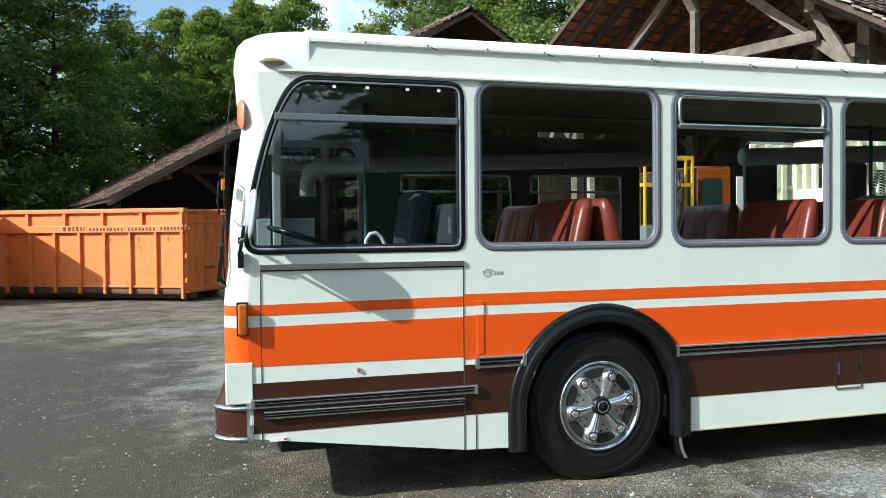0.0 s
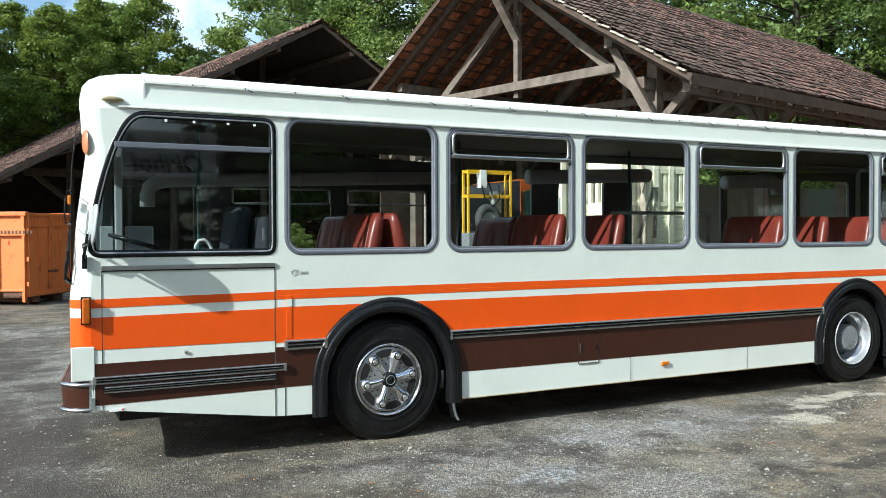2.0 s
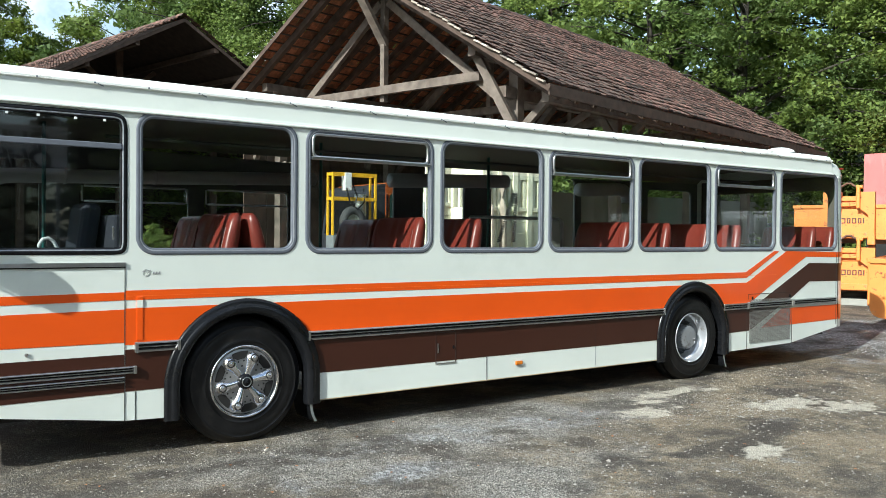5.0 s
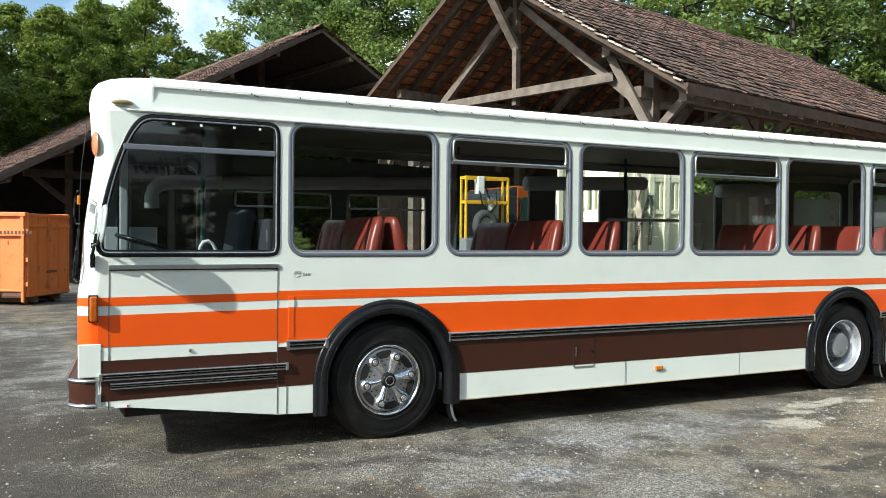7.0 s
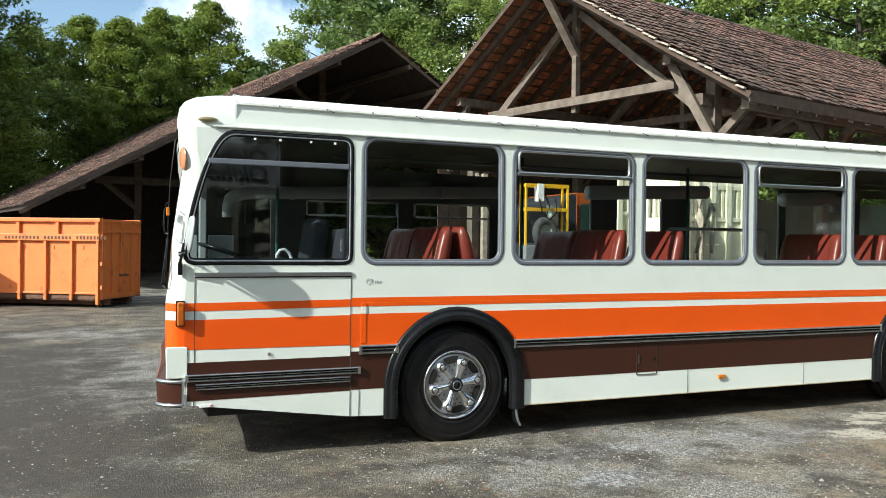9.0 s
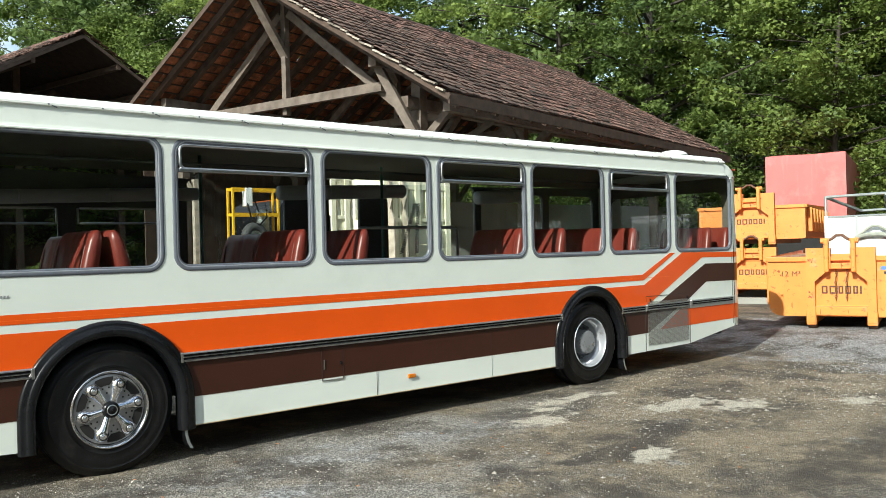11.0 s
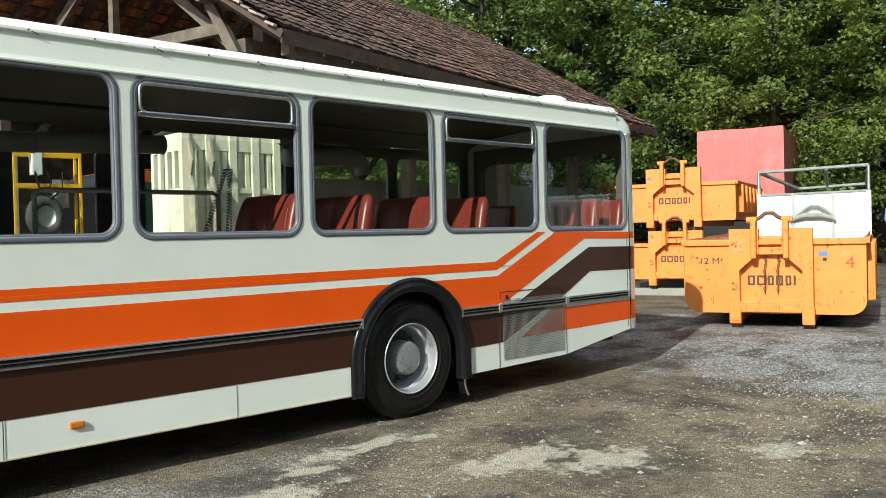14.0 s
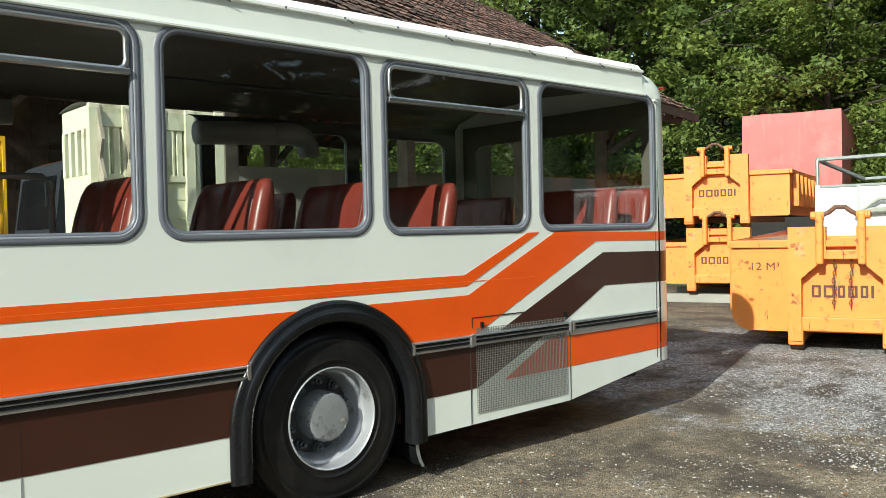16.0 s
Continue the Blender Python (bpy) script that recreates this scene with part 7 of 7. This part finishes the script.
KINDS = [
    tree("beech", "tall green beech with layered drooping foliage", 11, 20, 5.0, M_LEAF[0], branches=62, per=46, drop=0.1),
    tree("ash_tree", "tall ash tree with loose dark green foliage", 12, 21, 4.6, M_LEAF[1], branches=60, per=46),
    tree("spruce", "dark narrow spruce standing in the wood", 13, 22, 3.4, M_LEAF[2], conifer=True, branches=64, per=50, leaf=0.15),
    tree("maple", "broad maple with yellowing green leaves", 14, 17, 4.6, M_LEAF[3], branches=52, per=50),
    tree("hornbeam", "dense hornbeam with foliage down to the ground", 15, 15, 4.8, M_LEAF[0], branches=56, per=55, base=0.02, drop=0.12),
]
for k, o in enumerate(KINDS + FINE + [SHADED]):
    o.matrix_basis = pose(60 + 9 * k, 60, 0)
EYE2 = Vector((2.0, -1.0))
tr = random.Random(5)


def plant(kind, az, r, scale, squash=1.0, fine=False):
    a = radians(az)
    m = pose(EYE2.x + r * math.cos(a), EYE2.y + r * math.sin(a), 0, 0, 0, tr.uniform(0, 360)) @ Matrix.Diagonal((scale * squash, scale * squash, scale, 1))
    o = copy_thing(FINE[kind] if fine else KINDS[kind], m)
    o.matrix_basis = m
    return o


# wood behind the hall and the skips
for row, (r0, sc, step) in enumerate(((36.5, 0.95, 6.0), (43, 1.15, 6.5))):
    az = -30 + row * 2.4
    while az < 75:
        rr = r0 + tr.uniform(-1.5, 2.5) + (7 if az > 42 else 0)
        plant(tr.choice((0, 0, 1, 2, 2, 0, 1) if row == 0 else (0, 1, 1, 0)), az, rr, sc * tr.uniform(0.9, 1.12), 1.12, row == 0)
        az += step * tr.uniform(0.85, 1.1) * (1.25 if az > 42 else 1)
plant(1, 71.2, 50, 1.02, 1.0, True)
plant(0, 68.0, 53, 0.98, 1.0, True)
# lower, further trees under the open sky
for az, r, k, s in ((74.0, 56, 0, 0.95), (76.0, 59, 0, 1.0), (78.3, 60, 3, 0.94), (80.3, 59, 3, 0.80), (81.6, 57, 0, 0.70), (83.9, 56, 3, 1.02), (86.6, 57, 3, 0.98), (89, 55, 3, 0.90), (91.3, 57, 3, 0.92), (85.2, 64, 0, 0.90), (88.0, 64, 0, 0.85), (89.9, 64, 1, 0.76)):
    plant(k, az, r, s, 1.0, k == 3)
for az, r, k, s in ((84.5, 70, 1, 0.86), (87.5, 68, 1, 0.85), (90.5, 67, 1, 0.80), (93.2, 63, 1, 0.72), (96, 61, 0, 0.70)):
    plant(k, az, r, s, 1.25)
# tall dark trees by the long container
for az, r, k, s in ((94.2, 55, 0, 0.72), (96.4, 52, 3, 0.70), (98.6, 47, 3, 0.98), (101.5, 48, 0, 1.0), (104, 55, 3, 1.2)):
    plant({0: 0, 3: 3}.get(k, 1), az, r, s, 1.1, k in (0, 3) and r < 50)
# limes with the shade already in their leaf colour
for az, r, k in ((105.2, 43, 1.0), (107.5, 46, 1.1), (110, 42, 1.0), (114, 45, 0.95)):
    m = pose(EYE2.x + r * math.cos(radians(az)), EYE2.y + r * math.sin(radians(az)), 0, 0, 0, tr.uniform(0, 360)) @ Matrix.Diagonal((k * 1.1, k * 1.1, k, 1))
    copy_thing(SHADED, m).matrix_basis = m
# low growth behind the open hall
for x, y, k in ((19.0, 26.5, 0.42), (22.0, 27.0, 0.46), (25.5, 27.5, 0.45), (8.9, 26.2, 0.135)):
    m = pose(x, y, 0, 0, 0, tr.uniform(0, 360)) @ Matrix.Diagonal((k * 1.1, k * 1.1, k, 1))
    copy_thing(FINE[2], m).matrix_basis = m
# trees across the yard, behind the camera
az = -168
while az < -32:
    if not -93 < az < -80:
        sunny = az < -130
        plant(tr.choice((0, 1, 4, 0)) if sunny else tr.choice((1, 2, 2) if az < -60 else (2,)), az, tr.uniform(44, 50) if sunny else tr.uniform(24, 28), 0.95 if sunny else tr.uniform(0.8, 1.0), 1.2)
    az += (8.0 if az < -60 else 4.6) * tr.uniform(0.85, 1.15)
for o in KINDS + FINE + [SHADED]:
    for c in list(o.children_recursive) + [o]:
        bpy.data.objects.remove(c)
# the wooded bank behind the trees
bm = bmesh.new()
M_BANK = mat("leaf_litter_bank", (0.035, 0.042, 0.018), 0.95, var=0.4, scale=0.8, bump=0.4, bscale=2.0)
rows = []
for r, z in ((47, -0.3), (52, 4.0), (58, 9.0), (66, 13.0), (80, 15.0)):
    rows.append([(EYE2.x + (r + (8 if az > 60 else 0)) * math.cos(radians(az)), EYE2.y + (r + (8 if az > 60 else 0)) * math.sin(radians(az)), z * (1.0 if az < 70 else max(0.35, 1 - (az - 70) / 25) if az < 96 else 0.72) + noise.noise((az * 0.2, r * 0.1, 0)) * z * 0.12) for az in range(-60, 131, 5)])
loft(bm, rows)
tagged(obj("wooded_bank", bm, M_BANK, smooth=True), "dark wooded bank behind the yard", "bank", kind="structure")


for a0, a1, h in ((-142, -100, 11.0), (-99, -77, 6.0), (-76, -47, 12.0)):
    bm = bmesh.new()
    loft(bm, [[(EYE2.x + r * math.cos(radians(az)), EYE2.y + r * math.sin(radians(az)), z * h * (1 + 0.25 * noise.noise((az * 0.15, 3, 0)))) for az in range(a0, a1 + 1, 3)] for r, z in ((29, -0.02), (31, 0.35), (34, 0.8), (39, 1.0), (50, 1.05))])
    tagged(obj("wooded_bank", bm, M_BANK, smooth=True), "dark wooded bank across the yard", "bank", kind="structure")


# ---- loose stones and pale dust on the yard ----
def stones(name, label, n, x0, x1, y0, y1, smin, smax, seed, material):
    """Many small angular stones lying on the ground."""
    rng = np.random.default_rng(seed)
    base = np.array(((1, 0, 0), (0, 1, 0), (-1, 0, 0), (0, -1, 0), (0.1, 0.1, 0.75), (0, 0, -0.5)), float)
    tri = ((0, 1, 4), (1, 2, 4), (2, 3, 4), (3, 0, 4), (1, 0, 5), (2, 1, 5), (3, 2, 5), (0, 3, 5))
    verts, faces = [], []
    for k in range(n):
        x, y = rng.uniform(x0, x1), rng.uniform(y0, y1)
        if noise.noise((x * 0.55, y * 0.55, 7.7)) < rng.uniform(-0.5, 0.35):
            continue
        s = smin + (smax - smin) * rng.random() ** 3.2
        a = rng.uniform(0, 6.28)
        v = base * (1 + 0.45 * rng.normal(size=(6, 3)) * 0.6) * s * np.array((1, 0.8, 0.7))
        c, d = math.cos(a), math.sin(a)
        v = np.stack((v[:, 0] * c - v[:, 1] * d + x, v[:, 0] * d + v[:, 1] * c + y, v[:, 2] + s * 0.18 + ground_z(x, y)), 1)
        m = len(verts)
        verts += v.tolist()
        faces += [[m + i for i in f] for f in tri]
    me = bpy.data.meshes.new(name)
    me.from_pydata(verts, [], faces)
    me.materials.append(material)
    tagged(new(name, me), label, "gravel", kind="stuff")


M_STONE = mat("pale_stone", (0.23, 0.217, 0.195), 0.85, var=0.2, scale=20, vary=0.45)
stones("gravel", "loose pale gravel scattered over the yard", 14000, 0.3, 14.0, 1.4, 5.3, 0.003, 0.017, 3, M_STONE)
stones("gravel", "fine pale gravel beside the bus", 9000, 2.0, 9.5, 3.2, 4.95, 0.003, 0.012, 4, M_STONE)
stones("gravel", "scattered stones on the far yard", 6000, -8.0, 20.0, 1.5, 20.0, 0.006, 0.020, 5, M_STONE)
M_PEBBLE = mat("cream_pebble", (0.42, 0.395, 0.335), 0.85, var=0.2, scale=20, vary=0.45)
stones("gravel", "cream pebbles strewn beside the bus", 5200, 1.2, 11.5, 3.5, 4.98, 0.003, 0.010, 11, M_PEBBLE)
stones("gravel", "cream pebbles scattered over the yard", 5200, 0.3, 13.5, 1.2, 4.3, 0.003, 0.0105, 12, M_PEBBLE)
stones("gravel", "cream pebbles in front of the bus", 3600, -2.5, 1.6, 3.5, 11.0, 0.003, 0.012, 13, M_PEBBLE)
stones("gravel", "larger pale stones lying beside the bus", 130, 3.0, 13.0, 1.8, 4.9, 0.012, 0.034, 6, mat("cream_stone", (0.33, 0.31, 0.265), 0.85, var=0.2, scale=20, vary=0.4))

stones("gravel", "cream pebbles on the bare earth behind the bus", 5000, 9.2, 13.2, 1.6, 4.8, 0.003, 0.013, 14, M_PEBBLE)
stones("gravel", "blue-grey chippings behind the bus", 12000, 11.7, 15.6, 2.0, 5.4, 0.004, 0.014, 15, mat("grey_chipping", (0.30, 0.305, 0.31), 0.85, var=0.2, scale=20, vary=0.5))

# a few fallen leaves
rng = np.random.default_rng(8)
M_DRY = mat("dry_leaf", (0.30, 0.13, 0.05), 0.7, var=0.3, scale=30, vary=0.5)
lv, lf = [], []
for k in range(90):
    x, y, a, s = rng.uniform(0.5, 13), rng.uniform(1.4, 4.9), rng.uniform(0, 6.28), rng.uniform(0.010, 0.019)
    z = ground_z(x, y) + 0.008
    m = len(lv)
    for r, b, h in ((1.3, 0, 0.006), (0.7, 1.1, 0.012), (0.9, 2.4, 0.004), (1.0, 3.3, 0.012), (0.8, 4.6, 0.01)):
        lv.append((x + s * r * math.cos(a + b), y + s * r * math.sin(a + b), z + h))
    lf.append([m, m + 1, m + 2, m + 3, m + 4])
me = bpy.data.meshes.new("fallen_leaves")
me.from_pydata(lv, [], lf)
me.materials.append(M_DRY)
tagged(new("fallen_leaves", me), "dry brown leaves lying on the yard", "leaves", kind="stuff")
